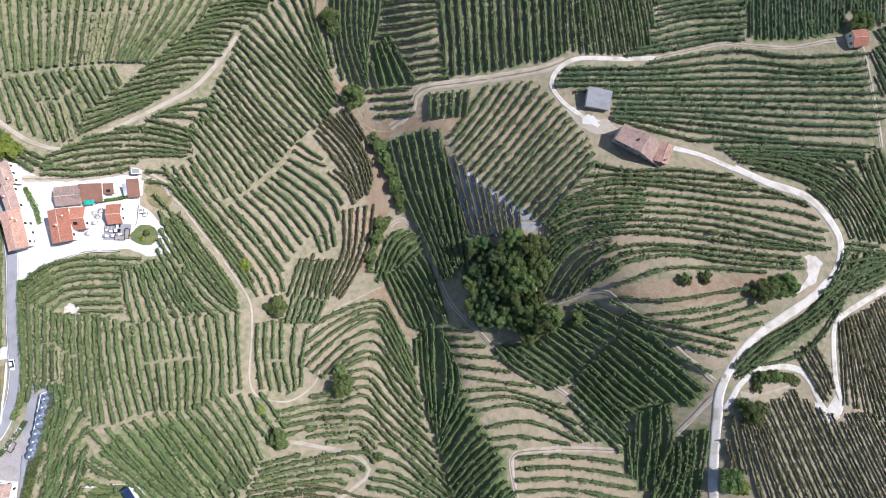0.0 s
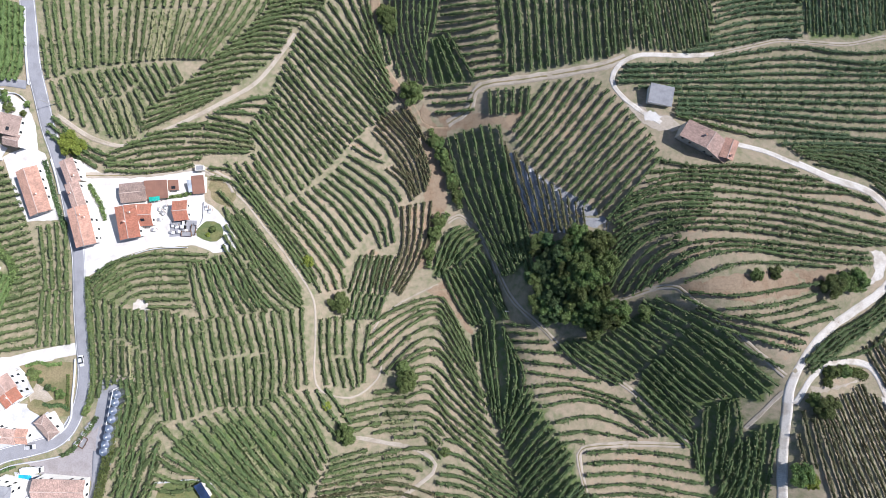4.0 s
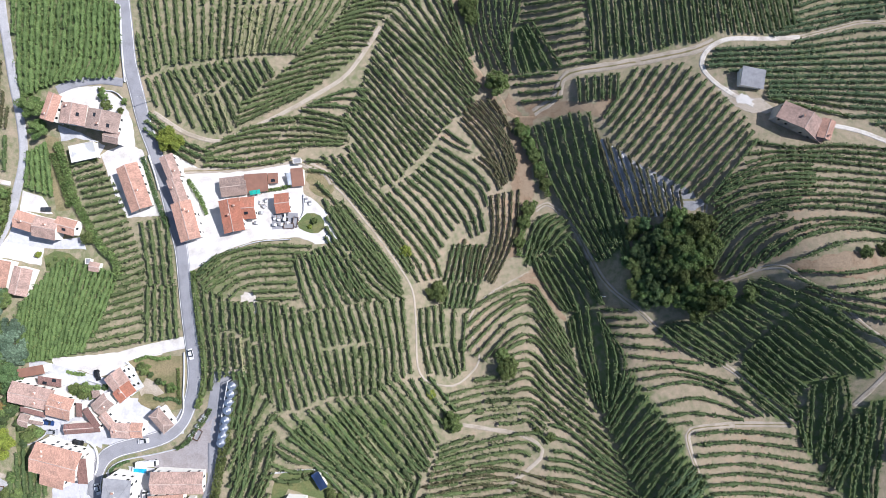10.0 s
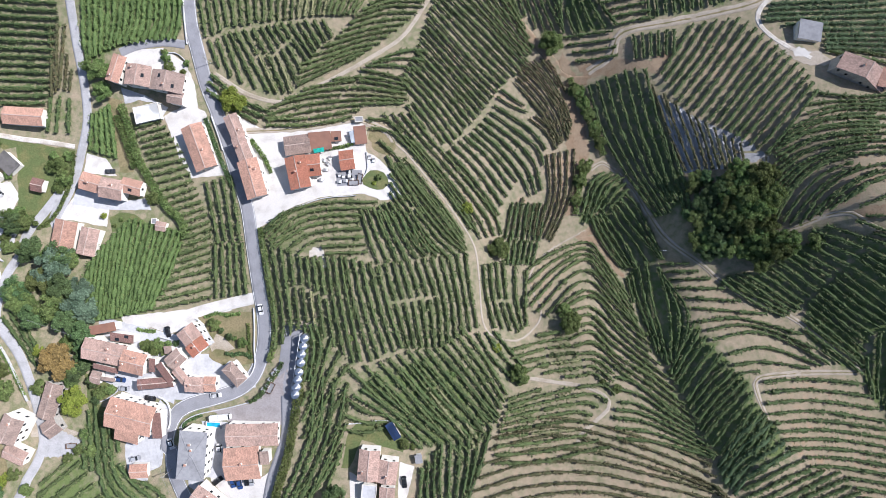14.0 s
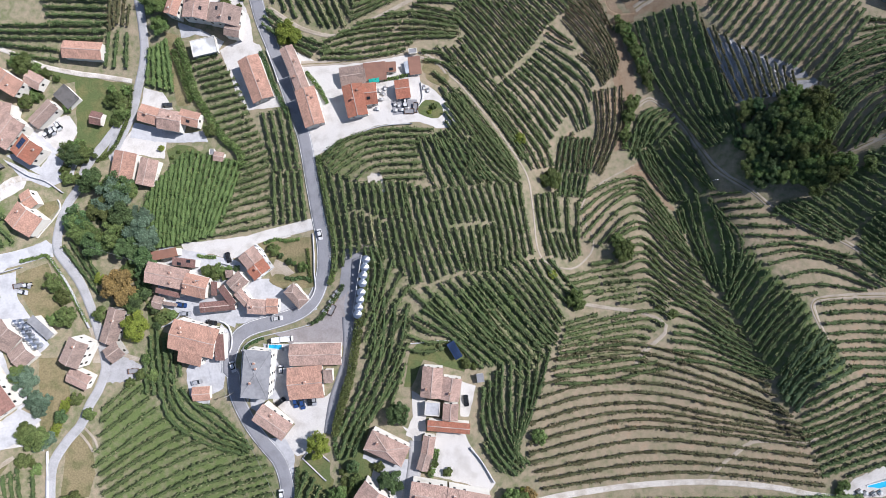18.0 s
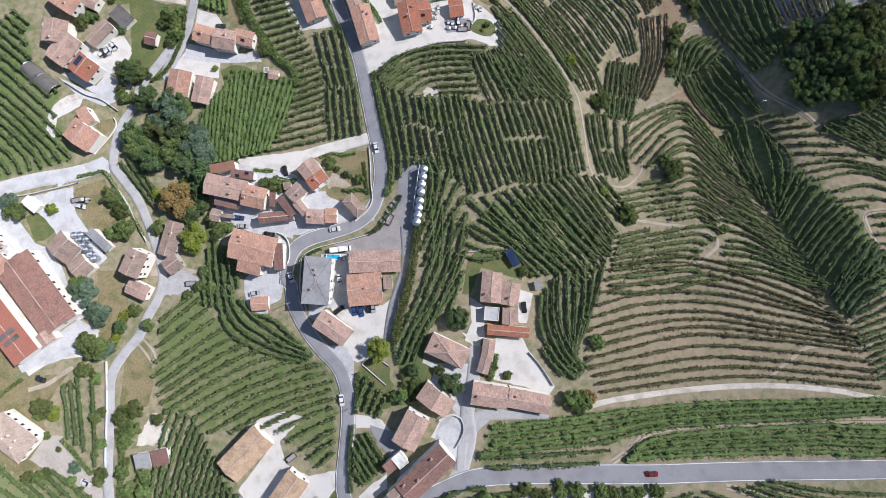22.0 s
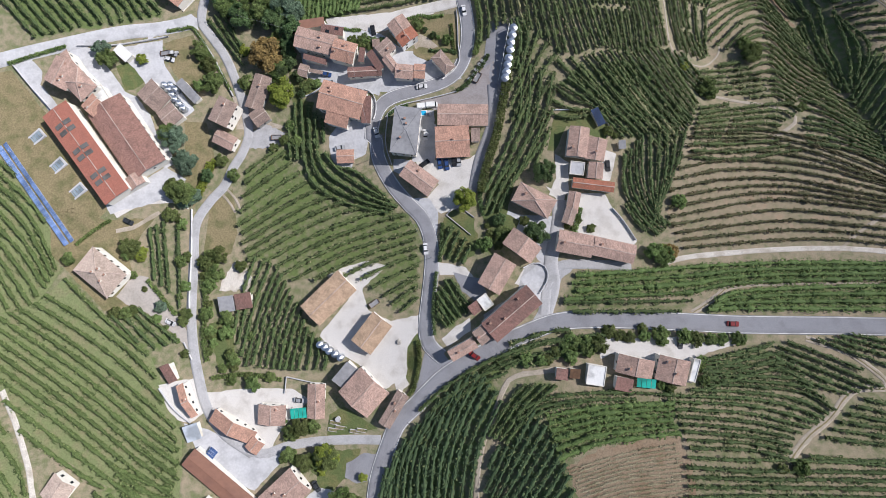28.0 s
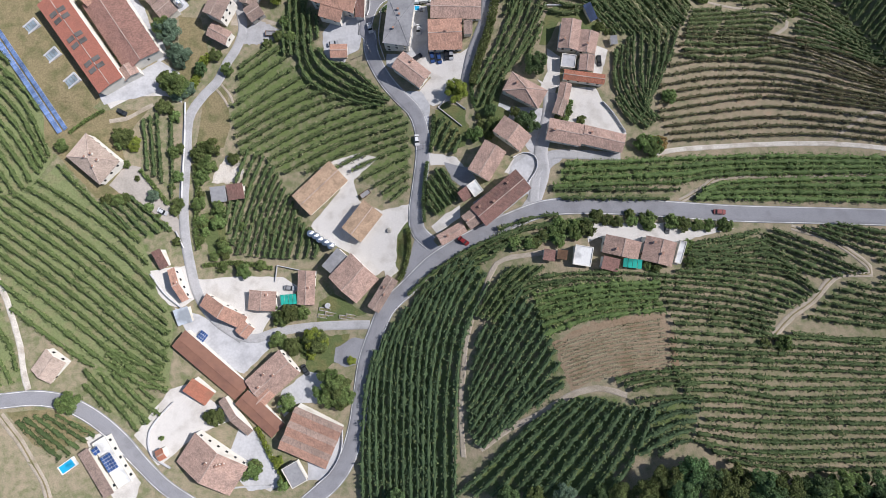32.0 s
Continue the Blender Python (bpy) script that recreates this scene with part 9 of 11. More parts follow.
tree("leaf", -29.2, 5.2, 3)
tree("leaf", -31.5, -3.4, 2.5)
tree("leaf", -51.6, 106.2, 3.4)
tree("leaf", -49.3, 99.4, 3.3)
tree("lime", -80.3, -6.6, 2.4)
tree("leaf", -67.7, -23.5, 4.3)
tree("leaf", -40.6, -55.3, 3.8)
tree("leaf", -62.7, -73.1, 3.8)
tree("leaf", -42, -50, 2.8)
tree("leaf", 108.9, -57.1, 4.2)
tree("leaf", 101.4, -82, 4.3)
tree("leaf", 105.6, -55, 2.8)
tree("leaf", 112.5, -45.5, 2.3)
tree("leaf", 118.6, -45.6, 2.4)
tree("leaf", 181.1, 98.7, 5.1)
tree("lime", -173.6, 40.7, 5.0)
tree("lime", -71, -62.6, 1.8)
tree("leaf", -227.3, 54.9, 5)
tree("leaf", -225.8, 46, 3.8)
tree("leaf", -257.4, -5.2, 4)
tree("leaf", -206.2, 2.0, 2.6)
tree("dark", -253.5, -16.9, 4.8)
tree("blue", -243.8, -23.5, 6.8)
tree("leaf", -248.2, -29.3, 5.7)
tree("dark", -257.2, -32.6, 5.2)
tree("dark", -238.6, -32.3, 5.6)
tree("blue", -230.9, -38.8, 6)
tree("leaf", -242.9, -39.2, 5.6)
tree("dark", -249.7, -42.4, 4.6)
tree("dark", -235.5, -45.5, 5.5)
tree("blue", -228.4, -42.5, 4)
tree("leaf", -256.8, -38.5, 3.6)
tree("dark", -241.7, -19.9, 5.2)
tree("dark", -228.1, -49.4, 4.4)
tree("blue", -232.4, -32.7, 4.5)
tree("leaf", -236.3, -53.5, 3.4)
tree("leaf", -257, -35, 5.2)
tree("leaf", -234.4, -40.9, 4.5)
tree("leaf", -247.4, -70.0, 2.9)
tree("leaf", -240.4, -22.4, 4.7)
tree("leaf", -262.7, -4.6, 4.4)
tree("leaf", -259.3, -5.9, 3.3)
tree("leaf", -232.5, -63.9, 2.9)
tree("lime", -232.4, -75.1, 5.2)
tree("lime", -161.4, -118.7, 4.1)
tree("lime", -283.8, -137.5, 2.6)
tree("lime", -288, -60.7, 2.1)
tree("lime", -89.9, -137.7, 2.1)
tree("dark", -132, -108.7, 4.1)
tree("dark", -135.6, -130.8, 4.1)
tree("blue", -273.7, -93.1, 5)
tree("leaf", -276.4, -90.8, 3.5)
tree("blue", -302.1, -58.1, 3.8)
tree("leaf", -299.9, -61.5, 3.8)
tree("dark", -260.7, -107.7, 2.5)
tree("leaf", -269.8, -114.6, 4.5)
tree("leaf", -272.8, -113.4, 3.5)
tree("leaf", -267.8, -114.7, 3.5)
tree("leaf", -266.1, -56.9, 3.6)
tree("leaf", -262, -62.7, 3)
tree("leaf", -259.6, -70.2, 4)
tree("leaf", -274.3, -122.8, 2.8)
tree("leaf", -269.6, -126.6, 2.2)
tree("leaf", -273.9, -111.2, 2.5)
tree("leaf", -255.2, -138.5, 3.4)
tree("leaf", -258.2, -139.4, 2.9)
tree("leaf", -250.6, -167.6, 2.9)
tree("leaf", -257.8, -149.6, 2.5)
tree("leaf", -266.1, -160.8, 2.5)
tree("leaf", -267, -149.9, 2)
tree("leaf", -267.5, -139.2, 2)
tree("leaf", -276.5, -162.2, 1.8)
tree("leaf", -287, -159.9, 2.3)
tree("leaf", -147.2, -131.4, 2.8)
tree("leaf", -154.3, -135.1, 2.9)
tree("leaf", -82.5, -119.8, 2.6)
tree("leaf", -93.8, -138.2, 3.2)
tree("rust", -88.2, -138.2, 3.0)
tree("leaf", -90.1, -139.6, 3.4)
tree("leaf", -95.9, -165.9, 2.5)
tree("leaf", -87.5, -166.8, 2.5)
tree("leaf", -78.2, -168, 2.1)
tree("leaf", -74.3, -167.9, 2.1)
tree("leaf", -68.5, -167.9, 2.6)
tree("leaf", -101.3, -164.4, 1.8)
tree("leaf", -112.7, -165.1, 2.4)
tree("leaf", -109.1, -166.5, 2)
tree("leaf", -95.2, -167, 2.9)
tree("leaf", -83.6, -167.8, 2.5)
tree("leaf", -105.8, -167.1, 2)
tree("leaf", -100.9, -166.6, 2)
tree("leaf", -116.5, -169.7, 2.8)
tree("leaf", -120.3, -171, 2.4)
tree("leaf", -126.1, -173.6, 2.3)
tree("leaf", -133.6, -174.6, 1.9)
tree("leaf", -141.1, -174.6, 2.3)
tree("leaf", -97.3, -181.8, 1.6)
tree("leaf", -210.4, -210.5, 4.2)
tree("leaf", -218.6, -212, 3.4)
tree("leaf", -204, -223.8, 4.6)
tree("leaf", -206.5, -227.7, 3.8)
tree("leaf", -201.3, -229.4, 2.9)
tree("leaf", -221.4, -200.8, 3.4)
tree("leaf", -224.4, -202.8, 3)
tree("leaf", -216.2, -200.7, 2.5)
tree("leaf", -239.2, -185.7, 2.7)
tree("leaf", -292.6, -230.2, 3.8)
tree("leaf", -230.9, -254.3, 3.5)
tree("leaf", -220.4, -231.9, 3)
tree("leaf", -220.1, -259.1, 2.2)
tree("leaf", -244.6, -236.6, 3.1)
tree("leaf", -247.3, -177.4, 2.7)
tree("leaf", -259.9, -141.8, 2.9)
tree("leaf", -247, -142.7, 2.3)
tree("leaf", -224.9, -209.8, 2.6)
tree("lime", -211.5, -209.5, 3.8)
tree("lime", -197.7, -216.8, 1.6)
tree("lime", -222.1, -251.3, 1.7)
tree("dark", -93.3, -239.3, 4.5)
tree("leaf", -100.6, -242.6, 4.8)
tree("dark", -88.4, -241.9, 4.5)
tree("leaf", -82.2, -241.7, 5)
tree("dark", -75.4, -242.9, 5)
tree("leaf", -68.5, -243.5, 4.7)
tree("dark", -60.7, -244.1, 4.8)
tree("leaf", -52.2, -242.8, 4.9)
tree("dark", -44.3, -243.5, 5)
tree("leaf", -105.4, -245.9, 4.1)
tree("dark", -96.4, -245.1, 4.5)
tree("leaf", -113, -248.2, 3.7)
tree("dark", -119.1, -249, 3.3)
tree("blue", -128.3, -250.5, 3.4)
tree("leaf", -136.2, -251.9, 3)
tree("dark", -144.4, -253.4, 3.1)
tree("dark", -180.4, -259.6, 2.9)
tree("leaf", -86, -245.9, 4.9)
tree("dark", -74, -246.9, 5)
tree("leaf", -59.9, -246.7, 5.2)
tree("dark", -47.1, -246.7, 5.4)
tree("leaf", -57.8, -205.5, 2.5)
tree("leaf", -63.5, -205.9, 1.6)
tree("leaf", -285.6, -136, 3.5)
tree("leaf", -288.6, -135, 3)
tree("leaf", -269.2, -140.9, 2.2)
tree("leaf", -266.9, -163.2, 2.1)
tree("leaf", -260.6, -146.2, 1.7)
tree("leaf", -259.2, -151.7, 1.9)
tree("leaf", -258.3, -157.2, 1.6)
tree("leaf", -259.3, -161.5, 1.9)
tree("leaf", -256.7, -166.9, 2.1)
tree("leaf", -255.2, -171.2, 1.8)
tree("leaf", -256.9, -174.4, 1.6)
tree("leaf", -247.1, -179.5, 2)
tree("leaf", -251.1, -180.6, 1.8)
tree("leaf", -241.5, -183.7, 1.8)
tree("leaf", -247.6, -184.7, 1.8)
tree("leaf", -233.1, -183.6, 2)
tree("leaf", -227.7, -198.8, 1.7)
tree("leaf", -269.2, -154.1, 1.4)
tree("leaf", -285.8, -145.9, 1.5)
tree("leaf", -288.4, -138.3, 2)
tree("leaf", -280.8, 16.6, 2.9)
tree("leaf", -277.6, 18.9, 2.3)
tree("leaf", -264.7, 18.8, 2.3)
tree("leaf", -260.3, -2.6, 3.3)
tree("leaf", -264.2, -15.5, 2.7)
tree("leaf", -260.9, -15.6, 2.2)
tree("leaf", -265.4, -12, 2.2)
tree("leaf", -88.9, -70.6, 1.1)
tree("leaf", -126.1, -54.5, 1.3)
tree("leaf", -128.1, -171.1, 2.4)
tree("leaf", -124.3, -169.3, 2.4)
tree("leaf", -120.4, -168.4, 2)
tree("leaf", -126, -167.5, 2)
tree("leaf", -131, -172.1, 2)
tree("leaf", -116.6, -167.4, 1.6)
tree("leaf", -135.8, -174.9, 2)
tree("leaf", -84.1, -176.3, 1.9)
tree("leaf", -83.2, -180.6, 1.9)
tree("leaf", -82.8, -174.6, 1.7)
tree("leaf", -94.8, -183, 1.6)
tree("leaf", -24.6, -80.3, 1.9)
tree("leaf", -29.8, -78.1, 1.4)
tree("leaf", -39.1, -53.9, 3.3)
tree("leaf", -65, -73.3, 2.3)
tree("leaf", -27.6, 45.6, 2.7)
tree("leaf", -24.2, 36.6, 2.6)
tree("leaf", -20.8, 28.9, 2.6)
tree("leaf", -17.5, 22.4, 2.1)
tree("leaf", -120, -126.7, 1.2)
tree("leaf", -121.8, -129.5, 1.2)
tree("leaf", -124.1, -128.4, 1.2)
tree("leaf", -116.2, -129.8, 1.2)
tree("leaf", -107.3, -93.1, 1.9)
tree("leaf", -104.2, -94.3, 1.3)
tree("leaf", -152.2, -131.3, 1.6)
tree("leaf", -149.3, -135.2, 2)
tree("leaf", -153.1, -128.4, 1.2)
tree("leaf", -161.6, -140.8, 1)
tree("leaf", 111.3, -49.4, 1.6)
tree("leaf", 113.7, -46, 1.4)
tree("leaf", 104.8, -81.5, 2.1)
tree("leaf", -201.8, -226.5, 4.1)
tree("leaf", -198.9, -228.3, 3.3)
tree("leaf", -204.4, -229.5, 3.3)
tree("leaf", -201.2, -230.7, 2.9)
tree("leaf", -200.5, -224.6, 2.9)
tree("leaf", -209.3, -211.4, 2.5)
tree("leaf", -214.5, -212.5, 2.1)
tree("leaf", -221.7, -212.1, 1.9)
tree("leaf", -226.8, -211.8, 1.7)
tree("leaf", -247.5, -236.6, 1.8)
tree("leaf", -205.4, -247.1, 1)
tree("leaf", -229.9, -253.4, 2.6)
tree("leaf", -262.5, -243.5, 0.9)
tree("lime", -212.7, -215.4, 1.7)
tree("lime", -207.9, -210.6, 1.7)
tree("blue", -270.9, -100.8, 3.2)
tree("blue", -268.7, -104.4, 3.1)
tree("blue", -267.4, -101.2, 2.7)
tree("blue", -264.7, -115.2, 2.4)
tree("blue", -267.4, -116.7, 2.6)
tree("blue", -269.8, -118, 2.2)
tree("leaf", -271.6, -123.9, 1.7)
tree("leaf", -265.7, -71.1, 2.3)
tree("leaf", -264.5, -62.8, 1.8)
tree("leaf", -115.1, 6.3, 1.3)
tree("leaf", -123, 22.1, 1.2)
tree("leaf", -199.8, 59.1, 1.9)
tree("leaf", -198.7, 55.3, 2.1)
tree("leaf", -192.1, 56.8, 1.3)
tree("leaf", -193.6, 53, 1.3)
tree("leaf", -200.5, 61.3, 1.3)
tree("lime", -116.8, 4.1, 0.9)
tree("lime", 102.8, -83.4, 2.9)
tree("lime", 106.2, -84.9, 2.6)
tree("leaf", 22, -139.4, 1.8)
tree("leaf", 20, -141, 1.5)
tree("leaf", -245, 16.7, 3.4)
tree("leaf", -243.1, 11.6, 3)
tree("leaf", -248.7, 16.6, 2.4)
tree("leaf", -241.9, 21, 2)
tree("leaf", -245.8, 8.1, 2.2)
tree("leaf", -247.4, 21.3, 1.8)
tree("leaf", -280.6, 31.9, 4.2)
tree("leaf", -284.9, 33.4, 2.4)
tree("leaf", -276.3, 30.6, 2.2)
tree("leaf", -273.1, 28.8, 2)
tree("dark", -260.9, -5.8, 4.3)
tree("leaf", -278.1, 21.1, 1.6)
tree("leaf", -275.7, 19.3, 1.4)
tree("leaf", -265.4, 13.9, 1.8)
tree("leaf", -269.5, 26.6, 1.5)
tree("leaf", -247.9, -19.7, 3.4)
tree("leaf", -238.0, -20.7, 2.6)
tree("lime", -227.4, -4.1, 1.2)
tree("leaf", -219.8, -6.0, 0.9)
tree("leaf", -216.3, -7.7, 0.9)
tree("leaf", -222.4, -8.3, 0.9)
tree("rust", -238.6, -59.5, 6.6)
tree("lime", -248.7, -56.2, 2.2)
tree("leaf", -234.5, -66.8, 3.4)
# three dark trees added to stand for the houses' shadow in this gap
tree("dark", -230.6, -54.1, 3)
tree("dark", -229.7, -58.4, 2.8)
tree("dark", -229.5, -62.8, 2.6)
tree("leaf", -222.9, -72.4, 2.2)
tree("leaf", -218.5, -71.3, 1.8)
tree("leaf", -277.7, -162.8, 1.1)
tree("leaf", -273, -165.4, 1)
tree("leaf", -270, -168.4, 1)
tree("leaf", -268.4, -170.3, 1)
tree("leaf", -281.9, -151.2, 1.1)
tree("leaf", -268.2, -150.9, 1.3)
tree("leaf", -268.6, -139.8, 1.5)
tree("leaf", -265.2, -175, 1.6)
tree("blue", -275.3, -157.8, 2.3)
tree("lime", -284, -139.2, 1.7)
tree("leaf", -308.2, -139.4, 2.4)
tree("leaf", -291.1, -159.5, 2.2)
tree("leaf", -285, -159, 2)
tree("leaf", -256.2, -145.5, 3.4)
tree("leaf", -258.4, -160.4, 2.6)
tree("leaf", -250.9, -162.3, 2.8)
tree("leaf", -256.5, -168.2, 2)
tree("leaf", -261.7, -140.2, 1.8)
tree("leaf", -248.1, -175.4, 2.2)
tree("leaf", -241.3, -169, 1.6)
tree("leaf", -250.7, -107.3, 2.3)
tree("leaf", -255.6, -101.5, 2.4)
tree("leaf", -275.4, -111.6, 1.5)


# ---- cars ----
PAINT = {"silver": (0.45, 0.46, 0.48), "white": (0.75, 0.75, 0.75), "black": (0.02, 0.02, 0.022), "dark": (0.06, 0.065, 0.07), "blue": (0.03, 0.07, 0.2), "red": (0.22, 0.02, 0.02)}
CARS = {}


def car(colour, x, y, turn):
    z = float(land(x, y)) + 0.1
    m = pose(x, y, z, 0, 0, turn)
    if colour in CARS:
        copy_thing(CARS[colour], m)
        return
    ob = thing("car", colour + " parked car with dark windows", "car", group="cars")
    CARS[colour] = ob
    paint = material(colour + " car paint", PAINT[colour], 0.3, vary=0.03)
    bm = bmesh.new()
    box(bm, -2.1, -0.88, 0.3, 2.1, 0.88, 0.85, 0.16)
    part("body", bm, paint, ob)
    bm = bmesh.new()
    r = bmesh.ops.create_cube(bm, size=1, matrix=Matrix.Translation((-0.25, 0, 1.08)) @ Matrix.Diagonal((2.6, 1.6, 0.55, 1)))
    for v in r["verts"]:
        if v.co.z > 1.1:
            v.co.x = -0.3 + (v.co.x + 0.3) * 0.68
            v.co.y *= 0.86
    part("cabin", bm, M["glass"], ob, "dark tinted windows")
    bm = bmesh.new()
    box(bm, -1.1, -0.64, 1.34, 0.5, 0.64, 1.4, 0.03)
    part("roof", bm, paint, ob)
    for sx in (-1.3, 1.3):
        for sy in (-0.8, 0.8):
            bm = bmesh.new()
            bmesh.ops.create_cone(bm, cap_ends=True, segments=14, radius1=0.32, radius2=0.32, depth=0.22, matrix=Matrix.Translation((sx, sy, 0.3)) @ Matrix.Rotation(radians(90), 4, "X"))
            part("wheel", bm, M["rubber"], ob)
    ob.matrix_basis = m


car("white", -160.6, -43.1, -80)
car("dark", -225.2, 14.1, -0)
car("black", -196.4, -50.3, -78)
car("blue", -214.9, -67.6, -12)
car("silver", -213.1, -71.0, -5)
car("black", -202.7, -74.7, -12)
car("white", -177.1, -74.0, 5)
car("silver", -209.2, -97.0, 10)
car("white", -175.7, -93.2, -88)
car("white", -194.7, -91.5, -75)
car("black", -176.1, -104.3, 35)
car("blue", -170.3, -104.5, -80)
car("blue", -167.7, -105, -80)
car("black", -164.9, -103.7, -85)
car("silver", -163.2, -103.7, -85)
car("red", -69.1, -163.2, -2)
car("black", -107.9, -106.1, -85)
car("dark", -273.2, 4.1, -60)
car("silver", -271.5, 5, -60)
car("white", -269.3, 7, -60)
car("white", -175.6, -136.6, -85)
car("red", -158.3, -174.1, -35)
car("silver", -222, -191.8, -5)
car("dark", -88.8, -169.3, -90)
car("white", -271.7, -163.7, -25)
car("dark", -289.4, -125.4, -25)
car("dark", -214.6, -220.8, -60)
car("silver", -277.3, -57.6, -15)
car("white", -278.2, -60, -15)
car("white", -273.7, 3.6, 40)
car("white", -271.6, 4.7, 40)
car("dark", -269.3, 7.1, -50)
car("white", -264.2, 17.9, -40)
car("silver", -284.5, 9.6, -40)


# ---- hedges, walls, tanks and other things outdoors ----
def hedge(points, width, high, mat, label):
    c = resample(points, 0.8)
    rnd = np.random.RandomState(len(c))
    mid = c.mean(0)
    at = np.array([mid[0], mid[1], float(land(*mid))])
    t = np.gradient(c, axis=0)
    t /= np.hypot(*t.T)[:, None] + 1e-9
    side = np.stack([-t[:, 1], t[:, 0]], -1)
    m = int(len(c) * 45 * max(1.0, width / 1.8))
    q = rnd.randint(0, len(c), m)
    a = rnd.uniform(-1, 1, m)
    h = high * (1 - 0.35 * a ** 4) * np.sqrt(rnd.uniform(0.05, 1, m)) * rnd.uniform(0.85, 1.12, m)
    p = np.column_stack([c[q] + side[q] * (a * width / 2)[:, None] + rnd.normal(0, 0.15, (m, 2)), land(*c[q].T) + h])
    d = rnd.normal(size=(m, 3))
    d[:, 2] *= 0.5
    d /= np.linalg.norm(d, axis=1)[:, None]
    w = np.cross(d, rnd.normal(size=(m, 3)))
    w /= np.linalg.norm(w, axis=1)[:, None]
    s = rnd.uniform(0.18, 0.42, (m, 1))
    v = np.stack([p - d * s, p - w * s * 0.7, p + d * s, p + w * s * 0.7], 1).reshape(-1, 3) - at
    ob = new("hedge", mesh_of("hedge", v, np.arange(4 * m).reshape(-1, 4), M[mat]))
    ob.location = at
    tagged(ob, label, "hedge")


def wall_run(points, thick, high, mat, label):
    thick = thick * 0.62
    c = resample(points, 2.0)
    t = np.gradient(c, axis=0)
    t /= np.hypot(*t.T)[:, None] + 1e-9
    side = np.stack([-t[:, 1], t[:, 0]], -1) * thick / 2
    z = land(*c.T)
    mid = np.array([*c.mean(0), float(land(*c.mean(0)))])
    ring = np.stack([np.column_stack([c - side, z - 0.6]), np.column_stack([c - side, z + high]), np.column_stack([c + side, z + high]), np.column_stack([c + side, z - 0.6])], 1) - mid
    n = len(c)
    i = np.arange(n * 4).reshape(n, 4)
    f = np.stack([i[:-1], i[1:], np.roll(i, -1, 1)[1:], np.roll(i, -1, 1)[:-1]], -1).reshape(-1, 4)
    f = np.vstack([f, i[:1, ::-1], i[-1:]])
    ob = tagged(new("garden_wall"), label, "wall")
    ob.location = mid
    attach(new("wall", mesh_of("wall", ring.reshape(-1, 3), f, M[mat])), ob)
    cap = np.stack([np.column_stack([c - side * 1.15, z + high]), np.column_stack([c - side * 1.3, z + high + 0.07]), np.column_stack([c + side * 1.3, z + high + 0.07]), np.column_stack([c + side * 1.3, z + high])], 1) - mid
    attach(new("coping", mesh_of("coping", cap.reshape(-1, 3), f, M["concrete"])), ob)


TANKS = {}


def tank(x, y, r, h):
    z = float(land(x, y))
    if (r, h) in TANKS:
        copy_thing(TANKS[r, h], pose(x, y, z))
        return
    ob = thing("wine_tank", "round stainless steel wine tank with a domed lid", "tank", group="steel wine tanks")
    bm = bmesh.new()
    drum(bm, 0, 0, -0.5, h, r, r, 24)
    part("body", bm, M["steel"], ob)
    bm = bmesh.new()
    bmesh.ops.create_cone(bm, cap_ends=True, segments=24, radius1=r, radius2=r * 0.25, depth=0.45, matrix=Matrix.Translation((0, 0, h + 0.225)))
    part("lid", bm, M["steel"], ob)
    bm = bmesh.new()
    drum(bm, 0, 0, h + 0.4, h + 0.6, 0.28, 0.28, 12)
    part("hatch", bm, M["white"], ob)
    bm = bmesh.new()
    box(bm, r, -0.2, 0, r + 0.06, -0.14, h)
    box(bm, r, 0.14, 0, r + 0.06, 0.2, h)
    for k in range(int(h / 0.4)):
        box(bm, r, -0.14, 0.2 + 0.4 * k, r + 0.04, 0.14, 0.24 + 0.4 * k)
    part("ladder", bm, M["steel"], ob)
    TANKS[r, h] = ob
    ob.matrix_basis = pose(x, y, z)


def pergola(at, L, W, turn):
    ob = thing("pergola", "white steel pergola frame in front of the tanks", "pergola", (*at, float(land(*at))))
    ob.rotation_euler[2] = radians(turn)
    for y in (-W / 2, W / 2):
        bm = bmesh.new()
        box(bm, -L / 2, y - 0.1, 2.9, L / 2, y + 0.1, 3.1)
        part("beam", bm, M["white"], ob)
        for k in range(6):
            bm = bmesh.new()
            x = -L / 2 + L * k / 5
            box(bm, x - 0.08, y - 0.08, -1.5, x + 0.08, y + 0.08, 2.9)
            part("post", bm, M["white"], ob)


def pool(at, L, W, turn):
    z = float(land(*at))
    ob = thing("swimming_pool", "small swimming pool with bright blue water", "pool", (*at, z))
    ob.rotation_euler[2] = radians(turn)
    bm = bmesh.new()
    for q in ((-L / 2, -W / 2, L / 2, -W / 2 + 0.3), (-L / 2, W / 2 - 0.3, L / 2, W / 2), (-L / 2, -W / 2 + 0.3, -L / 2 + 0.3, W / 2 - 0.3), (L / 2 - 0.3, -W / 2 + 0.3, L / 2, W / 2 - 0.3)):
        box(bm, q[0], q[1], -1.2, q[2], q[3], 0.9)
    part("rim", bm, M["white"], ob)
    bm = bmesh.new()
    box(bm, -L / 2 + 0.3, -W / 2 + 0.3, -1.2, L / 2 - 0.3, W / 2 - 0.3, 0.72)
    part("water", bm, M["blue"], ob, "bright blue water")


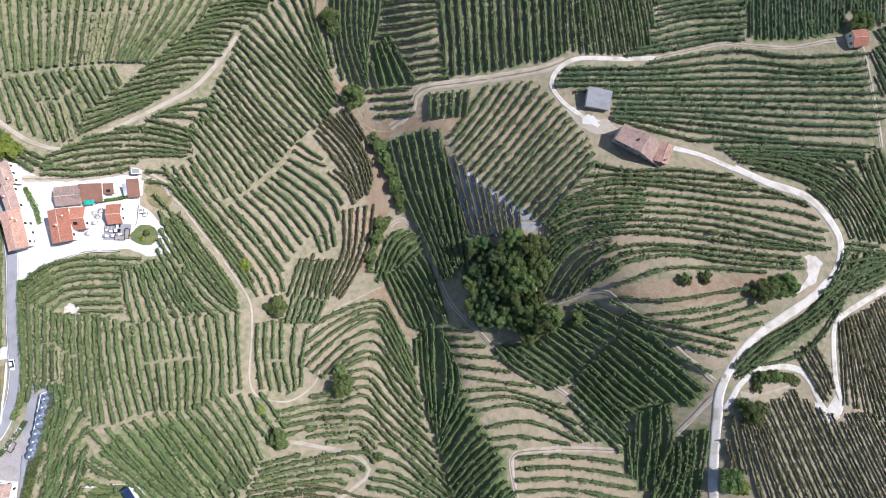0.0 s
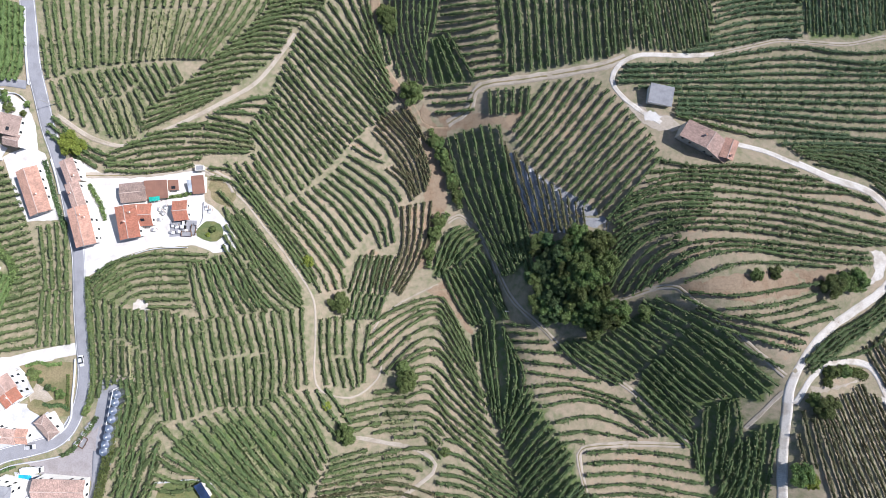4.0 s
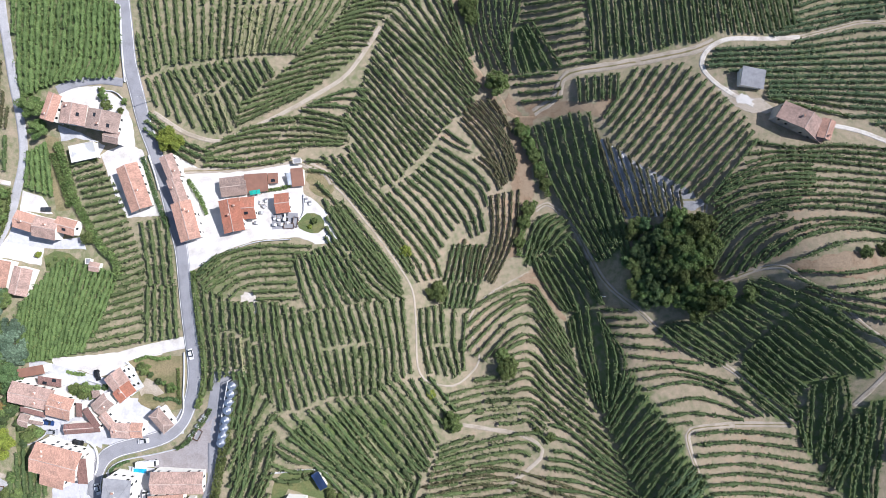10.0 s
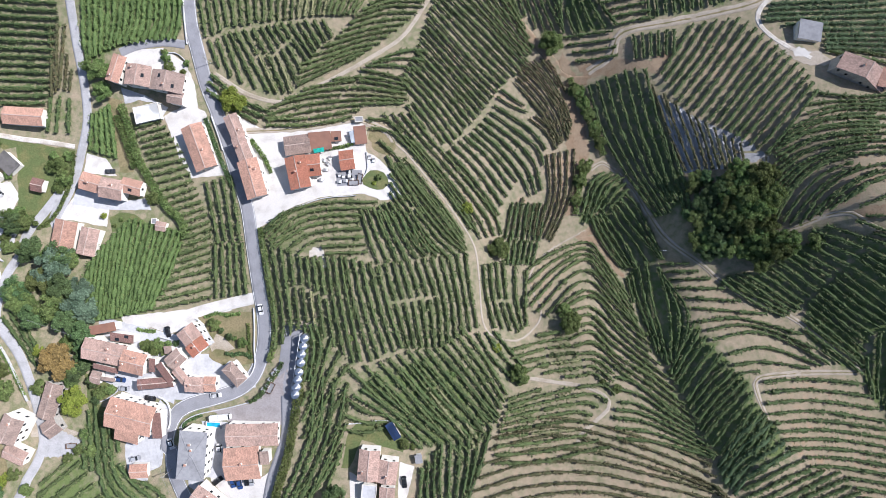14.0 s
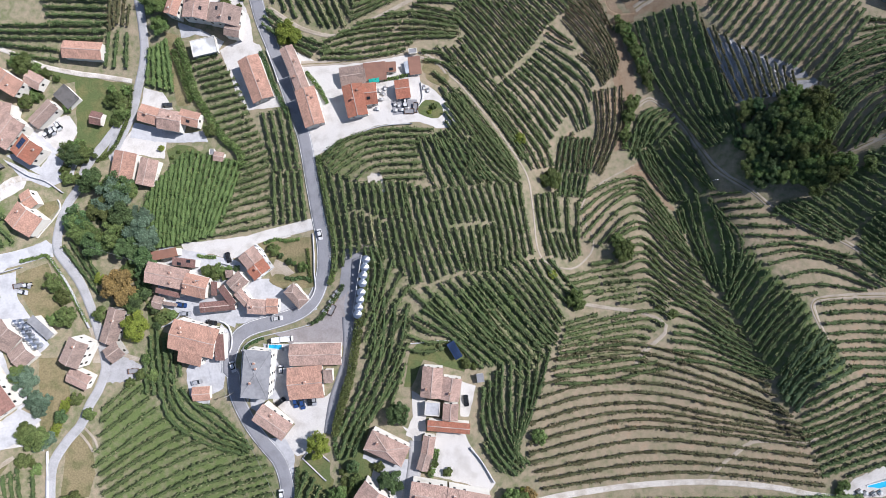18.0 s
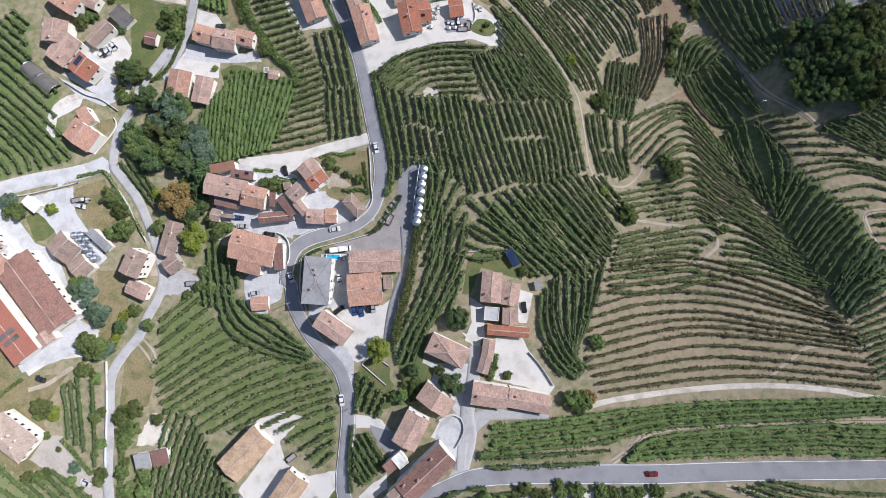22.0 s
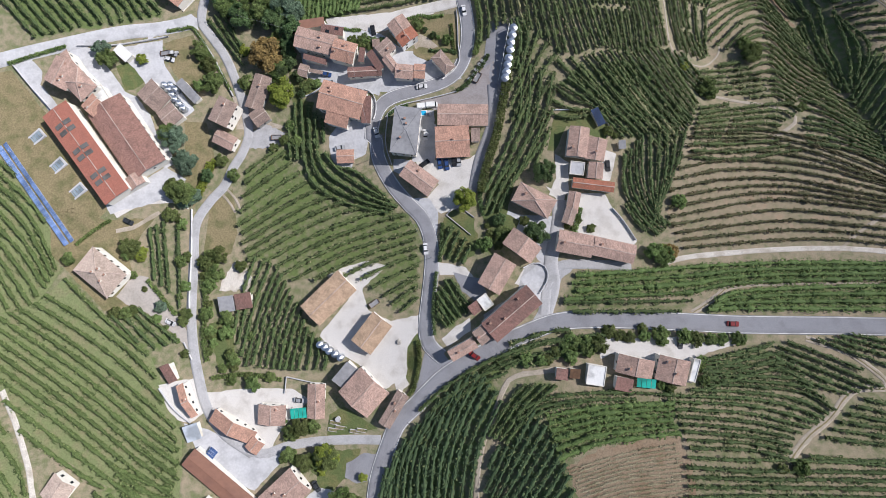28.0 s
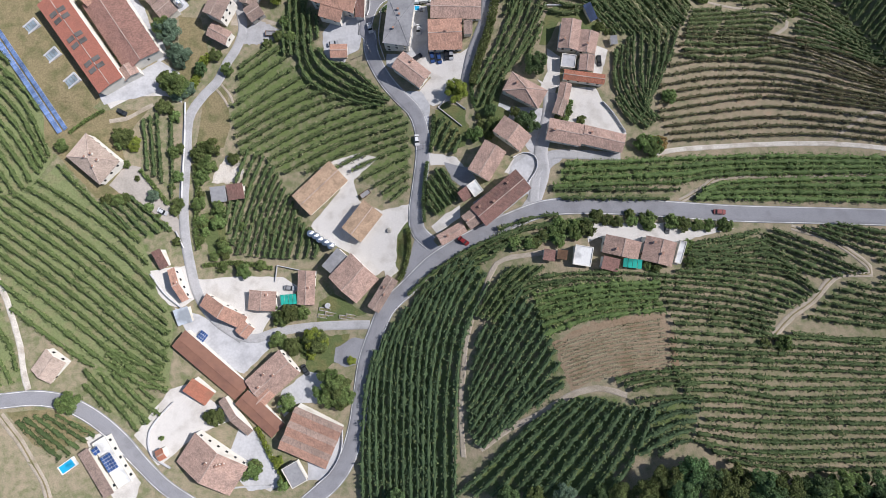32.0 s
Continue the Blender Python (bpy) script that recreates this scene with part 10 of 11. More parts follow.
def awning(at, L, W, turn, label, mat):
    z = float(land(*at))
    ob = thing("awning", label, "awning", (*at, z))
    ob.rotation_euler[2] = radians(turn)
    n = max(3, int(L / 1.4))
    for k in range(n):
        bm = bmesh.new()
        x0, x1 = -L / 2 + L * k / n, -L / 2 + L * (k + 1) / n - 0.12
        box(bm, x0, -W / 2, 2.3 + 0.05 * (k % 2), x1, W / 2, 2.36 + 0.05 * (k % 2))
        part("panel", bm, M[mat], ob)
    for sx in (-1, 1):
        for sy in (-1, 1):
            bm = bmesh.new()
            box(bm, sx * (L / 2 - 0.15) - 0.06, sy * (W / 2 - 0.15) - 0.06, -1.0, sx * (L / 2 - 0.15) + 0.06, sy * (W / 2 - 0.15) + 0.06, 2.3)
            part("post", bm, M["wood"], ob)


def solar_field(at, L, W, turn, across, along):
    """Rows of panels on low racks, following the ground."""
    ca, sa = math.cos(radians(turn)), math.sin(radians(turn))
    z0 = float(land(*at))
    ob = thing("solar_array", "long double row of blue solar panels on the slope", "solar array", (*at, z0))
    ob.rotation_euler[2] = radians(turn)
    bm = bmesh.new()
    box(bm, -0.5, -0.5, -0.03, 0.5, 0.5, 0.03)
    me = bpy.data.meshes.new("panel")
    bm.to_mesh(me)
    bm.free()
    me.materials.append(M["solar_blue"])
    rail = bpy.data.meshes.new("frame")
    bm = bmesh.new()
    box(bm, -0.5, -0.5, -0.05, 0.5, 0.5, -0.03)
    box(bm, -0.06, -0.5, -1.6, 0.06, -0.4, -0.03)
    bm.to_mesh(rail)
    bm.free()
    rail.materials.append(M["white"])
    for i in range(along):
        for j in range(across):
            u, w = -L / 2 + L * (i + 0.5) / along, -W / 2 + W * (j + 0.5) / across + (0.12 if j else -0.12)
            z = float(land(at[0] + ca * u - sa * w, at[1] + sa * u + ca * w)) - z0 + 0.9
            p = new("panel", me)
            p.matrix_basis = pose(u, w, z, 12 if j else -12) @ Matrix.Diagonal((L / along * 0.86, W / across * 0.92, 1, 1))
            attach(p, ob)
            f = new("frame", rail)
            f.matrix_basis = pose(0, 0, 0) @ Matrix.Diagonal((1.05, 1.03, 1, 1))
            attach(f, p)


def skylight_pit(at, L, W, turn):
    z = float(land(*at))
    ob = thing("skylight_pit", "sunken rooflight with a pale concrete surround in the lawn", "rooflight", (*at, z), group="rooflights in the lawn")
    ob.rotation_euler[2] = radians(turn)
    bm = bmesh.new()
    for q in ((-L / 2, -W / 2, L / 2, -W / 2 + 0.6), (-L / 2, W / 2 - 0.6, L / 2, W / 2), (-L / 2, -W / 2 + 0.6, -L / 2 + 0.6, W / 2 - 0.6), (L / 2 - 0.6, -W / 2 + 0.6, L / 2, W / 2 - 0.6)):
        box(bm, q[0], q[1], -1, q[2], q[3], 0.5)
    part("surround", bm, M["concrete"], ob)
    n = 4
    for k in range(n):
        bm = bmesh.new()
        x0 = -L / 2 + 0.6 + (L - 1.2) * k / n
        box(bm, x0, -W / 2 + 0.6, 0.3, x0 + (L - 1.2) / n - 0.15, W / 2 - 0.6, 0.42)
        part("pane", bm, M["pane"], ob)


def polytunnel(at, L, W, turn):
    z = float(land(*at))
    ob = thing("polytunnel", "long grey half-round polytunnel shed", "polytunnel", (*at, z))
    ob.rotation_euler[2] = radians(turn)
    n = 12
    v, f = [], []
    for x in (-L / 2, L / 2):
        v += [(x, -W / 2 * math.cos(math.pi * k / n), W / 2 * math.sin(math.pi * k / n) - 0.4) for k in range(n + 1)]
    f = [(k, k + 1, k + n + 2, k + n + 1) for k in range(n)]
    me = mesh_of("cover", v, f, M["tunnel"], smooth=True)
    cover = attach(new("cover", me), ob)
    cover.modifiers.new("thickness", "SOLIDIFY").thickness = 0.08
    for x in (-L / 2, 0, L / 2):
        bm = bmesh.new()
        for k in range(n):
            a, b = [Vector((x, -W / 2 * 1.02 * math.cos(math.pi * q / n), W / 2 * 1.02 * math.sin(math.pi * q / n) - 0.4)) for q in (k, k + 1)]
            d = b - a
            bmesh.ops.create_cone(bm, cap_ends=True, segments=6, radius1=0.06, radius2=0.06, depth=d.length, matrix=Matrix.Translation((a + b) / 2) @ d.to_track_quat("Z", "Y").to_matrix().to_4x4())
        part("hoop", bm, M["steel"], ob)


def crate_stack(x, y, turn):
    z = float(land(x, y))
    ob = thing("crate_stack", "stack of pale grape crates on a pallet", "crates", (x, y, z), group="crate stacks")
    ob.rotation_euler[2] = radians(turn)
    bm = bmesh.new()
    box(bm, -0.9, -0.6, -0.2, 0.9, 0.6, 0.2)
    part("pallet", bm, M["wood"], ob)
    for k in range(2):
        for j in range(3):
            bm = bmesh.new()
            box(bm, -0.85 + 0.88 * k, -0.58, 0.22 + 0.36 * j, -0.05 + 0.88 * k, 0.55, 0.54 + 0.36 * j, 0.03)
            part("crate", bm, M["white"] if (j + k) % 2 else M["flat_grey"], ob)


def wheels(ob, places, r):
    for sx, sy in places:
        bm = bmesh.new()
        bmesh.ops.create_cone(bm, cap_ends=True, segments=16, radius1=r, radius2=r, depth=0.3, matrix=Matrix.Translation((sx, sy, r)) @ Matrix.Rotation(radians(90), 4, "X"))
        part("wheel", bm, M["rubber"], ob)


def trailer(x, y, turn):
    ob = thing("trailer", "open farm trailer with dark side boards", "trailer", (x, y, float(land(x, y)) + 0.05), group="farm trailers")
    ob.rotation_euler[2] = radians(turn)
    bm = bmesh.new()
    box(bm, -2.0, -0.95, 0.6, 2.0, 0.95, 0.75)
    part("bed", bm, M["flat_grey"], ob)
    for q in ((-2.0, -0.95, 2.0, -0.87), (-2.0, 0.87, 2.0, 0.95), (-2.0, -0.87, -1.92, 0.87), (1.92, -0.87, 2.0, 0.87)):
        bm = bmesh.new()
        box(bm, q[0], q[1], 0.75, q[2], q[3], 1.2)
        part("side_board", bm, M["wood"], ob)
    bm = bmesh.new()
    box(bm, 2.0, -0.05, 0.55, 3.2, 0.05, 0.65)
    part("drawbar", bm, M["flat_grey"], ob)
    wheels(ob, [(-0.6, -0.85), (-0.6, 0.85)], 0.4)


def tractor(x, y, turn):
    ob = thing("tractor", "small white farm tractor parked in the yard", "tractor", (x, y, float(land(x, y)) + 0.05))
    ob.rotation_euler[2] = radians(turn)
    bm = bmesh.new()
    box(bm, 0.1, -0.4, 0.6, 1.7, 0.4, 1.3, 0.12)
    part("bonnet", bm, M["white"], ob)
    bm = bmesh.new()
    box(bm, -1.1, -0.6, 0.7, 0.1, 0.6, 1.9, 0.1)
    part("cab", bm, M["glass"], ob)
    bm = bmesh.new()
    box(bm, -1.2, -0.68, 1.9, 0.2, 0.68, 2.0, 0.05)
    part("roof", bm, M["white"], ob)
    wheels(ob, [(-0.6, -0.75), (-0.6, 0.75)], 0.65)
    wheels(ob, [(1.2, -0.6), (1.2, 0.6)], 0.42)


def roof_panels(at, L, W, turn, high, nx, ny):
    """A grid of framed panels on a flat roof."""
    ob = thing("solar_array", "grid of blue solar panels with pale frames on a roof", "solar array", (*at, float(land(*at)) + high))
    ob.rotation_euler[2] = radians(turn)
    for i in range(nx):
        for j in range(ny):
            bm = bmesh.new()
            x, y = -L / 2 + L * (i + 0.5) / nx, -W / 2 + W * (j + 0.5) / ny
            box(bm, x - L / nx * 0.44, y - W / ny * 0.44, 0.12, x + L / nx * 0.44, y + W / ny * 0.44, 0.17)
            p = part("panel", bm, M["solar_roof"], ob)
            bm = bmesh.new()
            box(bm, x - L / nx * 0.48, y - W / ny * 0.48, -0.06, x + L / nx * 0.48, y + W / ny * 0.48, 0.115)
            part("frame", bm, M["white"], p)


def van(x, y, turn):
    ob = thing("van", "long white delivery van parked by the wall", "van", (x, y, float(land(x, y)) + 0.1), group="vans")
    ob.rotation_euler[2] = radians(turn)
    bm = bmesh.new()
    box(bm, -1.9, -0.95, 0.35, 1.6, 0.95, 2.2, 0.1)
    part("body", bm, M["white"], ob)
    bm = bmesh.new()
    box(bm, 1.6, -0.9, 0.35, 2.6, 0.9, 1.2, 0.12)
    part("bonnet", bm, M["white"], ob)
    bm = bmesh.new()
    box(bm, 1.55, -0.85, 1.2, 2.05, 0.85, 1.85, 0.08)
    part("windscreen", bm, M["glass"], ob)
    wheels(ob, [(-1.2, -0.85), (-1.2, 0.85), (1.7, -0.85), (1.7, 0.85)], 0.34)


def raised_bed(x, y, turn):
    ob = thing("raised_bed", "raised garden bed with a plank rim and green crop", "garden bed", (x, y, float(land(x, y))), group="raised garden beds")
    ob.rotation_euler[2] = radians(turn)
    for q in ((-2, -0.6, 2, -0.5), (-2, 0.5, 2, 0.6), (-2, -0.5, -1.9, 0.5), (1.9, -0.5, 2, 0.5)):
        bm = bmesh.new()
        box(bm, q[0], q[1], -0.3, q[2], q[3], 0.35)
        part("plank", bm, M["concrete"], ob)
    bm = bmesh.new()
    box(bm, -1.9, -0.5, -0.3, 1.9, 0.5, 0.25)
    part("earth", bm, M["soil"], ob)
    bm = bmesh.new()
    for k in range(10):
        bmesh.ops.create_icosphere(bm, subdivisions=1, radius=0.22, matrix=Matrix.Translation((-1.7 + 0.38 * k, 0.2 * (-1) ** k, 0.35)))
    part("crop", bm, M["leaf"], ob, "green leafy crop")


def water_tank(x, y):
    ob = thing("water_tank", "round white water tank in the garden", "tank", (x, y, float(land(x, y))))
    bm = bmesh.new()
    drum(bm, 0, 0, -0.4, 1.3, 0.9, 0.9, 24)
    part("body", bm, M["white"], ob)
    bm = bmesh.new()
    drum(bm, 0, 0, 1.3, 1.4, 0.95, 0.85, 24)
    part("lid", bm, M["concrete"], ob)


def utility_pole(x, y):
    ob = thing("utility_pole", "tall grey wooden utility pole with a crossarm", "pole", (x, y, float(land(x, y))), group="utility poles")
    bm = bmesh.new()
    drum(bm, 0, 0, -1, 8, 0.14, 0.09, 8)
    part("pole", bm, M["stone"], ob)
    bm = bmesh.new()
    box(bm, -0.7, -0.06, 7.5, 0.7, 0.06, 7.62)
    part("crossarm", bm, M["steel"], ob)
    for k in (-0.6, 0, 0.6):
        bm = bmesh.new()
        drum(bm, k, 0, 7.62, 7.8, 0.05, 0.04, 8)
        part("insulator", bm, M["white"], ob)


def cable(a, b):
    """A wire that sags between two poles."""
    za, zb = float(land(*a)) + 7.8, float(land(*b)) + 7.8
    line = bpy.data.curves.new("cable", "CURVE")
    line.dimensions, line.bevel_depth = "3D", 0.03
    s = line.splines.new("POLY")
    s.points.add(16)
    for k, p in enumerate(s.points):
        u = k / 16
        p.co = (a[0] + (b[0] - a[0]) * u, a[1] + (b[1] - a[1]) * u, za + (zb - za) * u - 2.4 * u * (1 - u), 1)
    line.materials.append(M["flat_grey"])
    tagged(new("cable", line), "thin grey overhead power cable between poles", "cable", group="power cables")


def boulder(x, y):
    bm = bmesh.new()
    bmesh.ops.create_icosphere(bm, subdivisions=3, radius=0.9)
    rnd = random.Random(3)
    for v in bm.verts:
        v.co *= 0.9 + 0.25 * rnd.random()
        v.co.z *= 0.7
    me = bpy.data.meshes.new("boulder")
    bm.to_mesh(me)
    bm.free()
    me.materials.append(M["stone"])
    ob = tagged(new("boulder", me), "pale grey boulder on the grass island", "boulder")
    ob.location = (x, y, float(land(x, y)) + 0.3)


hedge([(-161, -12.2), (-158.7, -23.8), (-156.6, -35.7), (-154.7, -45.7), (-154.9, -55.8), (-156.7, -61.9)], 2.0, 2.0, "leaf", "overgrown green roadside hedge")
hedge([(-143.0, -55.7), (-144.7, -70.6), (-146.8, -83.1), (-149.4, -95.4), (-153.4, -107.5), (-155.1, -115.5)], 3.2, 3.2, "leaf", "tall green hedge beside the lane")
hedge([(-218.9, 40.4), (-216, 30.1), (-212.9, 18.5), (-207.1, 7.9), (-200.8, -1.6), (-194.4, -7.6), (-192.0, -14.4)], 3, 2.6, "leaf", "overgrown hedge between the vineyards")
hedge([(-260.3, -102.4), (-261.8, -108.5), (-264.1, -114.5)], 2.6, 2.0, "leaf_lime", "bright green clipped hedge of leafy shrubs")
hedge([(-281, -147.9), (-275.4, -154.4), (-270.1, -160.7)], 1.4, 1.5, "leaf", "clipped green garden hedge by the drive")
hedge([(-230.3, -240.4), (-226.9, -246.4), (-222.2, -253.9), (-219, -260.1)], 1.6, 1.8, "leaf_lime", "yellow-green clipped hedge along the path")
hedge([(-178.2, -169.7), (-177.7, -176.9), (-179.3, -184.9), (-181.5, -188.6)], 1.3, 1.4, "leaf", "clipped hedge along the yard")
hedge([(-279.8, -48.1), (-274.6, -47), (-269.5, -47.1), (-261.1, -60.2), (-253.8, -72.5)], 1, 1.2, "leaf", "low clipped hedge round the paddock")
hedge([(-335.9, -64.2), (-325.5, -59.8), (-316.8, -56.4)], 1.2, 1.3, "leaf", "low clipped hedge along the lane")
hedge([(-306.8, -134), (-300.4, -128.2), (-295.7, -125)], 1, 1.2, "leaf", "low clipped hedge of dark green leaves")
hedge([(-261.2, -147.1), (-259.3, -158.1), (-259.2, -169), (-256.8, -177.5)], 2, 2, "leaf", "overgrown garden hedge by the lane")
hedge([(-254.6, -183.8), (-242.3, -182.7), (-229.4, -184.6)], 1.4, 1.6, "leaf", "shrubby hedge above the courtyard")
hedge([(-30.9, 51.4), (-27.2, 41.4), (-23.4, 32.6), (-19.6, 22.6), (-17.8, 16.3)], 2.5, 3, "leaf", "overgrown hedgerow on the crest")
hedge([(-23.3, 13.9), (-27.7, 6.4), (-30.5, -2.2), (-31.6, -9.5)], 2.5, 2.6, "leaf", "overgrown hedgerow on the slope")
wall_run([(-192.3, 95.4), (-192.3, 77.3), (-191.8, 64.7)], 0.5, 0.9, "white", "white-painted low wall along the road")
wall_run([(-183.1, 34.9), (-180, 26.1), (-178.3, 20.6)], 0.5, 0.9, "white", "white-painted low wall along the road")
wall_run([(-269.2, -47.2), (-261.1, -59), (-252.6, -75.2)], 0.4, 1, "concrete", "pale concrete wall beside the lane")
wall_run([(-312.3, -55.8), (-300.5, -55.2), (-290.6, -53.2), (-279.4, -50.4)], 0.4, 1.2, "concrete", "concrete wall between lane and yard")
wall_run([(-334.3, -64.9), (-327, -73.7), (-318.2, -83.6)], 0.4, 1.2, "concrete", "pale garden wall of the winery")
wall_run([(-107.2, -122.1), (-103.5, -126.8), (-99.5, -133.8)], 0.4, 1.2, "concrete", "concrete retaining wall round the courtyard")
wall_run([(-266.8, -120.4), (-266.2, -137.2), (-265.9, -153.6), (-265.1, -161.5)], 0.4, 1, "white", "low white wall along the lane")
wall_run([(-260.9, -199.2), (-267.4, -194.1), (-273.2, -187)], 0.4, 1, "concrete", "low wall round the white house")
wall_run([(-260.1, -231.6), (-265, -237.6), (-266.8, -242.1), (-265.3, -248.5), (-258.9, -253.5)], 0.35, 1.1, "concrete", "dark-topped boundary wall of the yard")
wall_run([(-224.6, -260), (-232.4, -260.4), (-240.2, -261.1)], 0.4, 1, "concrete", "pale terrace wall")
wall_run([(-200, -239.2), (-200.2, -247.4), (-203.6, -254.2), (-208.6, -259)], 0.4, 1, "concrete", "concrete wall on the road bend")
wall_run([(-287.2, -8.3), (-279.6, -13.6), (-273.1, -16), (-266.4, -21)], 0.35, 1, "concrete", "concrete wall round the farmhouse")
wall_run([(-227.4, -183.6), (-227.6, -189.4)], 0.35, 0.9, "stone", "old garden wall")
wall_run([(-227.4, -183.6), (-212.1, -186.5)], 0.35, 0.9, "stone", "old garden wall of stone")
wall_run([(-128.6, -84.9), (-111.7, -84.9), (-106.1, -91)], 0.4, 0.9, "white", "pale garden kerb wall")
wall_run([(-190.3, -84.8), (-191.1, -95.6), (-188.7, -104.2)], 0.4, 1.1, "concrete", "curved concrete wall under the grey-roofed house")
wall_run([(-266.3, -171), (-262.8, -177.3)], 0.35, 0.9, "white", "low white wall by the drive")
tank(-142.3, -53.5, 1.5, 4)
tank(-142.8, -56.4, 1.5, 4)
tank(-143.4, -59.2, 1.5, 4)
tank(-143.7, -62.1, 1.5, 4)
tank(-144.3, -65.4, 1.5, 4)
tank(-144.8, -68.1, 1.5, 4)
tank(-145.3, -70.8, 1.5, 4)
tank(-145.8, -73.2, 1.5, 4)
tank(-214.7, -171.6, 1.25, 3.5)
tank(-212.8, -172.5, 1.25, 3.5)
tank(-211.1, -173.8, 1.25, 3.5)
tank(-208.9, -174.9, 1.25, 3.5)
tank(-206.8, -176.1, 1.25, 3.5)
tank(-278.4, -71.6, 1.25, 3.5)
tank(-276.8, -73.4, 1.25, 3.5)
tank(-275.4, -75.4, 1.25, 3.5)
tank(-274.1, -77.3, 1.25, 3.5)
tank(-272.5, -79.1, 1.25, 3.5)
tank(-270.9, -80.9, 1.25, 3.5)
tank(-276.1, -71.5, 1.25, 3.5)
tank(-274.3, -73.3, 1.25, 3.5)
pergola((-145.2, -62.5), 21.5, 1.3, 78.7)
pool((-177.9, -84.5), 5.5, 2.3, -3.7)
awning((-221.7, -195.8), 5.9, 3.7, 4.8, "turquoise netting over a wooden frame", "green_net")
awning((-102.6, -181.2), 6.3, 3, -5.9, "green netting beside the roadside house", "green_net")
skylight_pit((-324.1, -93.2), 6.3, 3.9, 40.8)
skylight_pit((-315.9, -104.2), 6.4, 4, 41.7)
skylight_pit((-308.3, -114), 6.4, 4, 41.1)
polytunnel((-296.2, -7.3), 15.3, 6.7, -41.4)
crate_stack(-157.1, -70.7, -40)
crate_stack(-156.2, -68.6, -40)
crate_stack(-154.9, -66.5, -50)
crate_stack(-158.7, -72.1, -35)
crate_stack(-153.8, -65.1, -50)
crate_stack(-146.2, -75.8, -80)
crate_stack(-146.5, -78.3, -80)
trailer(-279.743, -57.5228, 10)
tractor(-276.425, -57.3908, 10)
trailer(-194.662, -156.629, 35)
trailer(-234.6, -92.2, 0)
trailer(-155.9, -71.5, 60)
solar_field((-322.2, -115.1), 45.5, 4.1, -54.8, 2, 58)
pool((-291.3, -251.2), 5.9, 3.2, 35.9)
roof_panels((-276.1, -249.2), 5.8, 4, -57.8, 4.9, 5, 4)
roof_panels((-280.7, -245.4), 2.5, 2.4, -53.4, 4.9, 2, 2)
roof_panels((-252.1, -209.2), 3.2, 3.7, -37.8, 1.6, 4, 3)
raised_bed(-208.422, -199.381, -8)
raised_bed(-206.225, -200.945, -8)
raised_bed(-208.943, -201.819, -8)
raised_bed(-200.88, -202.004, -8)
raised_bed(-198.361, -201.525, -8)
water_tank(-207.363, -197.909)
boulder(-185.27, -170.355)
awning((-138.5, 18.3), 4.3, 1.7, 7.2, "teal tarpaulin stretched beside the red-roofed house", "green_net")
crate_stack(-130.385, 7.90669, -80)
crate_stack(-128.817, 7.39283, -80)
crate_stack(-130.286, 5.13958, -10)
crate_stack(-127.867, 5.29051, -5)
crate_stack(-125.461, 5.67666, 0)
crate_stack(-136.683, 14.2059, -20)
crate_stack(-135.041, 12.7322, -40)
crate_stack(-134.241, 15.0576, -70)
crate_stack(-135.827, 10.1901, 0)
crate_stack(-137.428, 6.08559, -10)
crate_stack(-118.601, 14.8331, -80)
crate_stack(-117.031, 13.6212, -85)
tractor(-126.304, 7.7186, 90)
trailer(-124.68, 4.45588, 0)
trailer(-122.313, 5.99461, 80)
hedge([(-166.5, 24.1), (-164.3, 21.2), (-161.6, 17.5), (-159.3, 13.4), (-157.9, 10.4)], 1.6, 1.6, "leaf", "narrow garden border of green shrubs")
hedge([(-134.6, 19.1), (-130.1, 19.6), (-125.6, 20.7)], 1.2, 1, "leaf", "low green shrubs behind the sheds")
wall_run([(-119.9, 17.2), (-119.4, 10.1), (-121, 6.7)], 0.4, 0.8, "white", "low white wall across the yard")
wall_run([(-150.1, -5.6), (-137, -1.5), (-123.9, -0.8)], 0.4, 0.9, "concrete", "pale retaining kerb below the yard")
wall_run([(-200.7, 61.1), (-195.7, 60.8), (-192, 57)], 0.4, 0.9, "white", "low white wall round the forecourt")
hedge([(-239.9, 22.8), (-241.2, 12.1), (-244.5, 2.8), (-248.5, -4.2), (-253.7, -8)], 1.3, 1.4, "leaf", "clipped green hedge along the garden lane")
hedge([(-221.2, 36.2), (-219.2, 29.6), (-216.3, 20.1), (-214.6, 15.3)], 2.4, 2.2, "leaf", "overgrown hedge beside the brown path")
wall_run([(-268.2, -23.7), (-266.9, -27), (-269.4, -31.9), (-272.1, -35.5), (-274.7, -39)], 0.3, 0.8, "wall", "low cream wall round the villa court")
hedge([(-171.6, -145.2), (-172.4, -152.7), (-172.8, -160.1), (-172.2, -167)], 1.0, 2.0, "leaf_dark", "tall narrow roadside hedge")
hedge([(-169.4, -127.2), (-169.7, -134.3), (-170.4, -140.9)], 1.2, 1.8, "leaf_dark", "dark hedge round the terrace garden")
utility_pole(0.5, -27)
utility_pole(-194.6, -100.9)
utility_pole(-173.119, -139.618)
utility_pole(-205.4, -58.5)
utility_pole(-251.2, -43.4)
utility_pole(-183.111, 57.0817)
cable((-194.6, -100.9), (-173.119, -139.618))
cable((-194.6, -100.9), (-205.4, -58.5))
cable((-205.4, -58.5), (-251.2, -43.4))
hedge([(110.6, -46.9), (117.1, -45.7), (126, -46.8), (129.1, -48.7)], 3.2, 2.4, "leaf", "dense dark hedge inside the hairpin")
pool((37.9, -139.9), 14.8, 2.5, 12.2)
crate_stack(27.1117, -141.963, 20)
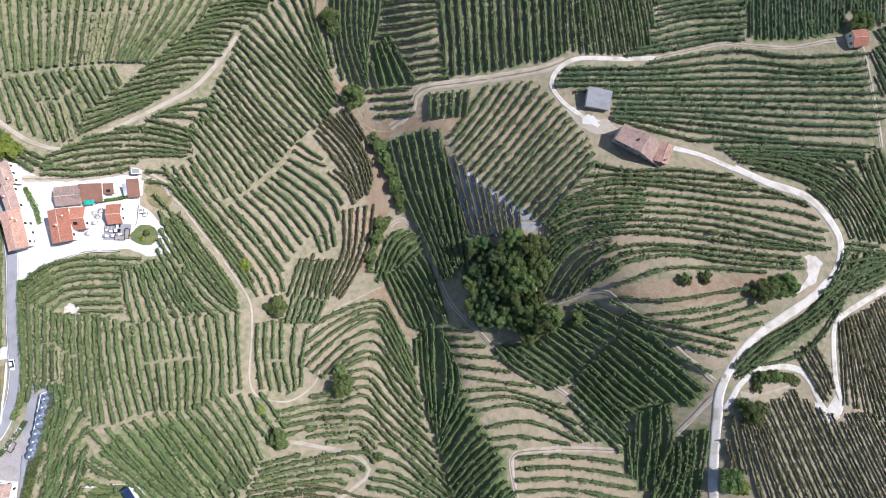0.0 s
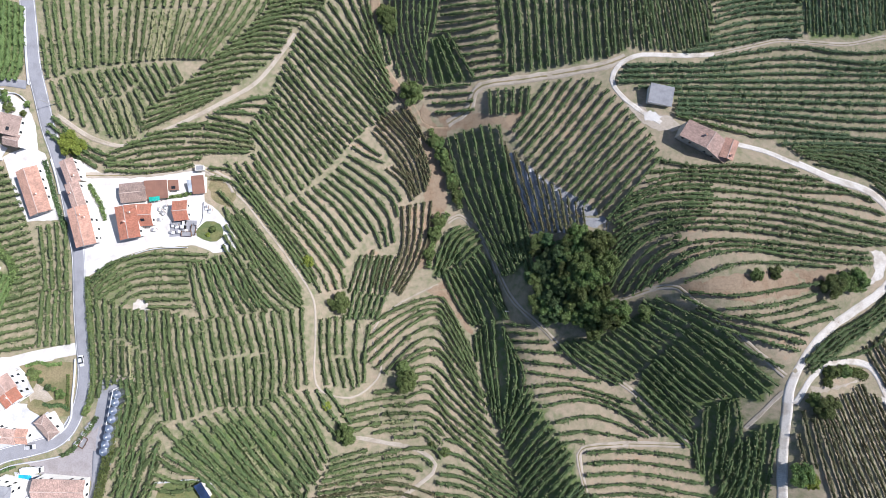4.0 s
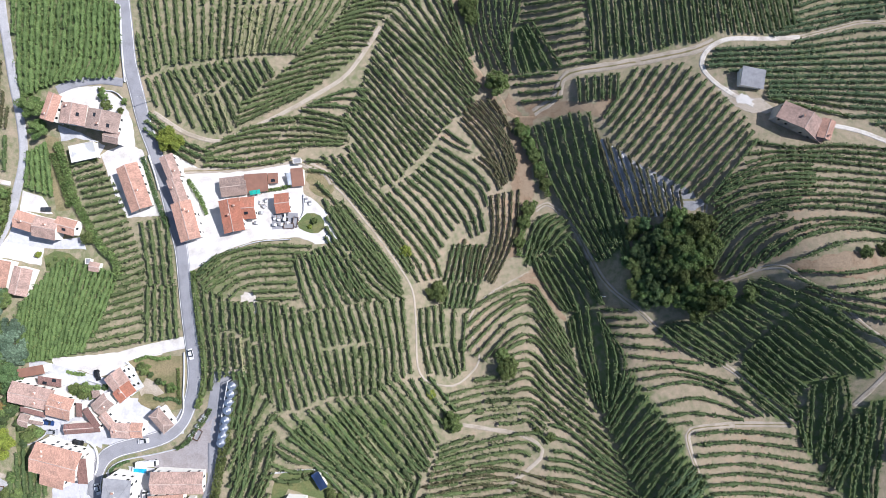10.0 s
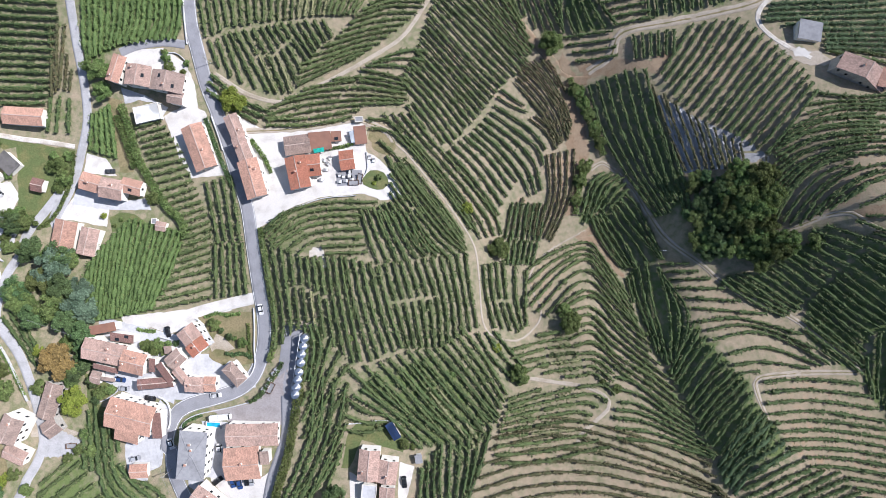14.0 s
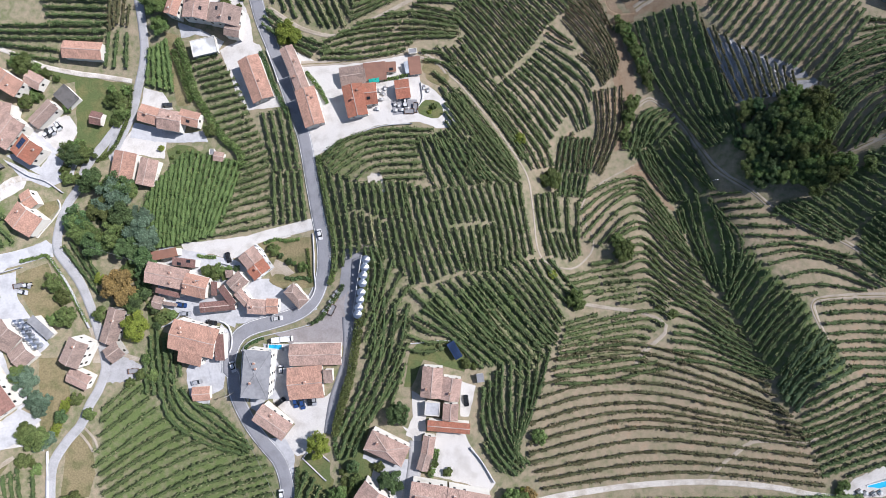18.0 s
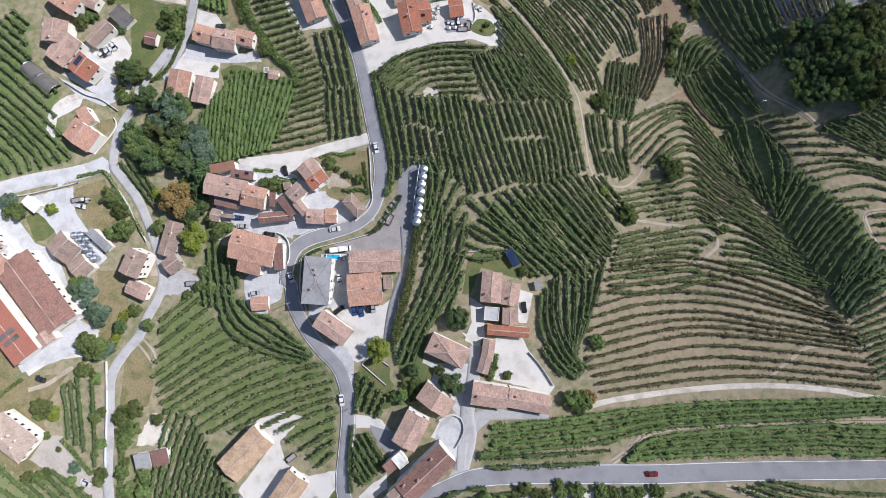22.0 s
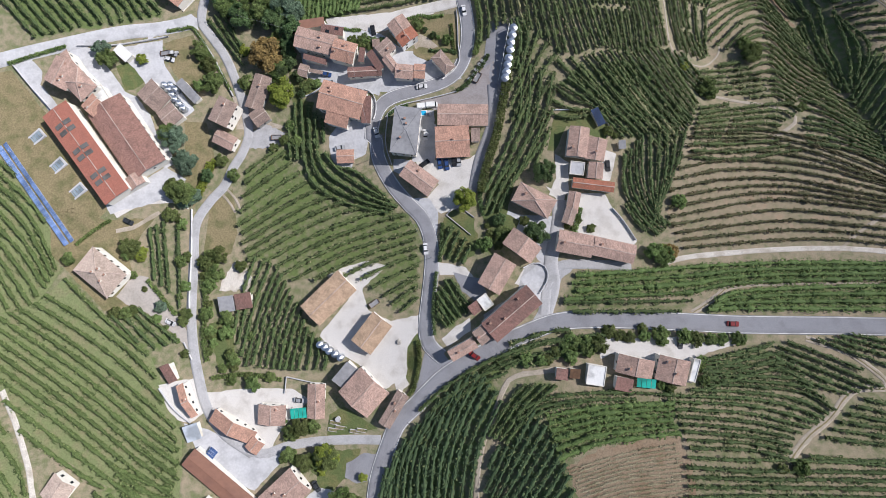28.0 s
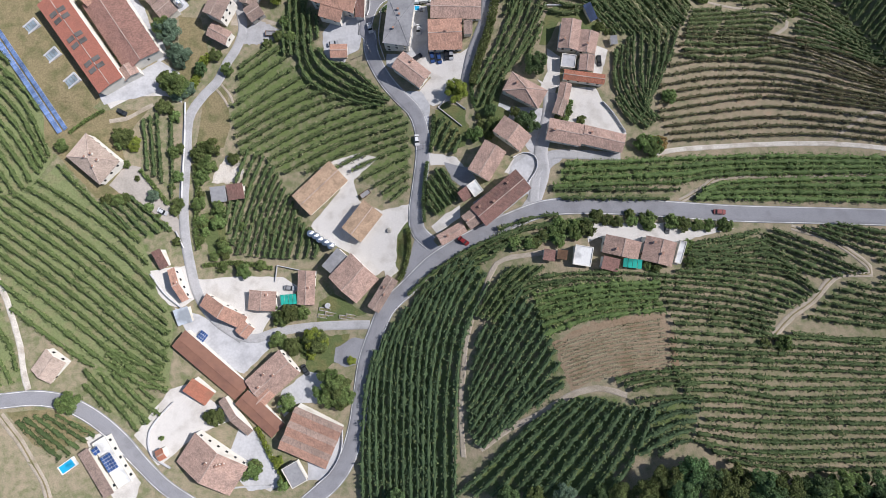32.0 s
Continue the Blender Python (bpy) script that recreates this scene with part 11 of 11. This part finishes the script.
crate_stack(28.956, -142.583, 20)
crate_stack(31.8921, -142.912, 20)
crate_stack(34.1843, -142.687, 20)
wall_run([(-140.6, -143.7), (-136.7, -141.9), (-132.8, -143.2), (-132.1, -147.4), (-135.1, -152.6)], 0.4, 1, "white", "white parapet wall round the terrace")
patch("bed", [(-177.8, -52.0), (-174.9, -53.2), (-171.1, -57.0), (-173.7, -58.7), (-177.7, -57.4), (-179.5, -58.4), (-180.6, -55.9)], M["dirt"], 0.19, "bare pale earth in the dry garden", "garden bed", ragged=0.5)
# lawn green in place of dry grass puts the houses' shadow into the bank
patch("lawn", [(-230.6, -65.0), (-225.8, -68.1), (-218.7, -67.6), (-215.9, -69.8), (-216.3, -72.0), (-226.6, -77.1), (-219.6, -78.4), (-221.1, -84.2), (-216.0, -90.6), (-224.8, -90.1), (-228.2, -83.9), (-228.9, -73.8)], M["lawn"], 0.05, "green bank darkened for the shadow of the village houses", "lawn", ragged=0.4)
patch("lawn", [(-317.3, -199), (-300.5, -210.6), (-286.6, -219.4), (-263.3, -227.3), (-262.1, -213), (-264.3, -202.2), (-273.5, -183.9), (-277.4, -175.6), (-292.6, -163.1), (-309.8, -146.4), (-315.2, -152.7), (-321.7, -158.4), (-336.3, -159.8), (-332.3, -178.2)], M["meadow"], 0.03, "mown green grass between the vine rows", "lawn", cell=2.4, ragged=0.4)
patch("lawn", [(-359.1, -138.7), (-356.3, -142.8), (-353.5, -147), (-350.7, -151.2), (-347.9, -155.3), (-345, -159.4), (-342.2, -163.5), (-339.6, -161.8), (-337, -160), (-334.4, -158.2), (-330, -158.9), (-326.8, -157.9), (-321.6, -159.5), (-315.1, -150.8), (-312.1, -144), (-317.6, -126.4), (-329.2, -108.2), (-331.3, -106.4), (-333.3, -104.5), (-335.4, -102.6), (-337.4, -100.7), (-339.6, -103.1), (-341.6, -105.1), (-345.9, -113.8), (-343.4, -127.9), (-346.1, -129.7), (-348.5, -131.5), (-351.3, -133.3), (-353.9, -135.1), (-356.5, -136.9)], M["meadow"], 0.03, "mown green grass between the vine rows", "lawn", cell=2.4, ragged=0.4)
patch("lawn", [(-289.5, -224.8), (-286, -228), (-282.9, -231), (-279.5, -234.4), (-270, -241), (-263.3, -235.7), (-265.7, -230.8), (-267.6, -229.4), (-269.5, -227.8), (-271.3, -226.2), (-280.6, -221.3), (-289.9, -220.2)], M["meadow"], 0.03, "mown green grass between the vine rows", "lawn", cell=2.4, ragged=0.4)
patch("lawn", [(-352.6, -207.5), (-349.2, -211), (-345.8, -214.6), (-342.5, -218.1), (-339.1, -221.6), (-335.9, -225.2), (-332.8, -229), (-330.3, -227), (-327.1, -225.9), (-323.3, -225.6), (-319.7, -225.1), (-315.6, -225.3), (-312.2, -224.8), (-311.4, -220.7), (-321.2, -200.5), (-324.1, -197.9), (-326.5, -195.6), (-333.6, -188.2), (-336.1, -190.5), (-338.8, -194.1), (-341.1, -196.3), (-343.4, -198.7), (-345.7, -200.9), (-348, -203.1), (-350.3, -205.3)], M["meadow"], 0.03, "mown green grass between the vine rows", "lawn", cell=2.4, ragged=0.4)
patch("lawn", [(-285.7, -211.7), (-273.8, -217.6), (-264.1, -220.7), (-261.4, -227.4), (-271, -225.3), (-281.2, -217.5)], M["meadow"], 0.03, "mown green grass between the vine rows", "lawn", cell=2.4, ragged=0.4)
patch("lawn", [(-273, -202.1), (-263.6, -208.1), (-262.5, -217.8), (-275, -208)], M["meadow"], 0.03, "mown green grass between the vine rows", "lawn", cell=2.4, ragged=0.4)
tree("leaf", -178.6, -48.0, 2.4)
tree("leaf", -167.4, -55.3, 1.9)
tree("dark", -172.7, -53.0, 1.3)
tree("leaf", -170.8, -53.6, 0.9)
tree("dark", -175.9, -50.5, 1.1)
tree("leaf", -204.2, -54.8, 2.2)
tree("lime", -204.5, -56.0, 1.5)
tree("leaf", -201.3, -56.1, 2.6)
tree("leaf", -199.3, -54.6, 2.2)
tree("leaf", -197.6, -57.1, 1.7)
tree("dark", -192.8, -54.6, 1.2)
tree("leaf", -195.7, -54.8, 1.3)
tree("leaf", -220.6, -71.4, 2.0)
# the dark leaves of these two also stand for the shadow on the bank
tree("dark", -225.8, -68.0, 2.4)
tree("dark", -224.6, -75.2, 1.6)
tree("leaf", -228.9, -87.9, 1.9)
tree("leaf", -226.3, -94.0, 2.2)
tree("leaf", -231.2, -93.5, 2.0)
tree("leaf", -235.6, -96.6, 2.0)
tree("dark", -232.9, -65.9, 2.6)
hedge([(-182.3, -45.3), (-177.9, -44.1), (-173.5, -44.9), (-169.0, -44.4)], 1.0, 1.0, "leaf", "row of low shrubs along the garden edge")
hedge([(-165.7, -48.6), (-165.2, -52.6), (-164.7, -58.3), (-164.0, -60.6)], 0.8, 0.9, "leaf", "thin shrub row inside the garden wall")
hedge([(-173.9, -59.0), (-171.1, -59.6), (-167.4, -59.3), (-164.0, -60.6)], 1.1, 1.0, "leaf_dark", "low dark shrubs at the garden foot")
hedge([(-208.5, -49.0), (-205.1, -49.7), (-201.6, -49.9)], 0.9, 0.9, "leaf", "low hedge on the courtyard edge")
wall_run([(-186.0, -45.8), (-183.1, -48.0), (-181.8, -50.8), (-179.1, -54.3)], 0.4, 0.9, "white", "white parapet along the garden lane")
wall_run([(-163.5, -42.5), (-163.1, -49.8), (-163.0, -57.3), (-162.5, -63.4), (-164.7, -67.8), (-169.1, -71.2)], 0.4, 0.8, "white", "white roadside garden wall")
wall_run([(-214.4, -72.4), (-208.7, -74.7), (-201.1, -77.1)], 0.4, 0.9, "white", "white parapet round the village junction")
wall_run([(-199.5, -74.3), (-196.6, -75.8), (-195.0, -79.4), (-195.1, -84.0), (-195.9, -86.2)], 0.4, 0.9, "white", "curved white wall at the village junction")
wall_run([(-225.8, -76.8), (-220.3, -74.8), (-216.2, -72.0), (-215.2, -70.2)], 0.4, 0.8, "concrete", "pale wall round the green bank")
wall_run([(-199.7, -52.1), (-195.2, -53.4), (-192.3, -53.5)], 0.4, 0.9, "concrete", "low pale wall across the courtyard")
van(-177.1, -81.9, 3)
van(-173.6, -81.6, 3)
crate_stack(-174.2, -85.3, 0)
hedge([(-151.7, -62.7), (-153.6, -65.9), (-156.2, -69.1), (-160.0, -74.1), (-163.7, -76.2)], 1.3, 1.6, "leaf_dark", "narrow dark hedge between the road and the tank yard")
wall_run([(-191.1, -85.7), (-188.9, -82.9), (-183.7, -80.7), (-172.7, -78.6), (-163.5, -76.5)], 0.4, 0.9, "concrete", "pale parapet above the road bend")
hedge([(-190.0, -85.1), (-187.7, -83.1), (-182.8, -81.1)], 0.9, 1.1, "leaf_dark", "thin planting along the parapet")
patch("yard", [(-182.8, -83.2), (-172.3, -83.6), (-172.3, -92.5), (-173.6, -102.9), (-180.4, -103.2), (-178.9, -93.4)], M["concrete"], 0.115, "pale court round the grey-roofed house", "yard")
hedge([(-258.3, -101.5), (-260.2, -104.8), (-262.5, -109.5), (-264.7, -114.7)], 2.4, 2.2, "leaf_lime", "bright green clipped hedge beside the lane")
strip("track", [(-254.5, -112.1), (-251.8, -114.9), (-249.6, -117.7), (-248.5, -121.0)], 0.9, M["dirt"], 0.08, "pale wheel track up the bank", category="track", wobble=0.15)
strip("track", [(-256.6, -113.6), (-253.9, -116.4), (-251.4, -119.8), (-250.3, -121.9)], 0.9, M["dirt"], 0.08, "pale wheel track up the bank", category="track", wobble=0.15)
strip("track", [(-293.8, -129.3), (-288.2, -127.7), (-283.5, -125.0), (-278.7, -121.7)], 1.6, M["dirt"], 0.08, "pale trodden path across the dry grass", category="track", wobble=0.3)
wall_run([(-167.8, -124.1), (-164.1, -120.1)], 0.35, 0.6, "concrete", "low wall of the sunken garden bed")
wall_run([(-164.1, -120.1), (-157.7, -125.1)], 0.35, 0.6, "concrete", "low wall of the sunken garden bed")
wall_run([(-159.0, -131.6), (-167.8, -124.1)], 0.35, 0.6, "concrete", "low wall of the sunken garden bed")
strip("track", [(-169.0, 28.2), (-156.4, 28.1), (-145.0, 28.8), (-133.7, 30.1), (-125.8, 31.6), (-118.9, 29.8), (-112.0, 26.2), (-109.0, 21.6)], 2.6, M["dirt"], 0.1, "pale earth drive behind the sheds", category="track", wobble=0.3)
hedge([(-185.3, 33.9), (-182.6, 26.4), (-179.7, 18.7), (-173.6, 5.5)], 1.7, 1.5, "leaf_dark", "dark green hedge between the yard and the road")
patch("lawn", [(-273.0, 31.1), (-262.8, 28.3), (-240.9, 23.8), (-240.9, 18.4), (-250.4, 20.1), (-262.4, 25.6), (-268.2, 24.3)], M["lawn"], 0.045, "green grass along the garden lane", "lawn", ragged=0.4)
patch("yard", [(-239.3, 7.7), (-219.4, 1.9), (-210.0, 2.4), (-207.9, -2.5), (-227.6, -1.5), (-241.3, 1.3)], M["concrete"], 0.1, "grey shaded court behind the long farmhouse", "yard")
patch("yard", [(-219.2, 48.1), (-209.8, 44.5), (-200.7, 39.4), (-203.3, 34.5), (-203.5, 40.8), (-212.6, 42.6), (-218.1, 41.3)], M["concrete"], 0.1, "grey forecourt below the long house", "yard")
patch("lawn", [(-152.3, -113.4), (-142.8, -113.2), (-144.7, -119.1), (-146.1, -124.1), (-140.9, -126.6), (-143.2, -132.0), (-148.5, -132.9), (-153.3, -128.2), (-154.7, -123.8)], M["lawn"], 0.13, "shaded green garden beside the hipped house", "lawn", ragged=0.4)
hedge([(-155.4, -112.7), (-155.4, -118.8), (-154.5, -124.2)], 1.2, 1.4, "leaf_dark", "dark hedge on the garden edge")
hedge([(-119.1, -122.2), (-120.2, -126.3), (-121.5, -130.6)], 1.6, 1.6, "leaf", "leafy shrubs along the farmyard wing")
tree("dark", -148.6, -126.2, 2.3)
tree("leaf", -139.7, -126.5, 1.8)
tree("leaf", -115.6, -129.4, 1.6)
